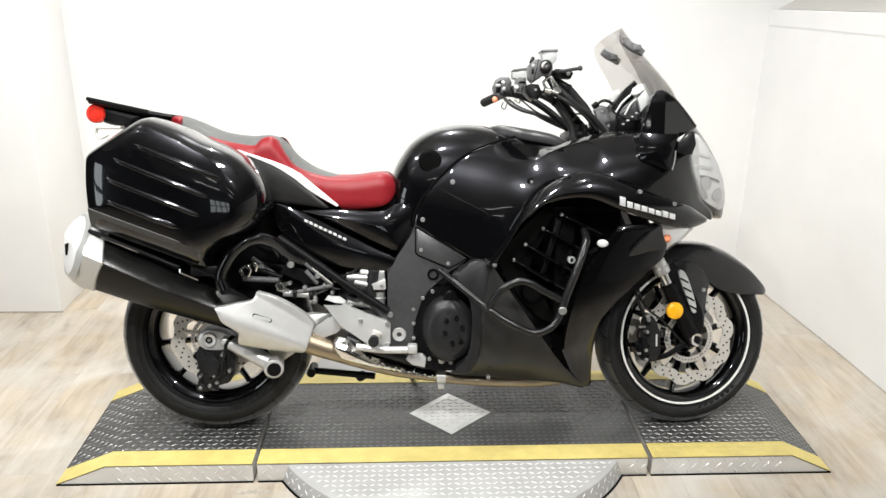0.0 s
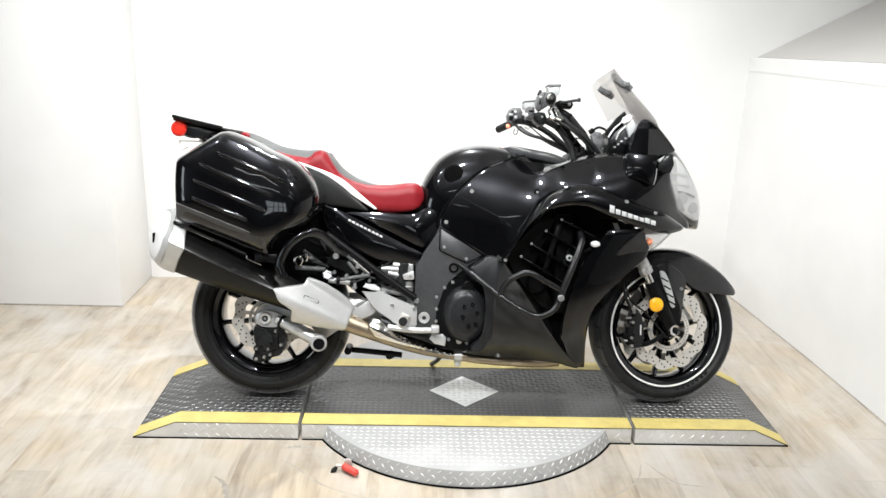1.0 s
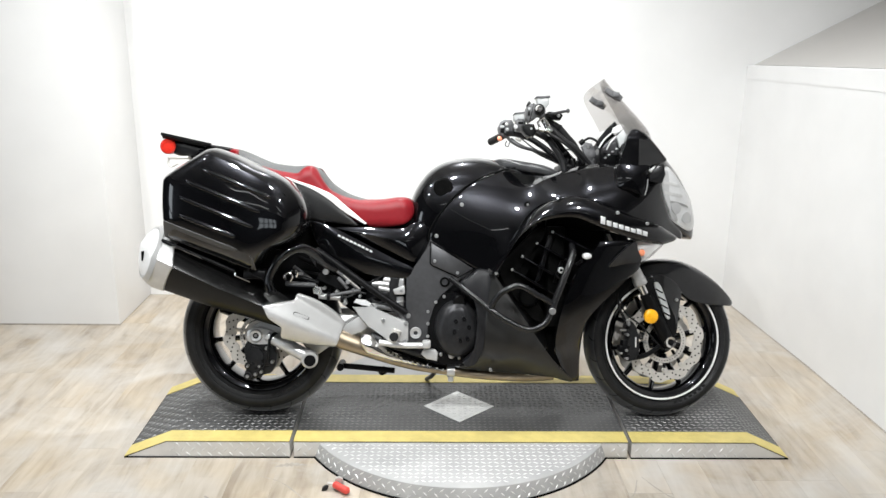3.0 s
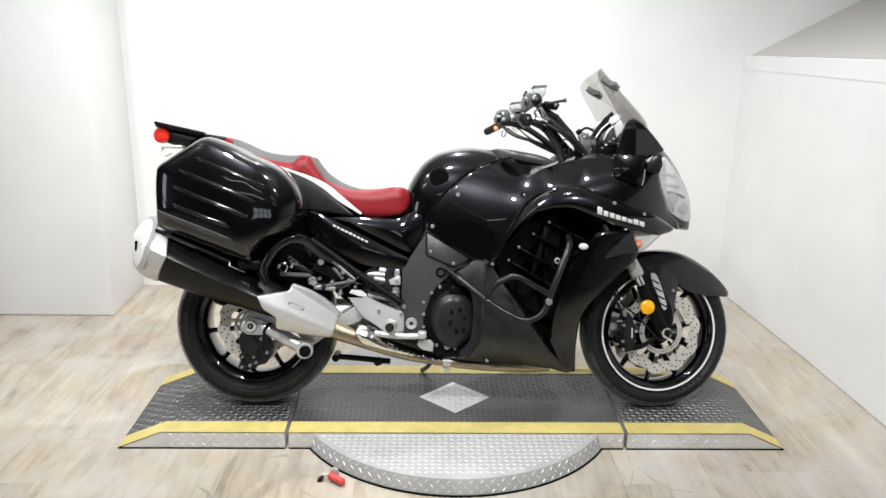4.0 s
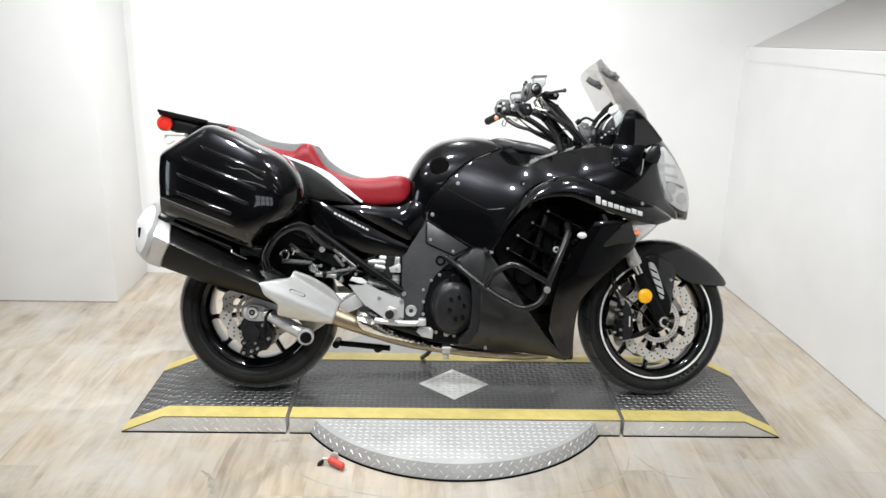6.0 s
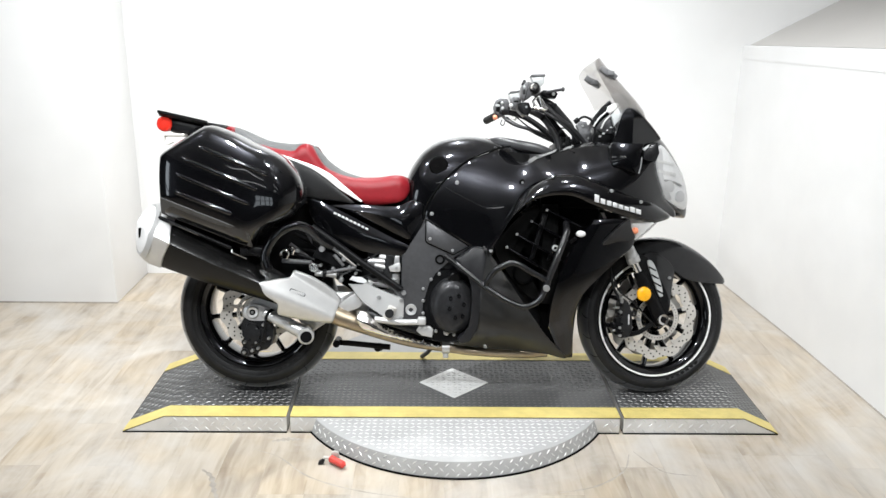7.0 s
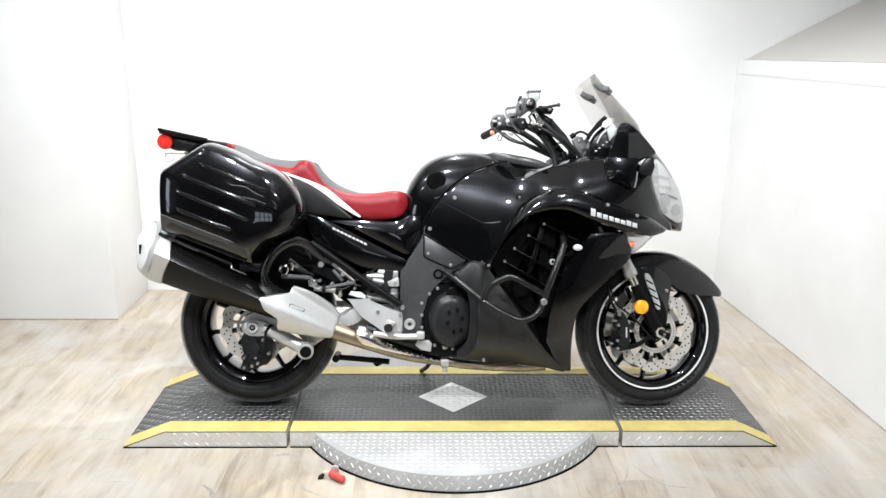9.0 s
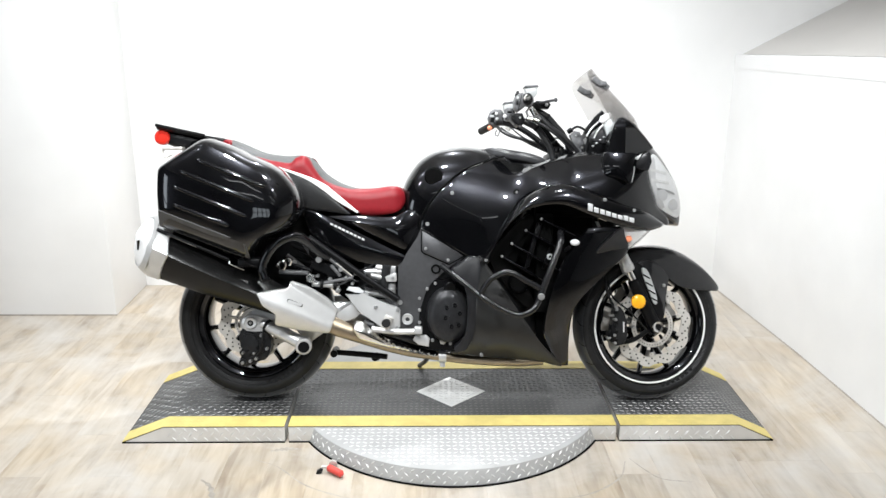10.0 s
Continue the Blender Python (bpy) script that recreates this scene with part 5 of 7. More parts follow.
part("fuel_rail_cap", rod((-0.288, -0.158, 0.524), (-0.238, -0.158, 0.519), 0.0095, k=16, bevel=0.5), PALE, bike, "pale rail cap")
part("sensor_block", merge(box(-0.262, -0.214, -0.172, -0.15, 0.468, 0.484, 0.004), rod((-0.305, -0.16, 0.492), (-0.255, -0.16, 0.482), 0.009, k=12)), SILVER, bike, "silver sensor block")
part("water_joint", merge(rod((-0.228, -0.16, 0.462), (-0.228, -0.16, 0.42), 0.0155, k=18), rod((-0.228, -0.16, 0.446), (-0.228, -0.16, 0.438), 0.018, k=18)), BOLT, bike, "grey coolant joint")
part("reserve_tab", slab([(-0.395, 0.438), (-0.385, 0.452), (-0.35, 0.448), (-0.33, 0.434), (-0.335, 0.424), (-0.365, 0.43)], -0.17, -0.155, 0.004), PALE, bike, "pale metal tab")
for bx, bz, br in ((-0.454, 0.478, 0.008), (-0.426, 0.437, 0.01), (-0.316, 0.42, 0.008), (-0.335, 0.405, 0.006), (-0.372, 0.462, 0.006), (-0.395, 0.487, 0.005)):
    part("fitting", merge(rod((bx, -0.178, bz), (bx, -0.14, bz), br, k=6), rod((bx, -0.183, bz), (bx, -0.17, bz), br * 0.55, k=12)), BOLT, bike)
part("clip_wire", tube([(-0.47, -0.165, 0.47), (-0.44, -0.17, 0.455), (-0.41, -0.17, 0.462), (-0.38, -0.165, 0.475), (-0.35, -0.16, 0.47)], 0.0035, 20, 6), CABLE, bike)
part("clip_wire", tube([(-0.33, -0.165, 0.45), (-0.3, -0.17, 0.44), (-0.28, -0.17, 0.455), (-0.26, -0.165, 0.44), (-0.22, -0.165, 0.41)], 0.0035, 20, 6), CABLE, bike)

hug = []
for t in np.linspace(radians(28), radians(118), 30):
    hug.append([(-0.752 + r * math.cos(t), y, 0.309 + r * math.sin(t)) for r, y in ((0.322, -0.1), (0.334, -0.098), (0.345, -0.05), (0.348, 0.0), (0.345, 0.05), (0.334, 0.098), (0.322, 0.1), (0.318, 0.09), (0.338, 0.045), (0.341, 0.0), (0.338, -0.045), (0.318, -0.09))])
part("rear_hugger", rings(hug), SATIN, bike, "black rear wheel hugger")
# added near-black hull fills the shaded space under the tail, fender included
part("dark_tail_fill", hull([(-0.99, 0.6, 0.9, 0.06), (-0.96, 0.55, 0.93, 0.1), (-0.75, 0.6, 0.88, 0.12), (-0.55, 0.52, 0.8, 0.12), (-0.45, 0.42, 0.72, 0.1), (-0.36, 0.36, 0.68, 0.09), (-0.24, 0.3, 0.66, 0.09)], 24, 5), DARK, bike)

# foot rest plate
plate = part("footrest_bracket", slab([(-0.398, 0.425), (-0.35, 0.418), (-0.333, 0.432), (-0.3, 0.408), (-0.21, 0.378), (-0.196, 0.365), (-0.196, 0.305), (-0.212, 0.294), (-0.27, 0.303), (-0.3, 0.328), (-0.345, 0.355), (-0.37, 0.39)], -0.185, -0.168, 0.004), SILVER, bike, "silver cast footrest bracket")
for bx, bz in ((-0.205, 0.367), (-0.207, 0.302), (-0.286, 0.378)):
    part("bolt", rod((bx, -0.191, bz), (bx, -0.17, bz), 0.0075, k=12), BOLT, plate)
part("footpeg", merge(rod((-0.245, -0.18, 0.322), (-0.245, -0.26, 0.33), 0.014, k=16), rod((-0.245, -0.258, 0.33), (-0.245, -0.265, 0.331), 0.016, k=16)), RUBBERC, plate, "black rubber footpeg")
part("peg_hinge", rod((-0.255, -0.195, 0.30), (-0.235, -0.195, 0.345), 0.016, k=12), STEEL, plate)
part("passenger_bracket", slab([(-0.44, 0.345), (-0.375, 0.39), (-0.34, 0.355), (-0.36, 0.335), (-0.42, 0.312)], -0.168, -0.155, 0.004), SILVER, bike, "silver bracket")
part("brake_pedal", merge(tube([(-0.3, -0.19, 0.298), (-0.22, -0.2, 0.29), (-0.12, -0.21, 0.292)], 0.011, 20, 12), box(-0.145, -0.115, -0.235, -0.2, 0.285, 0.312, 0.006), slab([(-0.14, 0.275), (-0.1, 0.275), (-0.088, 0.262), (-0.092, 0.232), (-0.13, 0.24), (-0.15, 0.258)], -0.2, -0.18, 0.005)), SILVER, bike, "silver brake pedal")
part("brake_switch", merge(rod((-0.26, -0.18, 0.29), (-0.12, -0.175, 0.245), 0.014, k=12), rod((-0.29, -0.17, 0.3), (-0.33, -0.16, 0.315), 0.019, k=14)), ENGINE, bike)
part("centre_stand", merge(tube([(-0.46, -0.03, 0.18), (-0.38, -0.05, 0.178), (-0.25, -0.07, 0.17)], 0.011, 16, 10), rod((-0.455, -0.06, 0.178), (-0.455, 0.03, 0.178), 0.014), rod((-0.3, -0.06, 0.165), (-0.29, -0.04, 0.165), 0.016)), SATIN, bike, "black centre stand folded up")
part("side_stand", tube([(-0.06, 0.13, 0.2), (-0.1, 0.2, 0.1), (-0.13, 0.262, 0.062)], 0.009, 16, 10), SWITCH, bike, "dark side stand")


def band(upper, lower, bulge=0.015, n=40, m=12, depth=0.02, soft=0.006):
    """A curved panel between two edge curves of (x, y, z) that swells towards -y."""
    a, b = catmull(upper, n, closed=False), catmull(lower, n, closed=False)
    steps = [0.0, 0.03] + list(np.linspace(0.1, 0.9, m)) + [0.97, 1.0]
    grid = []
    for i in range(n):
        row = [a[i] + np.array([0, depth, 0])]
        for s in steps:
            p = a[i] + (b[i] - a[i]) * s
            swell = bulge * (1 - abs(2 * s - 1) ** 2.5) + (0 if s in (0.0, 1.0) else soft)
            row.append(p - np.array([0, swell - soft, 0]))
        row.append(b[i] + np.array([0, depth, 0]))
        grid.append(row)
    return rings([[p + np.array([0, soft, 0]) for p in grid[0]]] + grid[1:-1] + [[p + np.array([0, soft, 0]) for p in grid[-1]]])


def patch(outline, depth_at, off, thick=0.006, n=60, k=9):
    """A skin with an outline of (x, z) that follows the surface y = depth_at(x, z), off metres proud of it."""
    pts = catmull([np.array(p) for p in outline], n)
    c = np.mean(pts, axis=0)
    loops = []
    for s, d in [(1.0, -thick), (1.0, 0.0)] + [(q, off) for q in np.linspace(0.97, 0.04, k)]:
        loops.append([(c[0] + (p[0] - c[0]) * s, depth_at(c[0] + (p[0] - c[0]) * s, c[1] + (p[1] - c[1]) * s) - d, c[1] + (p[1] - c[1]) * s) for p in pts])
    return rings(loops)


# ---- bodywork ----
# added near-black hulls fill the inside so no wall shows through
body = part("dark_inner_fill", merge(hull([(-0.62, 0.64, 0.8, 0.07), (-0.4, 0.6, 0.75, 0.09), (-0.2, 0.5, 0.72, 0.1), (0.0, 0.42, 0.72, 0.11), (0.25, 0.35, 0.76, 0.13), (0.42, 0.36, 0.8, 0.13), (0.52, 0.55, 0.82, 0.11)], power=4), hull([(0.3, 0.7, 0.86, 0.16), (0.5, 0.7, 0.9, 0.2), (0.66, 0.7, 0.88, 0.16)], power=4)), DARK, bike)
tank = part("fuel_tank", hull([(-0.192, 0.66, 0.80, 0.06), (-0.187, 0.62, 0.825, 0.10), (-0.165, 0.59, 0.868, 0.118), (-0.122, 0.57, 0.921, 0.132), (-0.057, 0.56, 0.957, 0.142), (0.03, 0.56, 0.971, 0.15), (0.106, 0.58, 0.964, 0.152), (0.2, 0.6, 0.937, 0.145), (0.3, 0.62, 0.90, 0.13), (0.36, 0.64, 0.88, 0.1)], 64, 2.5), GLOSS, bike, "glossy black fuel tank")
part("tank_plug", lathe([(0.001, -0.137), (0.03, -0.136), (0.035, -0.131), (0.036, -0.11), (0.001, -0.11)], 40), DARK, tank, "black oval plug").matrix_local = pose(-0.073, -0.004, 0.873, 8, 0, 0)
part("tank_top_pad", hull([(0.12, 0.93, 0.963, 0.05), (0.15, 0.93, 0.967, 0.075), (0.22, 0.915, 0.957, 0.1), (0.3, 0.9, 0.942, 0.1), (0.35, 0.88, 0.922, 0.09), (0.365, 0.88, 0.905, 0.07)], 32, 5), PAD, bike, "grey tank top trim")

FLANK_Y = thin_plate([
    (0.191, 0.929, -0.14), (0.116, 0.907, -0.146), (0.05, 0.873, -0.15), (-0.028, 0.823, -0.153), (-0.087, 0.755, -0.154), (-0.12, 0.69, -0.152),
    (0.0, 0.75, -0.17), (0.0, 0.61, -0.176), (0.1, 0.8, -0.18), (0.1, 0.7, -0.197), (0.11, 0.545, -0.207), (0.17, 0.68, -0.212), (0.226, 0.798, -0.208),
    (0.15, 0.863, -0.168), (0.243, 0.862, -0.182), (0.371, 0.912, -0.19), (0.465, 0.929, -0.198), (0.553, 0.932, -0.203), (0.64, 0.93, -0.198), (0.42, 0.895, -0.226), (0.55, 0.9, -0.232),
    (0.3, 0.84, -0.222), (0.408, 0.814, -0.27), (0.501, 0.786, -0.277), (0.584, 0.757, -0.267), (0.69, 0.722, -0.226), (0.79, 0.68, -0.15),
    (0.42, 0.855, -0.252), (0.55, 0.855, -0.258), (0.69, 0.8, -0.216), (0.75, 0.75, -0.178), (0.725, 0.83, -0.187), (0.705, 0.92, -0.186)])
RIDGE = np.array([(-0.2, 0.89, 0), (0.02, 0.885, 0), (0.063, 0.873, 0), (0.14, 0.867, 0), (0.195, 0.859, 0), (0.243, 0.862, 0), (0.291, 0.887, 0), (0.371, 0.913, 0), (0.465, 0.93, 0), (0.553, 0.933, 0), (0.64, 0.931, 0), (0.72, 0.92, 0), (0.9, 0.9, 0)])
RIDGE_AT = np.array(catmull(RIDGE, 240, closed=False))


def FAIRING_Y(x, z):
    flank = FLANK_Y(x, z)
    zr = float(np.interp(x, RIDGE_AT[:, 0], RIDGE_AT[:, 1]))
    top = FLANK_Y(x, zr) + float(np.interp(x, (0.12, 0.2, 0.3), (0.55, 1.2, 2.6))) * (z - zr)
    return 0.5 * (flank + top + math.hypot(flank - top, 0.0016))


fairing = part("side_fairing", both(skin([
    (0.195, 0.93), (0.116, 0.909), (0.037, 0.876), (-0.028, 0.823), (-0.087, 0.755), (-0.118, 0.7), (-0.122, 0.668), (-0.112, 0.655), (0.0, 0.592), (0.1, 0.537), (0.12, 0.535),
    (0.135, 0.57), (0.165, 0.64), (0.195, 0.7), (0.226, 0.755), (0.255, 0.785), (0.29, 0.801), (0.345, 0.817), (0.4, 0.819), (0.46, 0.802), (0.52, 0.78), (0.6, 0.75), (0.69, 0.722), (0.76, 0.69), (0.795, 0.676),
    (0.795, 0.7), (0.746, 0.745), (0.729, 0.785), (0.712, 0.83), (0.703, 0.875), (0.708, 0.92), (0.7, 0.94), (0.64, 0.946), (0.553, 0.949), (0.465, 0.945), (0.378, 0.928), (0.32, 0.908), (0.285, 0.9), (0.24, 0.914)], FAIRING_Y, n=240, step=0.009, lines=[[(x, z + dz) for x, z, _ in RIDGE_AT if x_from < x < x_to][::2] for dz, x_from, x_to in ((0.0, 0.07, 0.69), (0.003, 0.08, 0.69), (-0.003, 0.06, 0.69))])), GLOSS, bike, "glossy black side fairing")


def skin_of(ob):
    """How deep the near side of an object lies at (x, z)."""
    tree = BVHTree.FromPolygons([v.co for v in ob.data.vertices], [p.vertices for p in ob.data.polygons])

    def depth_at(x, z):
        hit = tree.ray_cast(Vector((x, -1.0, z)), Vector((0, 1, 0)))[0]
        return hit.y if hit else -0.15
    return depth_at


cover_y = skin_of(cover)
SLOT = [(-0.596, 0.408), (-0.593, 0.417), (-0.57, 0.407), (-0.545, 0.395), (-0.547, 0.386), (-0.571, 0.397)]
part("cover_recess", patch(SLOT, cover_y, 0.001, 0.004, n=36, k=5), DARK, cover)
part("cover_slot", patch([(x * 0.93 - 0.04, z * 0.84 + 0.0642) for x, z in SLOT], cover_y, 0.0025, 0.004, n=36, k=5), SILVER, cover)
fairing_y = skin_of(fairing)
# flush dark patch paints in the shade of the inlet's hollow
part("inlet", patch([(0.175, 0.91), (0.211, 0.908), (0.257, 0.899), (0.247, 0.874), (0.215, 0.873), (0.192, 0.893)], fairing_y, 0.0012, 0.003, n=40, k=5), DARK, fairing, "inlet hollow painted dark on the panel")
part("seam_gap", tube([(x, FAIRING_Y(x, z) + 0.0012, z) for x, z in ((0.197, 0.933), (0.116, 0.912), (0.036, 0.879), (-0.03, 0.826), (-0.09, 0.756), (-0.121, 0.7), (-0.125, 0.666), (-0.112, 0.651), (0.0, 0.588))], 0.0032, 60, 8), DARK, fairing, "dark gap between tank and fairing")
part("panel_crease", tube([(x, fairing_y(x, z) + 0.0005, z) for x, z in ((-0.045, 0.776), (-0.01, 0.757), (0.03, 0.736), (0.065, 0.719), (0.09, 0.706), (0.1, 0.695), (0.101, 0.685))], 0.0014, 30, 8), BAR, fairing)
for bx, by, bz in ((-0.007, fairing_y(-0.007, 0.795), 0.795), (-0.097, fairing_y(-0.097, 0.681), 0.681)):
    part("bolt", rod((bx, by - 0.004, bz), (bx, by + 0.02, bz), 0.0075, k=14), BOLT, fairing)
part("screw_well", rod((0.224, fairing_y(0.224, 0.798) - 0.001, 0.798), (0.224, fairing_y(0.224, 0.798) + 0.02, 0.798), 0.0115, k=20), DARK, fairing)
part("bolt", rod((0.225, fairing_y(0.225, 0.798) - 0.002, 0.798), (0.225, fairing_y(0.225, 0.798) + 0.01, 0.798), 0.0045, k=10), BOLT, fairing)

arm = part("fairing_arm", both(band(
    [(0.092, -0.235, 0.552), (0.14, -0.245, 0.62), (0.19, -0.255, 0.70), (0.24, -0.262, 0.772), (0.29, -0.268, 0.806), (0.345, -0.275, 0.824), (0.4, -0.28, 0.825), (0.46, -0.285, 0.807), (0.52, -0.285, 0.785), (0.6, -0.27, 0.755), (0.69, -0.23, 0.73), (0.765, -0.18, 0.69)],
    [(0.112, -0.25, 0.55), (0.15, -0.275, 0.622), (0.19, -0.285, 0.685), (0.248, -0.292, 0.733), (0.285, -0.295, 0.747), (0.33, -0.3, 0.755), (0.388, -0.3, 0.752), (0.45, -0.3, 0.728), (0.51, -0.297, 0.705), (0.6, -0.28, 0.677), (0.69, -0.24, 0.66), (0.76, -0.19, 0.672)], 0.016, n=70)), GLOSS, bike, "glossy black fairing arm with bright lettering")
for i in range(8):
    x = 0.463 + 0.0213 * i
    zt, zb = 0.762 - 0.33 * (x - 0.462), 0.736 - 0.265 * (x - 0.462)
    h = zt - zb
    lo = zb
    hi = zt if i in (0, 6, 7) else zb + 0.72 * h
    y = -0.315 + 0.13 * max(0, x - 0.52)
    part("lettering", slab([(x, lo), (x + 0.0165, lo - 0.0045), (x + 0.0165, hi - 0.0045), (x, hi)], y, y + 0.012, 0.0015), BADGE, arm, "bright lettering as a plain bar")
for bx, by, bz in ((0.524, -0.303, 0.773), (0.636, -0.27, 0.735), (0.355, -0.296, 0.80)):
    part("bolt", rod((bx, by - 0.003, bz), (bx, by + 0.02, bz), 0.006, k=12), BOLT, arm)

lower = part("lower_fairing", both(band(
    [(0.47, -0.275, 0.672), (0.44, -0.273, 0.63), (0.4, -0.27, 0.575), (0.361, -0.264, 0.49), (0.336, -0.252, 0.4), (0.326, -0.226, 0.3), (0.347, -0.186, 0.235), (0.388, -0.152, 0.152)],
    [(0.592, -0.265, 0.678), (0.622, -0.256, 0.592), (0.559, -0.254, 0.52), (0.483, -0.25, 0.445), (0.443, -0.238, 0.392), (0.431, -0.216, 0.345), (0.428, -0.178, 0.265), (0.433, -0.14, 0.15)], 0.007, n=50)), GLOSS, bike, "glossy black lower fairing")
part("fairing_facet", both(shell([(0.502, -0.285, 0.585), (0.55, -0.288, 0.642), (0.594, -0.282, 0.674), (0.606, -0.272, 0.642), (0.62, -0.262, 0.605), (0.56, -0.272, 0.594)], 0.001, depth=0.02, soft=0.002)), FENDER, bike, "angled gloss facet")
BELLY_Y = thin_plate([(0.088, 0.57, -0.226), (0.16, 0.475, -0.23), (0.25, 0.345, -0.222), (0.33, 0.235, -0.196), (0.395, 0.168, -0.165), (0.38, 0.152, -0.15), (0.2, 0.178, -0.15), (0.08, 0.19, -0.155), (0.0, 0.2, -0.165), (0.055, 0.255, -0.205), (0.07, 0.35, -0.226), (0.08, 0.46, -0.228),
                      (0.15, 0.38, -0.244), (0.18, 0.3, -0.24), (0.13, 0.24, -0.218), (0.25, 0.23, -0.2), (0.1, 0.3, -0.232)])
part("belly_pan", both(skin([(0.088, 0.57), (0.1, 0.562), (0.16, 0.475), (0.25, 0.345), (0.33, 0.235), (0.395, 0.168), (0.408, 0.15), (0.38, 0.152), (0.327, 0.166), (0.2, 0.178), (0.08, 0.19), (-0.01, 0.2), (-0.012, 0.207), (0.03, 0.222), (0.055, 0.255), (0.07, 0.35), (0.08, 0.46)], BELLY_Y, n=150, step=0.012)), MATTE, bike, "matte black belly pan")
part("bolt", rod((0.1, -0.222, 0.205), (0.1, -0.2, 0.205), 0.006, k=12), BOLT, bike)
part("inner_panel", slab([(0.02, 0.54), (0.05, 0.565), (0.095, 0.555), (0.088, 0.47), (0.078, 0.35), (0.06, 0.25), (0.02, 0.215), (0.0, 0.232), (0.035, 0.27), (0.048, 0.35), (0.045, 0.43), (0.02, 0.49), (-0.01, 0.52)], -0.23, -0.18, 0.006, smooth=70), INNER, bike, "dark grey inner panel")
# added near-black filler darkens the slit between belly pan and lower fairing
part("dark_fairing_fill", both(slab([(0.3, 0.42), (0.32, 0.2), (0.37, 0.158), (0.425, 0.16), (0.425, 0.26), (0.43, 0.34), (0.45, 0.42)], -0.13, -0.11, 0.004)), DARK, bike)
# near-black box paints in the shaded hollow behind the vanes
part("radiator", box(0.3, 0.36, -0.2, 0.2, 0.36, 0.72, 0.006), DARK, bike, "radiator painted near-black for the shaded vent hollow")
for (x0, z0), (x1, z1) in (((0.306, 0.705), (0.455, 0.633)), ((0.252, 0.664), (0.415, 0.577)), ((0.201, 0.617), (0.375, 0.518)), ((0.166, 0.571), (0.34, 0.47))):
    d = np.array([x1 - x0, z1 - z0]) / math.hypot(x1 - x0, z1 - z0)
    u = np.array([-d[1], d[0]]) * 0.0042
    a, b = np.array([x0, z0]), np.array([x1, z1])
    blade = slab([a + u * 0.6, (a + b) / 2 + u, b + u * 0.6, b - u * 0.6, (a + b) / 2 - u, a - u * 0.6], -0.243, -0.17, 0.0018)
    vane = part("vent_slat", blade, GLOSS, bike, "thin black cooling vane")
    part("vane_screw", rod((x0 + 0.004, -0.249, z0 - 0.002), (x0 + 0.004, -0.235, z0 - 0.002), 0.0048, k=10, bevel=0.5), BOLT, vane)
part("vent_post", slab([(0.3, 0.69), (0.318, 0.685), (0.272, 0.53), (0.254, 0.52)], -0.215, -0.2, 0.004), SATIN, bike, "black upright vane bracket")
part("vent_post", slab([(0.345, 0.6), (0.357, 0.6), (0.33, 0.52), (0.318, 0.52)], -0.21, -0.2, 0.004), SATIN, bike)
part("drain_plug", lathe([(0.006, -0.232), (0.011, -0.231), (0.011, -0.215), (0.006, -0.215)], 18), POT, bike, "grey ring plug").matrix_local = Matrix.Translation((0.345, 0.0, 0.566))
part("horn", lathe([(0.03, -0.2), (0.034, -0.212), (0.04, -0.205), (0.042, -0.17), (0.03, -0.17)], 32), GLOSS, bike, "black round horn").matrix_local = Matrix.Translation((0.235, 0.0, 0.47))
# panel in near-black too, so the vent's inside reads as shaded
part("vent_panel", both(shell([(0.13, -0.21, 0.56), (0.2, -0.222, 0.66), (0.27, -0.225, 0.72), (0.29, -0.22, 0.7), (0.2, -0.205, 0.56), (0.26, -0.2, 0.45), (0.31, -0.195, 0.37), (0.26, -0.195, 0.38), (0.18, -0.2, 0.47)], 0.002, centre=(0.19, -0.205, 0.56), depth=0.01)), DARK, bike)

part("frame_cover", both(slab([(-0.12, 0.667), (-0.03, 0.61), (0.046, 0.564), (0.0, 0.527), (-0.05, 0.505), (-0.088, 0.47), (-0.112, 0.43), (-0.125, 0.36), (-0.126, 0.29), (-0.14, 0.28), (-0.205, 0.286), (-0.205, 0.45), (-0.205, 0.53), (-0.172, 0.56), (-0.15, 0.594)], -0.172, -0.12, 0.008, seg=3)), FRAME, bike, "charcoal satin frame cover")
part("panel_gap", slab([(-0.121, 0.662), (-0.112, 0.661), (0.043, 0.566), (-0.018, 0.531), (-0.112, 0.573), (-0.121, 0.582)], -0.1745, -0.165, 0.001), DARK, bike)
panel = part("frame_panel", slab([(-0.117, 0.657), (-0.112, 0.655), (0.035, 0.565), (-0.018, 0.536), (-0.11, 0.577), (-0.117, 0.585)], -0.18, -0.165, 0.003), FRAME, bike, "charcoal screwed panel")
for bx, bz in ((-0.103, 0.592), (-0.021, 0.55)):
    part("bolt", rod((bx, -0.183, bz), (bx, -0.17, bz), 0.006, k=12), BOLT, panel)
part("pivot_bolt", lathe([(0.008, -0.18), (0.019, -0.182), (0.021, -0.178), (0.021, -0.16), (0.008, -0.16)], 32), SILVER, bike, "silver swingarm pivot").matrix_local = Matrix.Translation((-0.170, 0, 0.331))
part("bolt", rod((-0.197, -0.18, 0.393), (-0.197, -0.165, 0.393), 0.009, k=12), BOLT, bike)
part("frame_ring", lathe([(0.011, -0.177), (0.018, -0.177), (0.018, -0.168), (0.011, -0.168)], 28), DARK, bike).matrix_local = Matrix.Translation((-0.066, 0, 0.516))
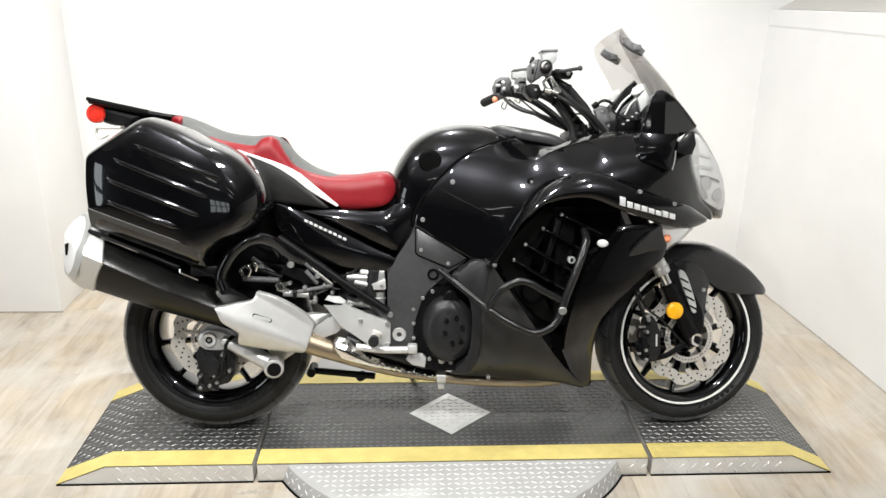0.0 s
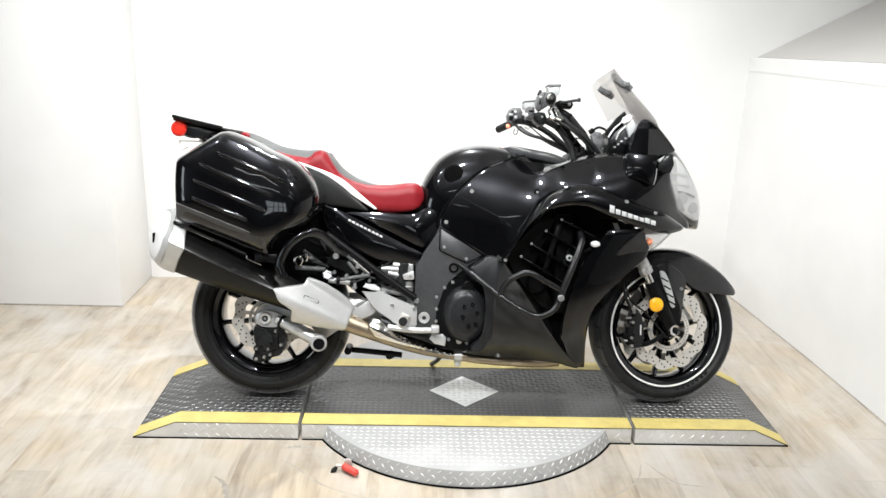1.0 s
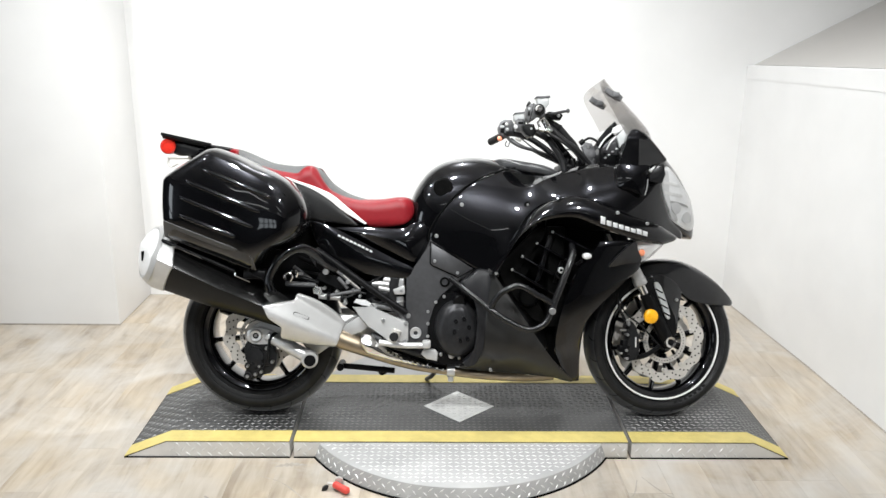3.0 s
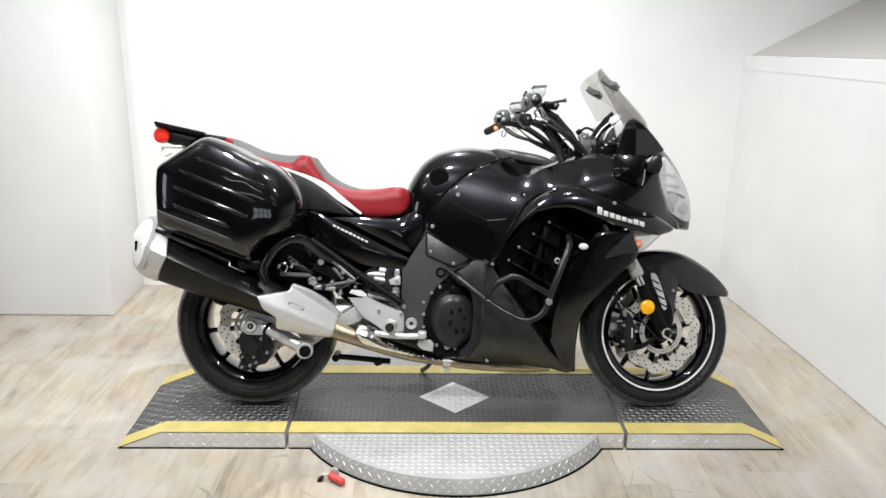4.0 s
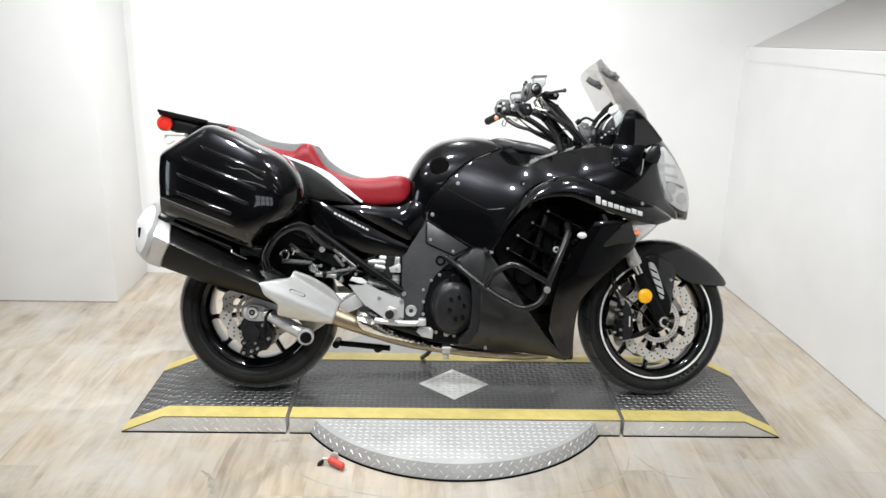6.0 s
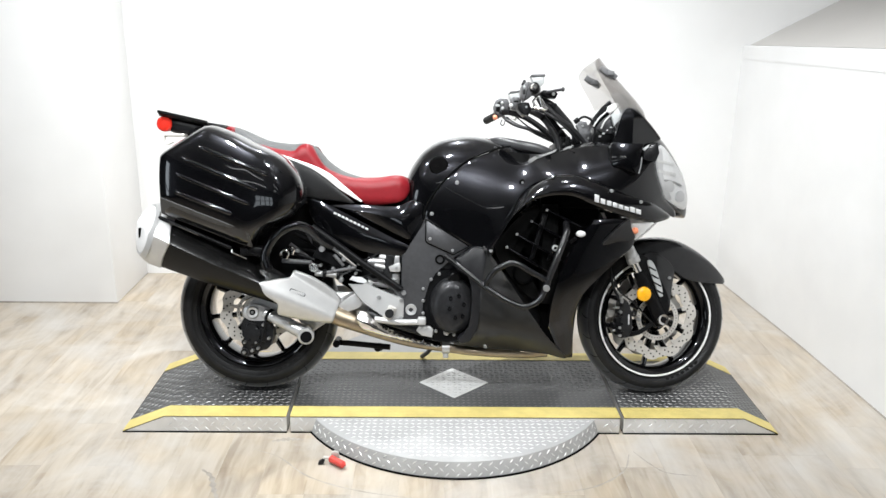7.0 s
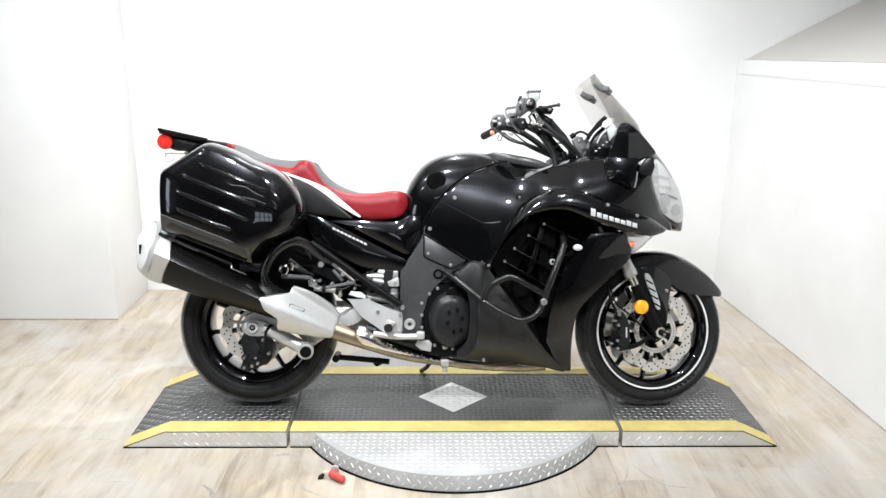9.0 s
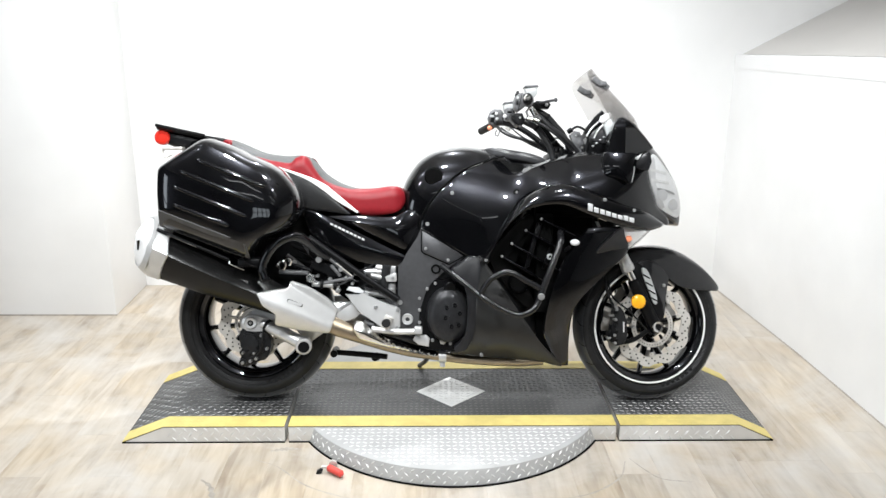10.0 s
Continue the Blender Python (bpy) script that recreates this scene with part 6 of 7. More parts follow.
clutch = part("clutch_cover", lathe([(0.001, -0.214), (0.06, -0.213), (0.083, -0.206), (0.094, -0.19), (0.098, -0.165), (0.106, -0.16), (0.106, -0.12), (0.001, -0.12)], 64), COVER, bike, "satin black clutch cover")
clutch.matrix_local = Matrix.Translation((-0.018, 0, 0.348)) @ Matrix.Diagonal((0.86, 1, 1.07, 1))
for i, (dx, dz) in enumerate(((-0.01, 0.03), (0.024, 0.038), (0.045, 0.01), (-0.015, -0.005), (0.01, -0.035), (0.04, -0.03))):
    part("cover_boss", lathe([(0.003, -0.219), (0.008, -0.219), (0.0085, -0.212), (0.003, -0.212)], 16), SATIN, clutch).matrix_local = Matrix.Translation((dx, 0.0, dz))
part("cover_inlet", merge(rod((0.005, -0.2, 0.09), (0.005, -0.15, 0.1), 0.026, k=18)), SATIN, clutch)
part("crank_case", slab([(-0.14, 0.44), (-0.1, 0.47), (-0.03, 0.475), (0.05, 0.45), (0.08, 0.36), (0.06, 0.25), (0.0, 0.215), (-0.1, 0.225), (-0.14, 0.3)], -0.165, -0.1, 0.008, smooth=60), SATIN, bike, "black crankcase")
for bx, bz in ((-0.126, 0.364), (-0.126, 0.408), (-0.098, 0.443), (-0.068, 0.463), (-0.078, 0.252), (-0.012, 0.24), (-0.126, 0.318)):
    part("bolt", rod((bx, -0.176, bz), (bx, -0.155, bz), 0.006, k=10), BOLT, bike)
part("level_plug", rod((-0.04, -0.178, 0.248), (-0.04, -0.15, 0.248), 0.012, k=6), STEEL, bike)

guard = part("engine_guard", merge(
    tube([(-0.045, -0.19, 0.53), (0.02, -0.26, 0.486), (0.087, -0.32, 0.439), (0.15, -0.34, 0.4), (0.216, -0.345, 0.373), (0.26, -0.345, 0.384), (0.285, -0.34, 0.409), (0.299, -0.335, 0.45)], 0.0105, 60, 14),
    tube([(0.087, -0.32, 0.437), (0.105, -0.33, 0.475), (0.13, -0.335, 0.502), (0.185, -0.34, 0.522), (0.25, -0.34, 0.49), (0.304, -0.335, 0.46)], 0.0105, 50, 14),
    tube([(0.297, -0.335, 0.43), (0.306, -0.335, 0.465), (0.34, -0.325, 0.55), (0.372, -0.295, 0.63), (0.376, -0.25, 0.655)], 0.012, 40, 14)), BAR, bike, "charcoal tubular engine guard")
part("guard_bolt", rod((0.298, -0.352, 0.437), (0.298, -0.33, 0.437), 0.0115, k=16), BOLT, guard, "silver guard bolt")
part("guard_bolt", rod((0.112, -0.262, 0.557), (0.112, -0.22, 0.557), 0.006, k=14), BOLT, guard)
part("guard_knob", lathe([(0.001, -0.012), (0.008, -0.011), (0.0125, -0.006), (0.0125, 0.004), (0.008, 0.01), (0.001, 0.011)], 24), PALE, guard, "white oval cap").matrix_local = pose(0.426, -0.272, 0.621, 0, 0, 0) @ Matrix.Diagonal((1.3, 1, 0.9, 1))
part("knob_stalk", rod((0.41, -0.27, 0.605), (0.395, -0.25, 0.59), 0.006), SATIN, guard)

# matt white in place of a chrome bowl mirroring the bright wall
BRIGHT = material("white_reflector_bowl", (0.88, 0.88, 0.885), 0.35, metal=0.0, spread=0.06, scale=40)

# nose, lamps, screen
NOSE = [(0.553, 0.83, 1.0, 0.15), (0.56, 0.80, 1.04, 0.195), (0.6, 0.77, 1.062, 0.215), (0.64, 0.74, 1.055, 0.212), (0.69, 0.71, 1.025, 0.192), (0.735, 0.69, 0.985, 0.168), (0.77, 0.68, 0.95, 0.146), (0.8, 0.674, 0.912, 0.124), (0.83, 0.67, 0.866, 0.1), (0.852, 0.668, 0.822, 0.076), (0.868, 0.667, 0.775, 0.05), (0.874, 0.668, 0.735, 0.022)]
nose = part("nose_cowl", hull(NOSE, 48, 3.2, 60), GLOSS, bike, "glossy black nose cowl")
NOSE_AT = np.array(catmull(NOSE, 200, closed=False))


def nose_y(x, z):
    lo, hi, w = (float(np.interp(x, NOSE_AT[:, 0], NOSE_AT[:, k])) for k in (1, 2, 3))
    q = min(1.0, abs(2 * (z - (lo + hi) / 2) / (hi - lo)))
    return -w * (1 - q ** 3.2) ** (1 / 3.2)


lamp_pts = [(0.716, 0.928), (0.733, 0.94), (0.765, 0.915), (0.795, 0.88), (0.826, 0.848), (0.848, 0.81), (0.862, 0.765), (0.868, 0.74), (0.862, 0.708), (0.84, 0.703), (0.8, 0.719), (0.754, 0.747), (0.738, 0.782), (0.718, 0.83), (0.707, 0.88)]
part("headlight_bowl", both(patch(lamp_pts, nose_y, 0.003)), BRIGHT, nose, "headlight bowl painted white for its reflection")
for a, b, c, d, h in ((0.712, 0.882, 0.79, 0.868, 0.0045), (0.717, 0.845, 0.8, 0.832, 0.0045)):
    for q in range(5):
        x0, x1 = a + (c - a) * (q + 0.08) / 5, a + (c - a) * (q + 0.92) / 5
        z0, z1 = b + (d - b) * q / 5, b + (d - b) * (q + 1) / 5
        part("headlight_bar", both(patch([(x0, z0 - h), (x0, z0 + h), (x1, z1 + h), (x1, z1 - h)], nose_y, 0.006, n=20, k=3)), WHITEV, nose)
part("reflector_fin", both(patch([(0.745, 0.815), (0.79, 0.808), (0.83, 0.795), (0.832, 0.789), (0.79, 0.8), (0.745, 0.808)], nose_y, 0.0065, n=30, k=3)), BOLT, nose)
part("lamp_side", both(patch([(0.712, 0.915), (0.73, 0.93), (0.737, 0.9), (0.735, 0.865), (0.742, 0.825), (0.76, 0.78), (0.785, 0.742), (0.775, 0.737), (0.756, 0.75), (0.74, 0.783), (0.721, 0.83), (0.71, 0.88)], nose_y, 0.0045, n=50, k=5)), PALE, nose, "pale lamp side")
part("lamp_dish", both(patch([(0.8, 0.745), (0.805, 0.765), (0.825, 0.775), (0.845, 0.76), (0.845, 0.738), (0.82, 0.732)], nose_y, 0.0075, n=30, k=5)), PALE, nose)
part("projector", both(patch([(0.75, 0.785), (0.752, 0.805), (0.775, 0.81), (0.793, 0.795), (0.788, 0.772), (0.768, 0.768)], nose_y, 0.007, n=30, k=5)), PALE, nose, "pale inner lamp")
part("headlight", both(patch(lamp_pts, nose_y, 0.011, 0.004)), LENS, nose, "clear headlight lens")
sig = part("turn_signal", both(slab([(0.583, 0.684), (0.64, 0.677), (0.7, 0.662), (0.66, 0.625), (0.622, 0.592)], -0.262, -0.225, 0.006)), LENS, bike, "clear turn signal lens")
part("signal_bowl", both(slab([(0.586, 0.68), (0.64, 0.673), (0.692, 0.66), (0.655, 0.627), (0.622, 0.598)], -0.25, -0.225, 0.004)), WHITEV, sig)
part("bulb", both(rod((0.61, -0.262, 0.634), (0.632, -0.255, 0.632), 0.012, k=14, bevel=0.6)), ORANGE, sig, "orange bulb")
loops = []
rim = catmull([(0.512, 0.1, 1.258), (0.496, 0.14, 1.243), (0.488, 0.163, 1.22), (0.503, 0.17, 1.184), (0.534, 0.172, 1.133), (0.564, 0.175, 1.078), (0.592, 0.18, 1.03)], 24, closed=False)
crest = catmull([(0.52, 0, 1.264), (0.556, 0, 1.226), (0.596, 0, 1.185), (0.636, 0, 1.144), (0.672, 0, 1.106), (0.7, 0, 1.07), (0.71, 0, 1.04)], 24, closed=False)
for e, c in zip(rim, crest):
    row = []
    for u in np.linspace(-1, 1, 25):
        f = (1 - abs(u) ** 2.2) ** 0.9
        row.append(np.array([e[0] + (c[0] - e[0]) * f, u * e[1], e[2] + (c[2] - e[2]) * f]))
    loops.append(row + [p - np.array([0.003, 0, 0.002]) for p in row[::-1]])
part("windscreen", rings(loops), SMOKE, bike, "smoked clear windscreen")
for y in (-0.14, 0.135):
    clip = part("screen_clip", slab([(0.502, 1.205), (0.512, 1.222), (0.53, 1.205), (0.55, 1.203), (0.57, 1.185), (0.56, 1.17), (0.535, 1.183), (0.52, 1.19)], y - 0.012, y + 0.012, 0.003), SWITCH, bike, "dark grey screen clip")
    part("clip_pad", box(0.53, 0.555, y - 0.02, y - 0.01, 1.185, 1.202, 0.003), SWITCH, clip)
part("dash", merge(hull([(0.487, 0.93, 0.975, 0.1), (0.52, 0.93, 1.01, 0.118), (0.56, 0.93, 1.045, 0.125), (0.6, 0.93, 1.075, 0.1)], 32, 4), rod((0.515, -0.06, 1.0), (0.556, -0.06, 1.055), 0.034, k=20)), SATIN, bike, "black instrument pod")
part("dash_trim", both(shell([(0.5, -0.132, 1.0), (0.573, -0.138, 1.068), (0.592, -0.14, 1.07), (0.575, -0.14, 1.02), (0.565, -0.14, 0.985), (0.545, -0.135, 0.98)], 0.008, depth=0.01)), FRAME, bike)
part("dash_face", both(slab([(0.531, 1.057), (0.537, 1.076), (0.568, 1.09), (0.578, 1.08), (0.558, 1.061), (0.541, 1.054)], -0.155, -0.14, 0.003)), WHITEV, bike, "white screen bracket")
part("dash_bracket", both(slab([(0.546, 1.043), (0.576, 1.076), (0.592, 1.054), (0.572, 0.979), (0.561, 0.989)], -0.168, -0.15, 0.004)), POT, bike, "grey screen bracket")
for (x0, z0), (x1, z1) in (((0.486, 1.003), (0.529, 1.055)), ((0.514, 0.996), (0.547, 1.045))):
    part("dash_strip", both(tube([(x0, -0.148, z0), ((x0 + x1) / 2 - 0.003, -0.15, (z0 + z1) / 2 + 0.003), (x1, -0.15, z1)], 0.003, 12, 8)), SILVER, bike)
part("dash_cable", tube([(0.424, -0.12, 1.016), (0.435, -0.12, 1.028), (0.458, -0.12, 1.04), (0.487, -0.12, 1.025), (0.497, -0.12, 0.992), (0.492, -0.11, 0.95)], 0.0045, 30, 8), RUBBERC, bike)
part("dash_post", slab([(0.437, 1.012), (0.455, 1.029), (0.477, 1.024), (0.5, 0.968), (0.508, 0.94), (0.472, 0.94), (0.455, 0.97)], -0.07, -0.05, 0.004), SWITCH, bike, "grey instrument bracket")
for bx, bz in ((0.462, 1.01), (0.485, 0.965)):
    part("bolt", rod((bx, -0.074, bz), (bx, -0.06, bz), 0.005, k=10), BOLT, bike)
part("pod_side", slab([(0.487, 1.034), (0.52, 1.076), (0.546, 1.1), (0.556, 1.09), (0.53, 1.055), (0.512, 1.02), (0.503, 0.992)], -0.13, -0.112, 0.004), SATIN, bike, "black instrument pod rim")
for i in range(5):
    x, z = 0.508 + 0.013 * i, 0.965 + 0.011 * i
    part("pod_clip", box(x, x + 0.008, -0.146, -0.134, z, z + 0.006, 0.002), POT if i % 2 else BOLT, bike)
part("cable_cap", rod((0.422, -0.12, 1.019), (0.437, -0.121, 1.031), 0.0095, k=12), SATIN, bike)
def visor_y(x, z):
    """Flat beside the screen, then folded back towards the headlight."""
    return -0.243 + 0.5 * max(0.0, x - 0.607) + 0.6 * max(0.0, 0.575 - x) ** 1.5 + 2.0 * max(0.0, z - 1.03) ** 1.5


visor = part("visor", both(skin([(0.539, 0.927), (0.548, 0.965), (0.559, 1.011), (0.568, 1.043), (0.58, 1.059), (0.597, 1.063), (0.613, 1.057), (0.64, 1.039), (0.682, 1.0), (0.721, 0.961), (0.717, 0.955), (0.693, 0.945), (0.663, 0.936), (0.638, 0.931), (0.6, 0.928), (0.57, 0.927)], visor_y, n=120, step=0.009, lip=0.003, thick=0.03, lines=[[(0.607, z) for z in (0.935, 0.95, 0.97, 0.99, 1.01, 1.03, 1.05)]])), GLOSS, bike, "glossy black visor beside the screen", sharp=14)
# rib in lighter grey puts in the highlight along the top edge
part("visor_highlight", both(tube([(x, visor_y(x, z) - 0.001, z) for x, z in ((0.57, 1.046), (0.58, 1.059), (0.597, 1.063), (0.613, 1.057), (0.64, 1.039), (0.682, 1.0), (0.719, 0.961))], 0.0026, 30, 8)), PAD, visor)
mirror = part("mirror", both(shell([(0.53, -0.256, 0.938), (0.56, -0.26, 0.94), (0.6, -0.262, 0.938), (0.642, -0.258, 0.936), (0.634, -0.262, 0.905), (0.626, -0.266, 0.86), (0.622, -0.266, 0.832), (0.612, -0.266, 0.833), (0.575, -0.264, 0.848), (0.536, -0.262, 0.862), (0.529, -0.26, 0.9)], 0.004, centre=(0.58, -0.262, 0.893), depth=0.05, n=90)), GLOSS, bike, "glossy black mirror housing")
# pale tube laid along the housing's edge as its highlight
part("mirror_highlight", both(tube([(0.634, -0.268, 0.89), (0.631, -0.27, 0.86), (0.625, -0.27, 0.834)], 0.002, 12, 8)), BOLT, mirror)
part("mirror_base", both(slab([(0.649, 0.885), (0.65, 0.913), (0.676, 0.936), (0.7, 0.944), (0.707, 0.908), (0.696, 0.878), (0.674, 0.877)], -0.232, -0.19, 0.004)), BAR, mirror, "dark mirror base")
# pale plate added for the bright white that shows through this gap
part("mirror_gap_plate", both(slab([(0.645, 0.921), (0.671, 0.938), (0.654, 0.914)], -0.236, -0.225, 0.002)), PALE, mirror)
# handlebar
bars = part("handlebar", merge(tube([(0.256, -0.24, 1.131), (0.274, -0.13, 1.128), (0.312, -0.08, 1.08), (0.36, -0.065, 1.01), (0.425, -0.06, 0.94)], 0.0115, 40, 14), tube([(0.135, 0.33, 1.056), (0.19, 0.2, 1.078), (0.26, 0.1, 1.055), (0.34, 0.075, 1.0), (0.41, 0.07, 0.93)], 0.0115, 40, 14), box(0.37, 0.45, -0.1, 0.1, 0.92, 0.95, 0.01)), SATIN, bike, "black raised handlebar")
part("grip", rod((0.256, -0.247, 1.131), (0.269, -0.15, 1.129), 0.0168, k=24), RUBBERC, bars, "black rubber grip")
part("grip", rod((0.13, 0.325, 1.053), (0.168, 0.235, 1.07), 0.0155, k=20), RUBBERC, bars)
for k in range(6):
    part("grip_rib", lathe([(0.0165, -0.002), (0.0178, -0.002), (0.0178, 0.002), (0.0165, 0.002)], 24), RUBBERC, bars).matrix_local = pose(0.2573 + 0.0015 * k, -0.237 + 0.011 * k, 1.1308, 0, 0, 7)
part("grip_flange", lathe([(0.012, -0.004), (0.0225, -0.004), (0.0245, 0.0), (0.0225, 0.005), (0.012, 0.005)], 32), SWITCH, bars).matrix_local = pose(0.264, -0.176, 1.13, 0, 0, 7)
part("bar_end", lathe([(0.0045, -0.008), (0.0085, -0.008), (0.0115, 0.0), (0.012, 0.012), (0.0045, 0.012)], 28), CHROME, bars, "silver bar end weight").matrix_local = pose(0.255, -0.252, 1.131, 0, 0, 8)
part("bar_end_screw", lathe([(0.001, -0.003), (0.0035, -0.003), (0.0035, 0.006), (0.001, 0.006)], 16), BOLT, bars).matrix_local = pose(0.255, -0.252, 1.131, 0, 0, 8)
house = part("switch_box", slab([(0.22, 1.143), (0.236, 1.156), (0.254, 1.154), (0.264, 1.135), (0.266, 1.115), (0.248, 1.1), (0.23, 1.089), (0.219, 1.1), (0.217, 1.12)], -0.182, -0.115, 0.007, seg=3), SWITCH, bars, "black switch housing")
part("housing_seam", slab([(0.2285, 1.088), (0.2305, 1.088), (0.246, 1.1575), (0.244, 1.1575)], -0.1828, -0.17, 0), DARK, house)
part("switch_rocker", box(0.223, 0.231, -0.188, -0.178, 1.112, 1.128, 0.002), RUBBERC, house)
part("switch_rocker", box(0.224, 0.232, -0.187, -0.178, 1.133, 1.142, 0.002), POT, house, "pale rocker switch")
part("cable_boot", rod((0.226, -0.17, 1.146), (0.232, -0.15, 1.162), 0.008, 0.006, k=14), RUBBERC, house)
throttle = part("throttle_box", slab([(0.205, 1.08), (0.226, 1.086), (0.248, 1.084), (0.258, 1.058), (0.246, 1.038), (0.236, 1.045), (0.222, 1.044), (0.207, 1.06)], -0.172, -0.1, 0.005), SATIN, bars, "black throttle housing")
part("housing_screw", rod((0.238, -0.176, 1.068), (0.238, -0.165, 1.068), 0.004, k=10), BOLT, throttle)
mid = part("control_block", slab([(0.192, 1.106), (0.2, 1.112), (0.222, 1.11), (0.225, 1.07), (0.215, 1.064), (0.192, 1.068)], -0.09, -0.03, 0.005), SWITCH, bars, "dark grey control block")
part("switch_button", rod((0.191, -0.1, 1.08), (0.191, -0.085, 1.08), 0.0075, k=16, bevel=0.4), BADGE, mid, "white button")
part("control_slot", box(0.2, 0.218, -0.092, -0.088, 1.092, 1.098, 0.001), DARK, mid)
pot = part("clutch_pot", slab([(0.202, 1.138), (0.208, 1.146), (0.249, 1.15), (0.247, 1.122), (0.206, 1.12)], 0.09, 0.15, 0.005), POT, bars, "grey clutch fluid reservoir")
part("pot_lid", slab([(0.202, 1.144), (0.206, 1.151), (0.25, 1.156), (0.252, 1.15)], 0.085, 0.155, 0.002), SWITCH, pot)
left = part("switch_box", slab([(0.15, 1.1), (0.16, 1.126), (0.175, 1.135), (0.205, 1.134), (0.215, 1.116), (0.21, 1.074), (0.182, 1.06), (0.155, 1.076)], 0.195, 0.255, 0.008, seg=3), SWITCH, bars)
part("switch_button", rod((0.184, 0.186, 1.115), (0.184, 0.2, 1.115), 0.006, k=14, bevel=0.4), BADGE, left)
part("switch_button", rod((0.187, 0.186, 1.094), (0.187, 0.2, 1.094), 0.007, k=14, bevel=0.4), BADGE, left)
part("switch_rocker", box(0.158, 0.175, 0.187, 0.2, 1.1, 1.11, 0.003), POT, left)
part("switch_rocker", box(0.172, 0.196, 0.187, 0.2, 1.072, 1.082, 0.003), RUBBERC, left)
part("box_step", slab([(0.158, 1.082), (0.164, 1.116), (0.178, 1.125), (0.176, 1.078)], 0.19, 0.2, 0.003), SATIN, left)
part("clutch_box", merge(box(0.205, 0.238, 0.14, 0.195, 1.066, 1.102, 0.006), box(0.218, 0.25, 0.1, 0.15, 1.078, 1.122, 0.005)), SATIN, bars)
part("clutch_pivot", rod((0.15, 0.215, 1.058), (0.168, 0.212, 1.06), 0.0105, k=16, bevel=0.5), ORANGE, bars, "small orange marker")
part("wire_loop", tube([(0.186, 0.2, 1.05), (0.18, 0.2, 1.032), (0.191, 0.2, 1.026), (0.198, 0.2, 1.045)], 0.0022, 14, 6), RUBBERC, bars)
part("cable_end", rod((0.226, -0.1, 1.05), (0.238, -0.1, 1.04), 0.006, k=12), STEEL, bars, "bare metal cable end")
part("cable_end", rod((0.218, 0.15, 1.056), (0.235, 0.14, 1.046), 0.006, k=12), STEEL, bars)
part("fluid_pot", slab([(0.262, 1.16), (0.258, 1.181), (0.305, 1.183), (0.305, 1.158), (0.292, 1.142), (0.268, 1.146)], -0.145, -0.095, 0.006), POT, bars, "pale brake fluid reservoir")
part("pot_lid", slab([(0.255, 1.18), (0.259, 1.187), (0.306, 1.189), (0.308, 1.182)], -0.15, -0.09, 0.002), SWITCH, bars)
lever_body = part("lever_body", slab([(0.288, 1.122), (0.3, 1.13), (0.342, 1.128), (0.352, 1.117), (0.344, 1.101), (0.318, 1.103), (0.303, 1.106)], -0.168, -0.115, 0.006), SATIN, bars, "black lever bracket")
part("lever_pivot", rod((0.335, -0.173, 1.115), (0.335, -0.16, 1.115), 0.006, k=12), BOLT, lever_body)
part("brake_lever", merge(tube([(0.3, -0.14, 1.122), (0.32, -0.18, 1.122), (0.342, -0.205, 1.125), (0.359, -0.222, 1.126)], 0.0052, 24, 10), rod((0.356, -0.219, 1.126), (0.363, -0.226, 1.127), 0.008, k=14, bevel=0.6)), FRAME, bars, "dark grey brake lever")
clamp = part("bar_clamp", merge(tube([(0.26, -0.165, 1.088), (0.271, -0.165, 1.1), (0.282, -0.165, 1.107), (0.293, -0.165, 1.096), (0.306, -0.165, 1.077)], 0.0042, 24, 10), tube([(0.262, -0.165, 1.088), (0.268, -0.165, 1.076), (0.274, -0.165, 1.066)], 0.004, 10, 10), tube([(0.284, -0.165, 1.104), (0.29, -0.165, 1.085), (0.296, -0.165, 1.07)], 0.004, 10, 10)), CHROME, bars, "silver bar clamp")
part("clamp_bolt", merge(rod((0.262, -0.17, 1.068), (0.288, -0.17, 1.062), 0.009, k=16, bevel=0.4), rod((0.29, -0.165, 1.064), (0.308, -0.165, 1.058), 0.0065, k=12)), CHROME, clamp)
part("hose_fitting", rod((0.3, -0.155, 1.074), (0.316, -0.15, 1.064), 0.0085, k=12), BOLT, bars, "silver hose fitting")
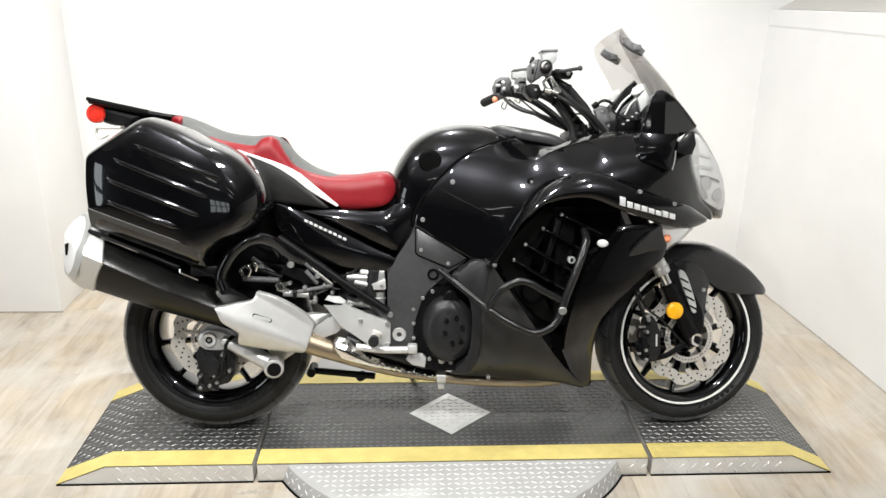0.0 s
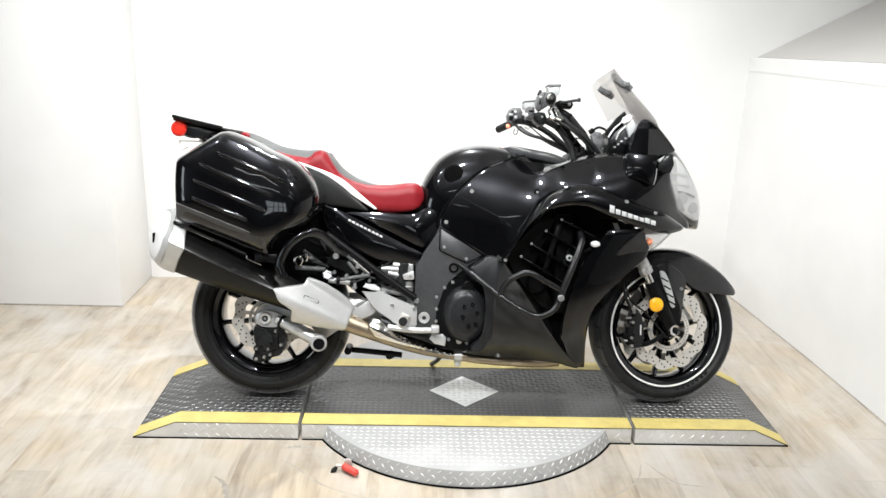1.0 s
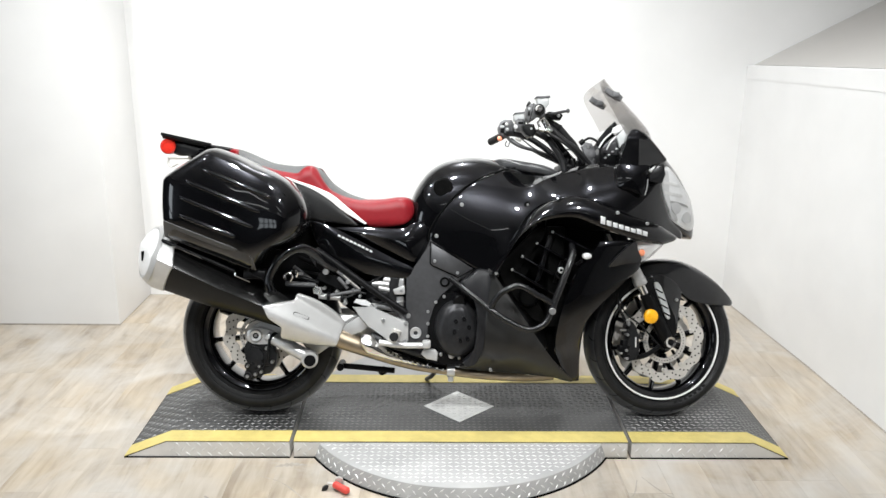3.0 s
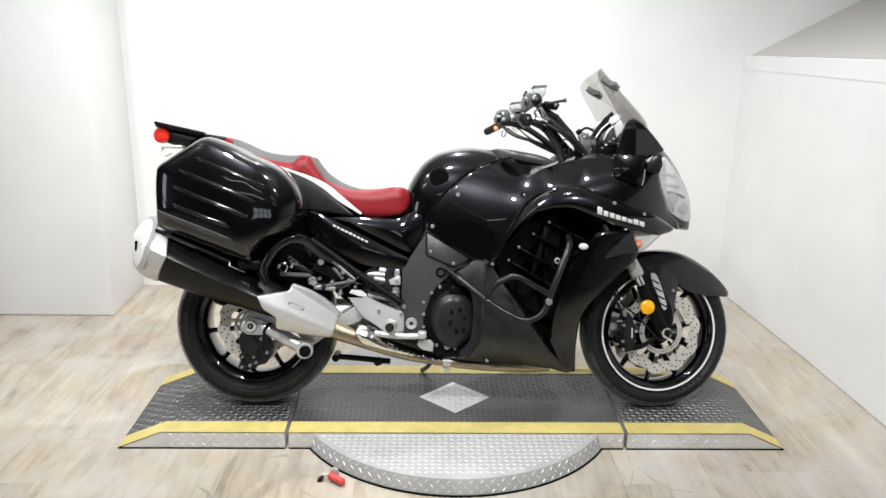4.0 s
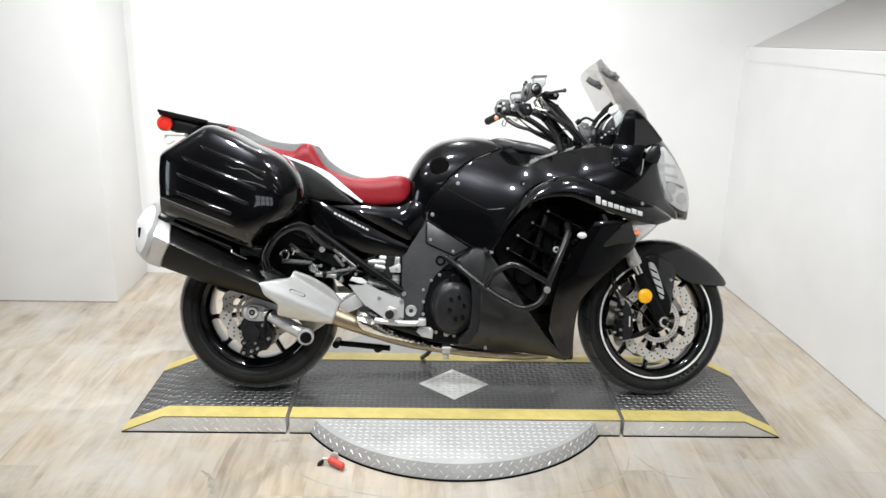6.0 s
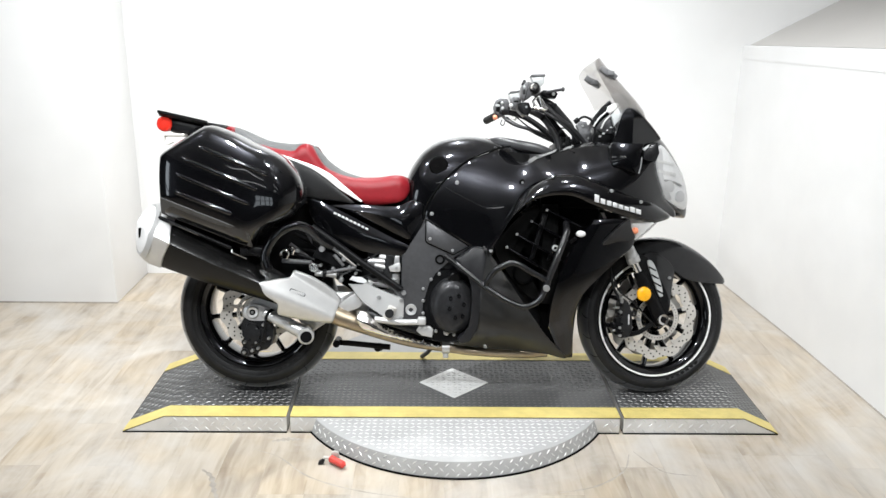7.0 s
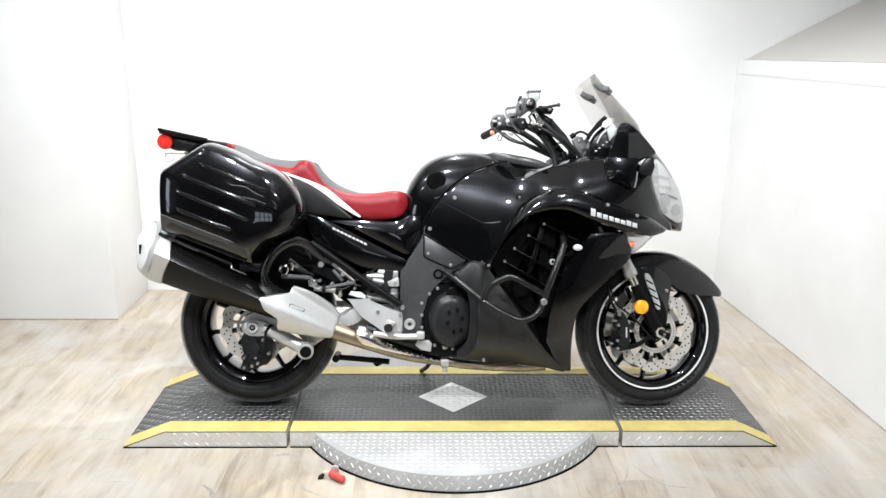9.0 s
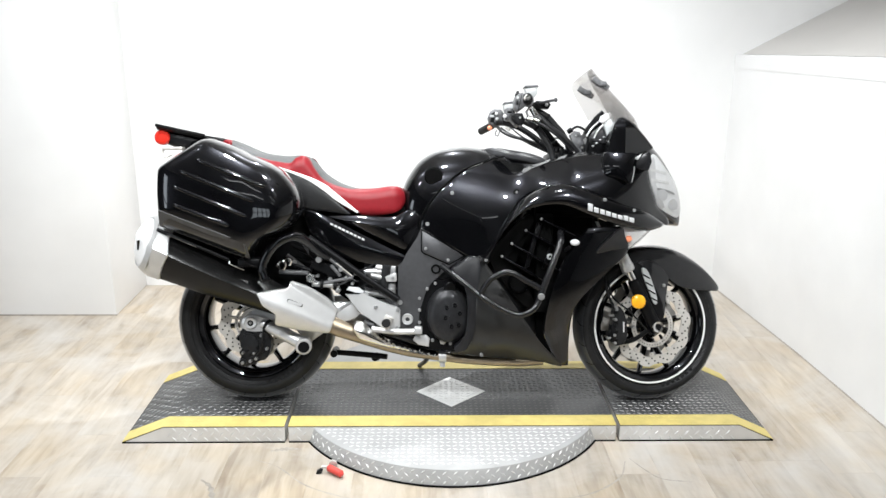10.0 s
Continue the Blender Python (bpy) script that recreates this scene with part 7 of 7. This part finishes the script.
CABLES = (
    ([(0.286, -0.12, 1.104), (0.316, -0.125, 1.092), (0.345, -0.125, 1.075), (0.375, -0.12, 1.044), (0.404, -0.115, 1.012), (0.44, -0.1, 0.95)], 0.0115),
    ([(0.256, -0.11, 1.062), (0.276, -0.11, 1.053), (0.308, -0.1, 1.036), (0.335, -0.1, 1.003), (0.36, -0.1, 0.963), (0.37, -0.1, 0.92)], 0.0118),
    ([(0.306, -0.15, 1.078), (0.32, -0.15, 1.067), (0.359, -0.15, 1.032), (0.412, -0.14, 0.994), (0.462, -0.12, 0.945)], 0.0085),
    ([(0.288, -0.15, 1.06), (0.308, -0.15, 1.051), (0.354, -0.15, 1.024), (0.394, -0.14, 0.994), (0.438, -0.12, 0.95)], 0.006),
    ([(0.3, -0.14, 1.07), (0.34, -0.14, 1.05), (0.38, -0.135, 1.022), (0.425, -0.13, 0.975)], 0.004),
    ([(0.19, 0.19, 1.06), (0.204, 0.15, 1.041), (0.236, 0.12, 1.021), (0.286, 0.1, 1.006), (0.33, 0.09, 0.989), (0.387, 0.08, 0.962)], 0.0068),
    ([(0.2, 0.16, 1.056), (0.225, 0.14, 1.034), (0.27, 0.12, 1.012), (0.32, 0.1, 0.984), (0.38, 0.08, 0.955)], 0.0045),
    ([(0.232, 0.12, 1.056), (0.241, 0.11, 1.048), (0.267, 0.1, 1.025), (0.292, 0.09, 1.008), (0.33, 0.08, 0.99)], 0.003),
    ([(0.357, -0.05, 0.975), (0.369, -0.05, 0.996), (0.398, -0.05, 1.002), (0.423, -0.05, 0.988), (0.43, -0.05, 0.955)], 0.003),
    ([(0.33, -0.04, 0.99), (0.36, -0.04, 0.975), (0.4, -0.04, 0.982), (0.42, -0.04, 0.955)], 0.003),
)
for c, r in CABLES:
    part("cable", tube(c, r, 34, 10), CABLE, bars)
for x, z, r in ((0.345, 1.075, 0.0135), (0.308, 1.036, 0.0135), (0.38, 1.019, 0.0105)):
    part("cable_band", rod((x - 0.004, -0.126 if z > 1.06 else -0.103, z + 0.003), (x + 0.004, -0.126 if z > 1.06 else -0.103, z - 0.003), r, k=14), RUBBERC, bars)
part("ignition_knob", merge(rod((0.382, -0.075, 0.975), (0.382, -0.065, 0.99), 0.012, k=16, bevel=0.3), rod((0.382, -0.06, 0.94), (0.382, -0.065, 0.98), 0.008, k=12)), SATIN, bars, "black round knob")
part("stem_block", merge(box(0.36, 0.44, -0.09, 0.09, 0.9, 0.945, 0.01), rod((0.375, -0.08, 0.93), (0.39, -0.08, 0.965), 0.012, k=14), box(0.41, 0.45, -0.1, -0.04, 0.93, 0.96, 0.006), box(0.395, 0.412, -0.105, -0.08, 0.925, 0.968, 0.004)), SATIN, bars)

# seat and tail
# near-black filler added so the gap between seat and tank stays dark
part("seat_gap_fill", hull([(-0.5, 0.66, 0.728, 0.1), (-0.3, 0.66, 0.732, 0.115), (-0.19, 0.66, 0.76, 0.11), (-0.13, 0.66, 0.8, 0.1), (-0.08, 0.66, 0.8, 0.09)], 28, 4), DARK, bike, "black filler added under the seat front")
seat = part("seat", hull([(-0.86, 0.95, 0.985, 0.04), (-0.84, 0.93, 0.994, 0.07), (-0.8, 0.9, 0.981, 0.09), (-0.715, 0.85, 0.946, 0.1), (-0.62, 0.80, 0.933, 0.106), (-0.57, 0.77, 0.936, 0.108), (-0.535, 0.76, 0.922, 0.108), (-0.49, 0.75, 0.872, 0.108), (-0.436, 0.73, 0.835, 0.108), (-0.38, 0.72, 0.815, 0.11), (-0.34, 0.72, 0.808, 0.11)], 48, 3.0), GREYV, bike, "red, grey and black vinyl seat with white stripe")
part("seat_front", hull([(-0.47, 0.755, 0.8, 0.09), (-0.44, 0.735, 0.818, 0.122), (-0.395, 0.722, 0.811, 0.13), (-0.3, 0.714, 0.812, 0.131), (-0.24, 0.718, 0.82, 0.128), (-0.205, 0.726, 0.817, 0.115), (-0.188, 0.74, 0.8, 0.09), (-0.182, 0.76, 0.785, 0.05)], 56, 3.6), RED, seat, "red vinyl front of the seat")
SEAT_TOP = np.array([(-0.87, 0.99), (-0.678, 0.916), (-0.6, 0.906), (-0.583, 0.924), (-0.551, 0.932), (-0.516, 0.889), (-0.487, 0.85), (-0.445, 0.827), (-0.388, 0.812), (-0.324, 0.807), (-0.274, 0.812), (-0.231, 0.82), (-0.19, 0.815)])


def seat_depth(x, z):
    drop = float(np.interp(x, SEAT_TOP[:, 0], SEAT_TOP[:, 1])) - z
    y = -0.143 + 0.024 * max(0.0, 1 - drop / 0.04) ** 2 + 0.012 * max(0.0, (0.74 - z) / 0.03) ** 2
    return y + 0.028 * max(0.0, (x + 0.225) / 0.045) ** 2


part("seat_side", both(skin([
    (-0.84, 0.97), (-0.76, 0.938), (-0.678, 0.914), (-0.643, 0.908), (-0.602, 0.904), (-0.585, 0.92), (-0.568, 0.929), (-0.551, 0.93), (-0.537, 0.922), (-0.516, 0.887), (-0.487, 0.848), (-0.445, 0.825), (-0.388, 0.81), (-0.324, 0.806), (-0.274, 0.811), (-0.231, 0.818), (-0.199, 0.814), (-0.182, 0.791), (-0.181, 0.758),
    (-0.202, 0.73), (-0.245, 0.715), (-0.335, 0.711), (-0.359, 0.727), (-0.388, 0.751), (-0.43, 0.787), (-0.473, 0.818), (-0.53, 0.846), (-0.615, 0.877), (-0.66, 0.892), (-0.75, 0.915), (-0.84, 0.95)], seat_depth, n=200, step=0.009, lip=0.005, thick=0.02)), RED, seat, "red vinyl side of the seat")
part("seat_stripe", both(band(
    [(-0.65, -0.146, 0.892), (-0.613, -0.148, 0.88), (-0.528, -0.15, 0.852), (-0.472, -0.152, 0.825), (-0.429, -0.151, 0.791), (-0.35, -0.147, 0.725)],
    [(-0.65, -0.147, 0.886), (-0.613, -0.149, 0.872), (-0.54, -0.151, 0.842), (-0.485, -0.153, 0.808), (-0.432, -0.152, 0.766), (-0.356, -0.148, 0.72)], 0.002, depth=0.012, soft=0.002)), WHITEV, seat, "white stripe")
part("seat_skirt", both(band(
    [(-0.66, -0.135, 0.89), (-0.555, -0.145, 0.857), (-0.485, -0.148, 0.811), (-0.44, -0.147, 0.771), (-0.38, -0.143, 0.719)],
    [(-0.64, -0.13, 0.77), (-0.58, -0.135, 0.745), (-0.52, -0.138, 0.732), (-0.46, -0.138, 0.724), (-0.39, -0.138, 0.714)], 0.006, depth=0.012, soft=0.003)), BLACKV, seat, "black vinyl skirt")
part("seat_tab", hull([(-0.872, 0.97, 0.987, 0.05), (-0.85, 0.965, 0.995, 0.075), (-0.83, 0.96, 0.99, 0.09), (-0.822, 0.965, 0.975, 0.06)], 24, 3), RED, seat)
part("tail_cover", hull([(-1.04, 0.955, 0.995, 0.05), (-0.98, 0.94, 1.0, 0.08), (-0.88, 0.88, 0.99, 0.1), (-0.75, 0.78, 0.93, 0.12), (-0.6, 0.70, 0.83, 0.125), (-0.5, 0.68, 0.75, 0.12)], 36, 3.5), GLOSS, bike, "glossy black tail cover")
part("side_cover", both(shell([(-0.47, -0.142, 0.708), (-0.35, -0.146, 0.712), (-0.22, -0.146, 0.708), (-0.17, -0.143, 0.73), (-0.135, -0.14, 0.72), (-0.118, -0.14, 0.68), (-0.135, -0.145, 0.62), (-0.165, -0.15, 0.588), (-0.19, -0.152, 0.588), (-0.3, -0.15, 0.64), (-0.42, -0.144, 0.695)], 0.016, centre=(-0.21, -0.152, 0.66), n=90)), GLOSS, bike, "glossy black side cover")
cowl = part("tail_cowl", both(shell([(-0.545, -0.15, 0.73), (-0.5, -0.155, 0.722), (-0.42, -0.16, 0.686), (-0.33, -0.165, 0.64), (-0.235, -0.168, 0.592), (-0.176, -0.168, 0.563), (-0.166, -0.168, 0.545), (-0.187, -0.166, 0.527), (-0.28, -0.165, 0.531), (-0.36, -0.163, 0.545), (-0.463, -0.158, 0.583), (-0.525, -0.154, 0.645), (-0.548, -0.15, 0.70)], 0.012, n=90)), GLOSS, bike, "glossy black tail cowl with pale lettering")
for i in range(9):
    x = -0.452 + 0.0142 * i
    part("lettering", slab([(x, 0.679 - 0.0068 * i), (x + 0.011, 0.674 - 0.0068 * i), (x + 0.0125, 0.6805 - 0.0068 * i), (x + 0.0025, 0.6855 - 0.0068 * i)], -0.1765, -0.165, 0.001), BADGE, cowl, "pale lettering as a plain bar")
rack = part("luggage_rack", rings([[(x, y * w, z + dz) for y, dz in ((-1, 0.0), (-0.9, 0.007), (0.9, 0.007), (1, 0.0), (0.9, -0.007), (-0.9, -0.007))] for x, z, w in ((-1.109, 1.036, 0.06), (-1.1, 1.036, 0.09), (-1.0, 1.014, 0.1), (-0.92, 0.998, 0.1), (-0.86, 0.99, 0.07))]), SATIN, bike, "black luggage rack")
part("rack_lip", tube([(-1.103, -0.085, 1.043), (-1.0, -0.097, 1.021), (-0.92, -0.097, 1.004)], 0.006, 16, 8), SATIN, rack)
tail = part("tail_light", lathe([(0.001, -0.078), (0.024, -0.077), (0.0285, -0.072), (0.0285, -0.05), (0.001, -0.05)], 40), REDLENS, bike, "round red reflector lamp")
tail.matrix_local = pose(-1.084, 0, 0.999)
part("lamp_ring", lathe([(0.015, -0.0795), (0.0175, -0.0795), (0.0175, -0.076), (0.015, -0.076)], 32), REDLENS, tail)
part("lamp_box", hull([(-1.085, 0.978, 1.022, 0.05), (-1.06, 0.968, 1.025, 0.07), (-1.0, 0.955, 1.015, 0.08), (-0.95, 0.95, 1.0, 0.08)], 24, 4), SATIN, bike, "black tail lamp housing")
part("plate_bracket", merge(tube([(-1.07, -0.1, 0.955), (-1.075, -0.1, 0.94), (-1.065, -0.1, 0.925), (-1.04, -0.1, 0.935)], 0.004, 16, 8), box(-1.075, -1.0, -0.11, -0.06, 0.952, 0.962, 0.003)), STEEL, bike, "silver plate bracket")

# pannier
SIL = [(-1.02, 0.876), (-1.013, 0.887), (-0.95, 0.929), (-0.882, 0.972), (-0.865, 0.979), (-0.842, 0.98), (-0.766, 0.953), (-0.706, 0.922), (-0.646, 0.896), (-0.604, 0.869), (-0.564, 0.823), (-0.541, 0.77), (-0.541, 0.728), (-0.566, 0.686), (-0.607, 0.659), (-0.655, 0.64), (-0.69, 0.602), (-0.712, 0.57), (-0.728, 0.567), (-0.85, 0.612), (-1.005, 0.669), (-1.018, 0.678), (-1.024, 0.77)]
OUT = [(-1.004, 0.866), (-1.0, 0.874), (-0.945, 0.911), (-0.888, 0.946), (-0.864, 0.957), (-0.84, 0.956), (-0.787, 0.934), (-0.73, 0.904), (-0.68, 0.876), (-0.64, 0.838), (-0.605, 0.79), (-0.592, 0.738), (-0.604, 0.698), (-0.634, 0.668), (-0.68, 0.638), (-0.73, 0.624), (-0.85, 0.675), (-0.99, 0.728), (-1.003, 0.738), (-1.008, 0.80)]
sil, outl = catmull(SIL, 110), catmull(OUT, 110)
# each point of the rim meets the point of the face on the same ray to the middle
outl2 = []
for p in sil:
    d = np.array([-0.81, 0.79]) - p
    best = None
    for i in range(len(outl)):
        a, b = outl[i], outl[(i + 1) % len(outl)]
        e = b - a
        den = d[0] * e[1] - d[1] * e[0]
        if abs(den) < 1e-9:
            continue
        s = ((a[0] - p[0]) * e[1] - (a[1] - p[1]) * e[0]) / den
        u = ((a[0] - p[0]) * d[1] - (a[1] - p[1]) * d[0]) / den
        if -1e-6 <= u <= 1 + 1e-6 and s > -0.2 and (best is None or abs(s) < abs(best)):
            best = s
    outl2.append(p + d * (best if best is not None else 0.15))
MIDC = np.array([-0.81, 0.79])
pl = []
for y, f, q in ((-0.15, 0.0, 0.94), (-0.17, 0.0, 0.985), (-0.21, 0.0, 1.0), (-0.262, 0.0, 1.0), (-0.265, 0.0, 0.972), (-0.272, 0.0, 0.972), (-0.275, 0.0, 1.004), (-0.30, 0.0, 1.0), (-0.325, 0.12, 1.0), (-0.345, 0.35, 1.0), (-0.362, 0.68, 1.0), (-0.372, 1.0, 1.0), (-0.376, 1.0, 0.97), (-0.381, 1.0, 0.85), (-0.386, 1.0, 0.6), (-0.388, 1.0, 0.3), (-0.389, 1.0, 0.08)):
    pl.append([np.array([c[0], y, c[1]]) for c in (MIDC + ((p + (o - p) * f) - MIDC) * q for p, o in zip(sil, outl2))])
pannier = part("pannier", rings(pl), GLOSS, bike, "glossy black hard pannier with moulded ribs", sharp=25)
for a, b in (((-0.875, 0.907), (-0.65, 0.815)), ((-0.935, 0.87), (-0.675, 0.763)), ((-0.957, 0.818), (-0.7, 0.713)), ((-0.957, 0.757), (-0.765, 0.683))):
    mid = ((a[0] + b[0]) / 2, -0.3855, (a[1] + b[1]) / 2)
    rib = tube([(a[0], -0.374, a[1]), (a[0] * 0.93 + b[0] * 0.07, -0.3805, a[1] * 0.93 + b[1] * 0.07), mid, (a[0] * 0.07 + b[0] * 0.93, -0.381, a[1] * 0.07 + b[1] * 0.93), (b[0], -0.374, b[1])], 0.007, 30, 12, 0.0085)
    part("rib", rib, GLOSS, pannier)
part("pannier_trim", band(
    [(-1.006, -0.3765, 0.738), (-0.95, -0.3785, 0.716), (-0.85, -0.380, 0.678), (-0.76, -0.3785, 0.643), (-0.715, -0.372, 0.624)],
    [(-1.0205, -0.318, 0.679), (-0.96, -0.318, 0.656), (-0.86, -0.318, 0.618), (-0.76, -0.318, 0.58), (-0.712, -0.322, 0.566)], 0.004, depth=0.01, soft=0.002), TRIM, pannier, "dark grey lower pannier trim")
part("pannier_foot", merge(box(-0.76, -0.68, -0.3, -0.22, 0.535, 0.565, 0.006), tube([(-0.735, -0.3, 0.57), (-0.735, -0.31, 0.555), (-0.69, -0.31, 0.535)], 0.003, 10, 6)), SATIN, pannier)
part("pannier_rail", rod((-1.036, -0.3, 0.667), (-0.79, -0.3, 0.562), 0.0065, k=10), SATIN, pannier, "black lower rail")
part("rail_glint", rod((-1.0, -0.307, 0.649), (-0.9, -0.307, 0.606), 0.0022, k=8), CHROME, pannier, "thin chrome rail edge")
part("foot_frame", merge(rod((-0.784, -0.31, 0.559), (-0.786, -0.31, 0.548), 0.0022, k=8), rod((-0.786, -0.31, 0.548), (-0.735, -0.31, 0.526), 0.0022, k=8)), CHROME, pannier)

# ---- scuffs on the floor ----
for pts, w in (
    ([(-0.70, -0.12), (-0.62, -0.16), (-0.5, -0.28), (-0.33, -0.36), (-0.1, -0.41)], 0.004),
    ([(-0.86, -0.24), (-0.82, -0.28), (-0.79, -0.36), (-0.76, -0.42)], 0.012),
    ([(-0.66, -0.06), (-0.6, -0.045), (-0.55, -0.05)], 0.014),
    ([(0.32, -0.37), (0.45, -0.33), (0.56, -0.24), (0.6, -0.14)], 0.005),
    ([(0.62, -0.12), (0.66, -0.2), (0.7, -0.25), (0.8, -0.27)], 0.004),
):
    line = catmull([np.array(p) for p in pts], 24, closed=False)
    verts, faces = [], []
    for i, p in enumerate(line):
        d = line[min(i + 1, 23)] - line[max(i - 1, 0)]
        d = np.array([-d[1], d[0]]) / np.linalg.norm(d) * w * (0.3 + 0.7 * math.sin(math.pi * (i + 0.5) / 24)) * (0.7 + 0.3 * math.sin(i * 1.7))
        verts += [(*(p + d), 0.0004), (*(p - d), 0.0004)]
        if i:
            faces.append((2 * i - 2, 2 * i - 1, 2 * i + 1, 2 * i))
    me = bpy.data.meshes.new("scuff")
    me.from_pydata(verts, [], faces)
    me.materials.append(SCUFF)
    new("scuff", me).parent = floor

# ---- floor planks ----
rng = random.Random(7)
PW, PL = 0.15, 0.92
plank_mesh = {}


def plank(length):
    key = round(length, 2)
    if key not in plank_mesh:
        bm = box(-PW / 2 + 0.0002, PW / 2 - 0.0002, 0, key - 0.0005, -0.006, 0.0, 0)
        me = bpy.data.meshes.new("plank")
        bm.to_mesh(me)
        bm.free()
        me.materials.append(PLANK)
        plank_mesh[key] = me
    return plank_mesh[key]


x = -2.9 + PW / 2
while x < 2.05:
    y = -7.5
    first = rng.choice((0.2, 0.36, 0.52, 0.68, 0.84, 0.92))
    while y < BACK - 0.02:
        length = first if y == -7.5 else PL
        length = min(length, BACK - y)
        if length < 0.04:
            break
        ob = new("plank", plank(length))
        ob.parent = floor
        ob.location = (x, y, 0)
        y += round(length, 2)
    x += PW
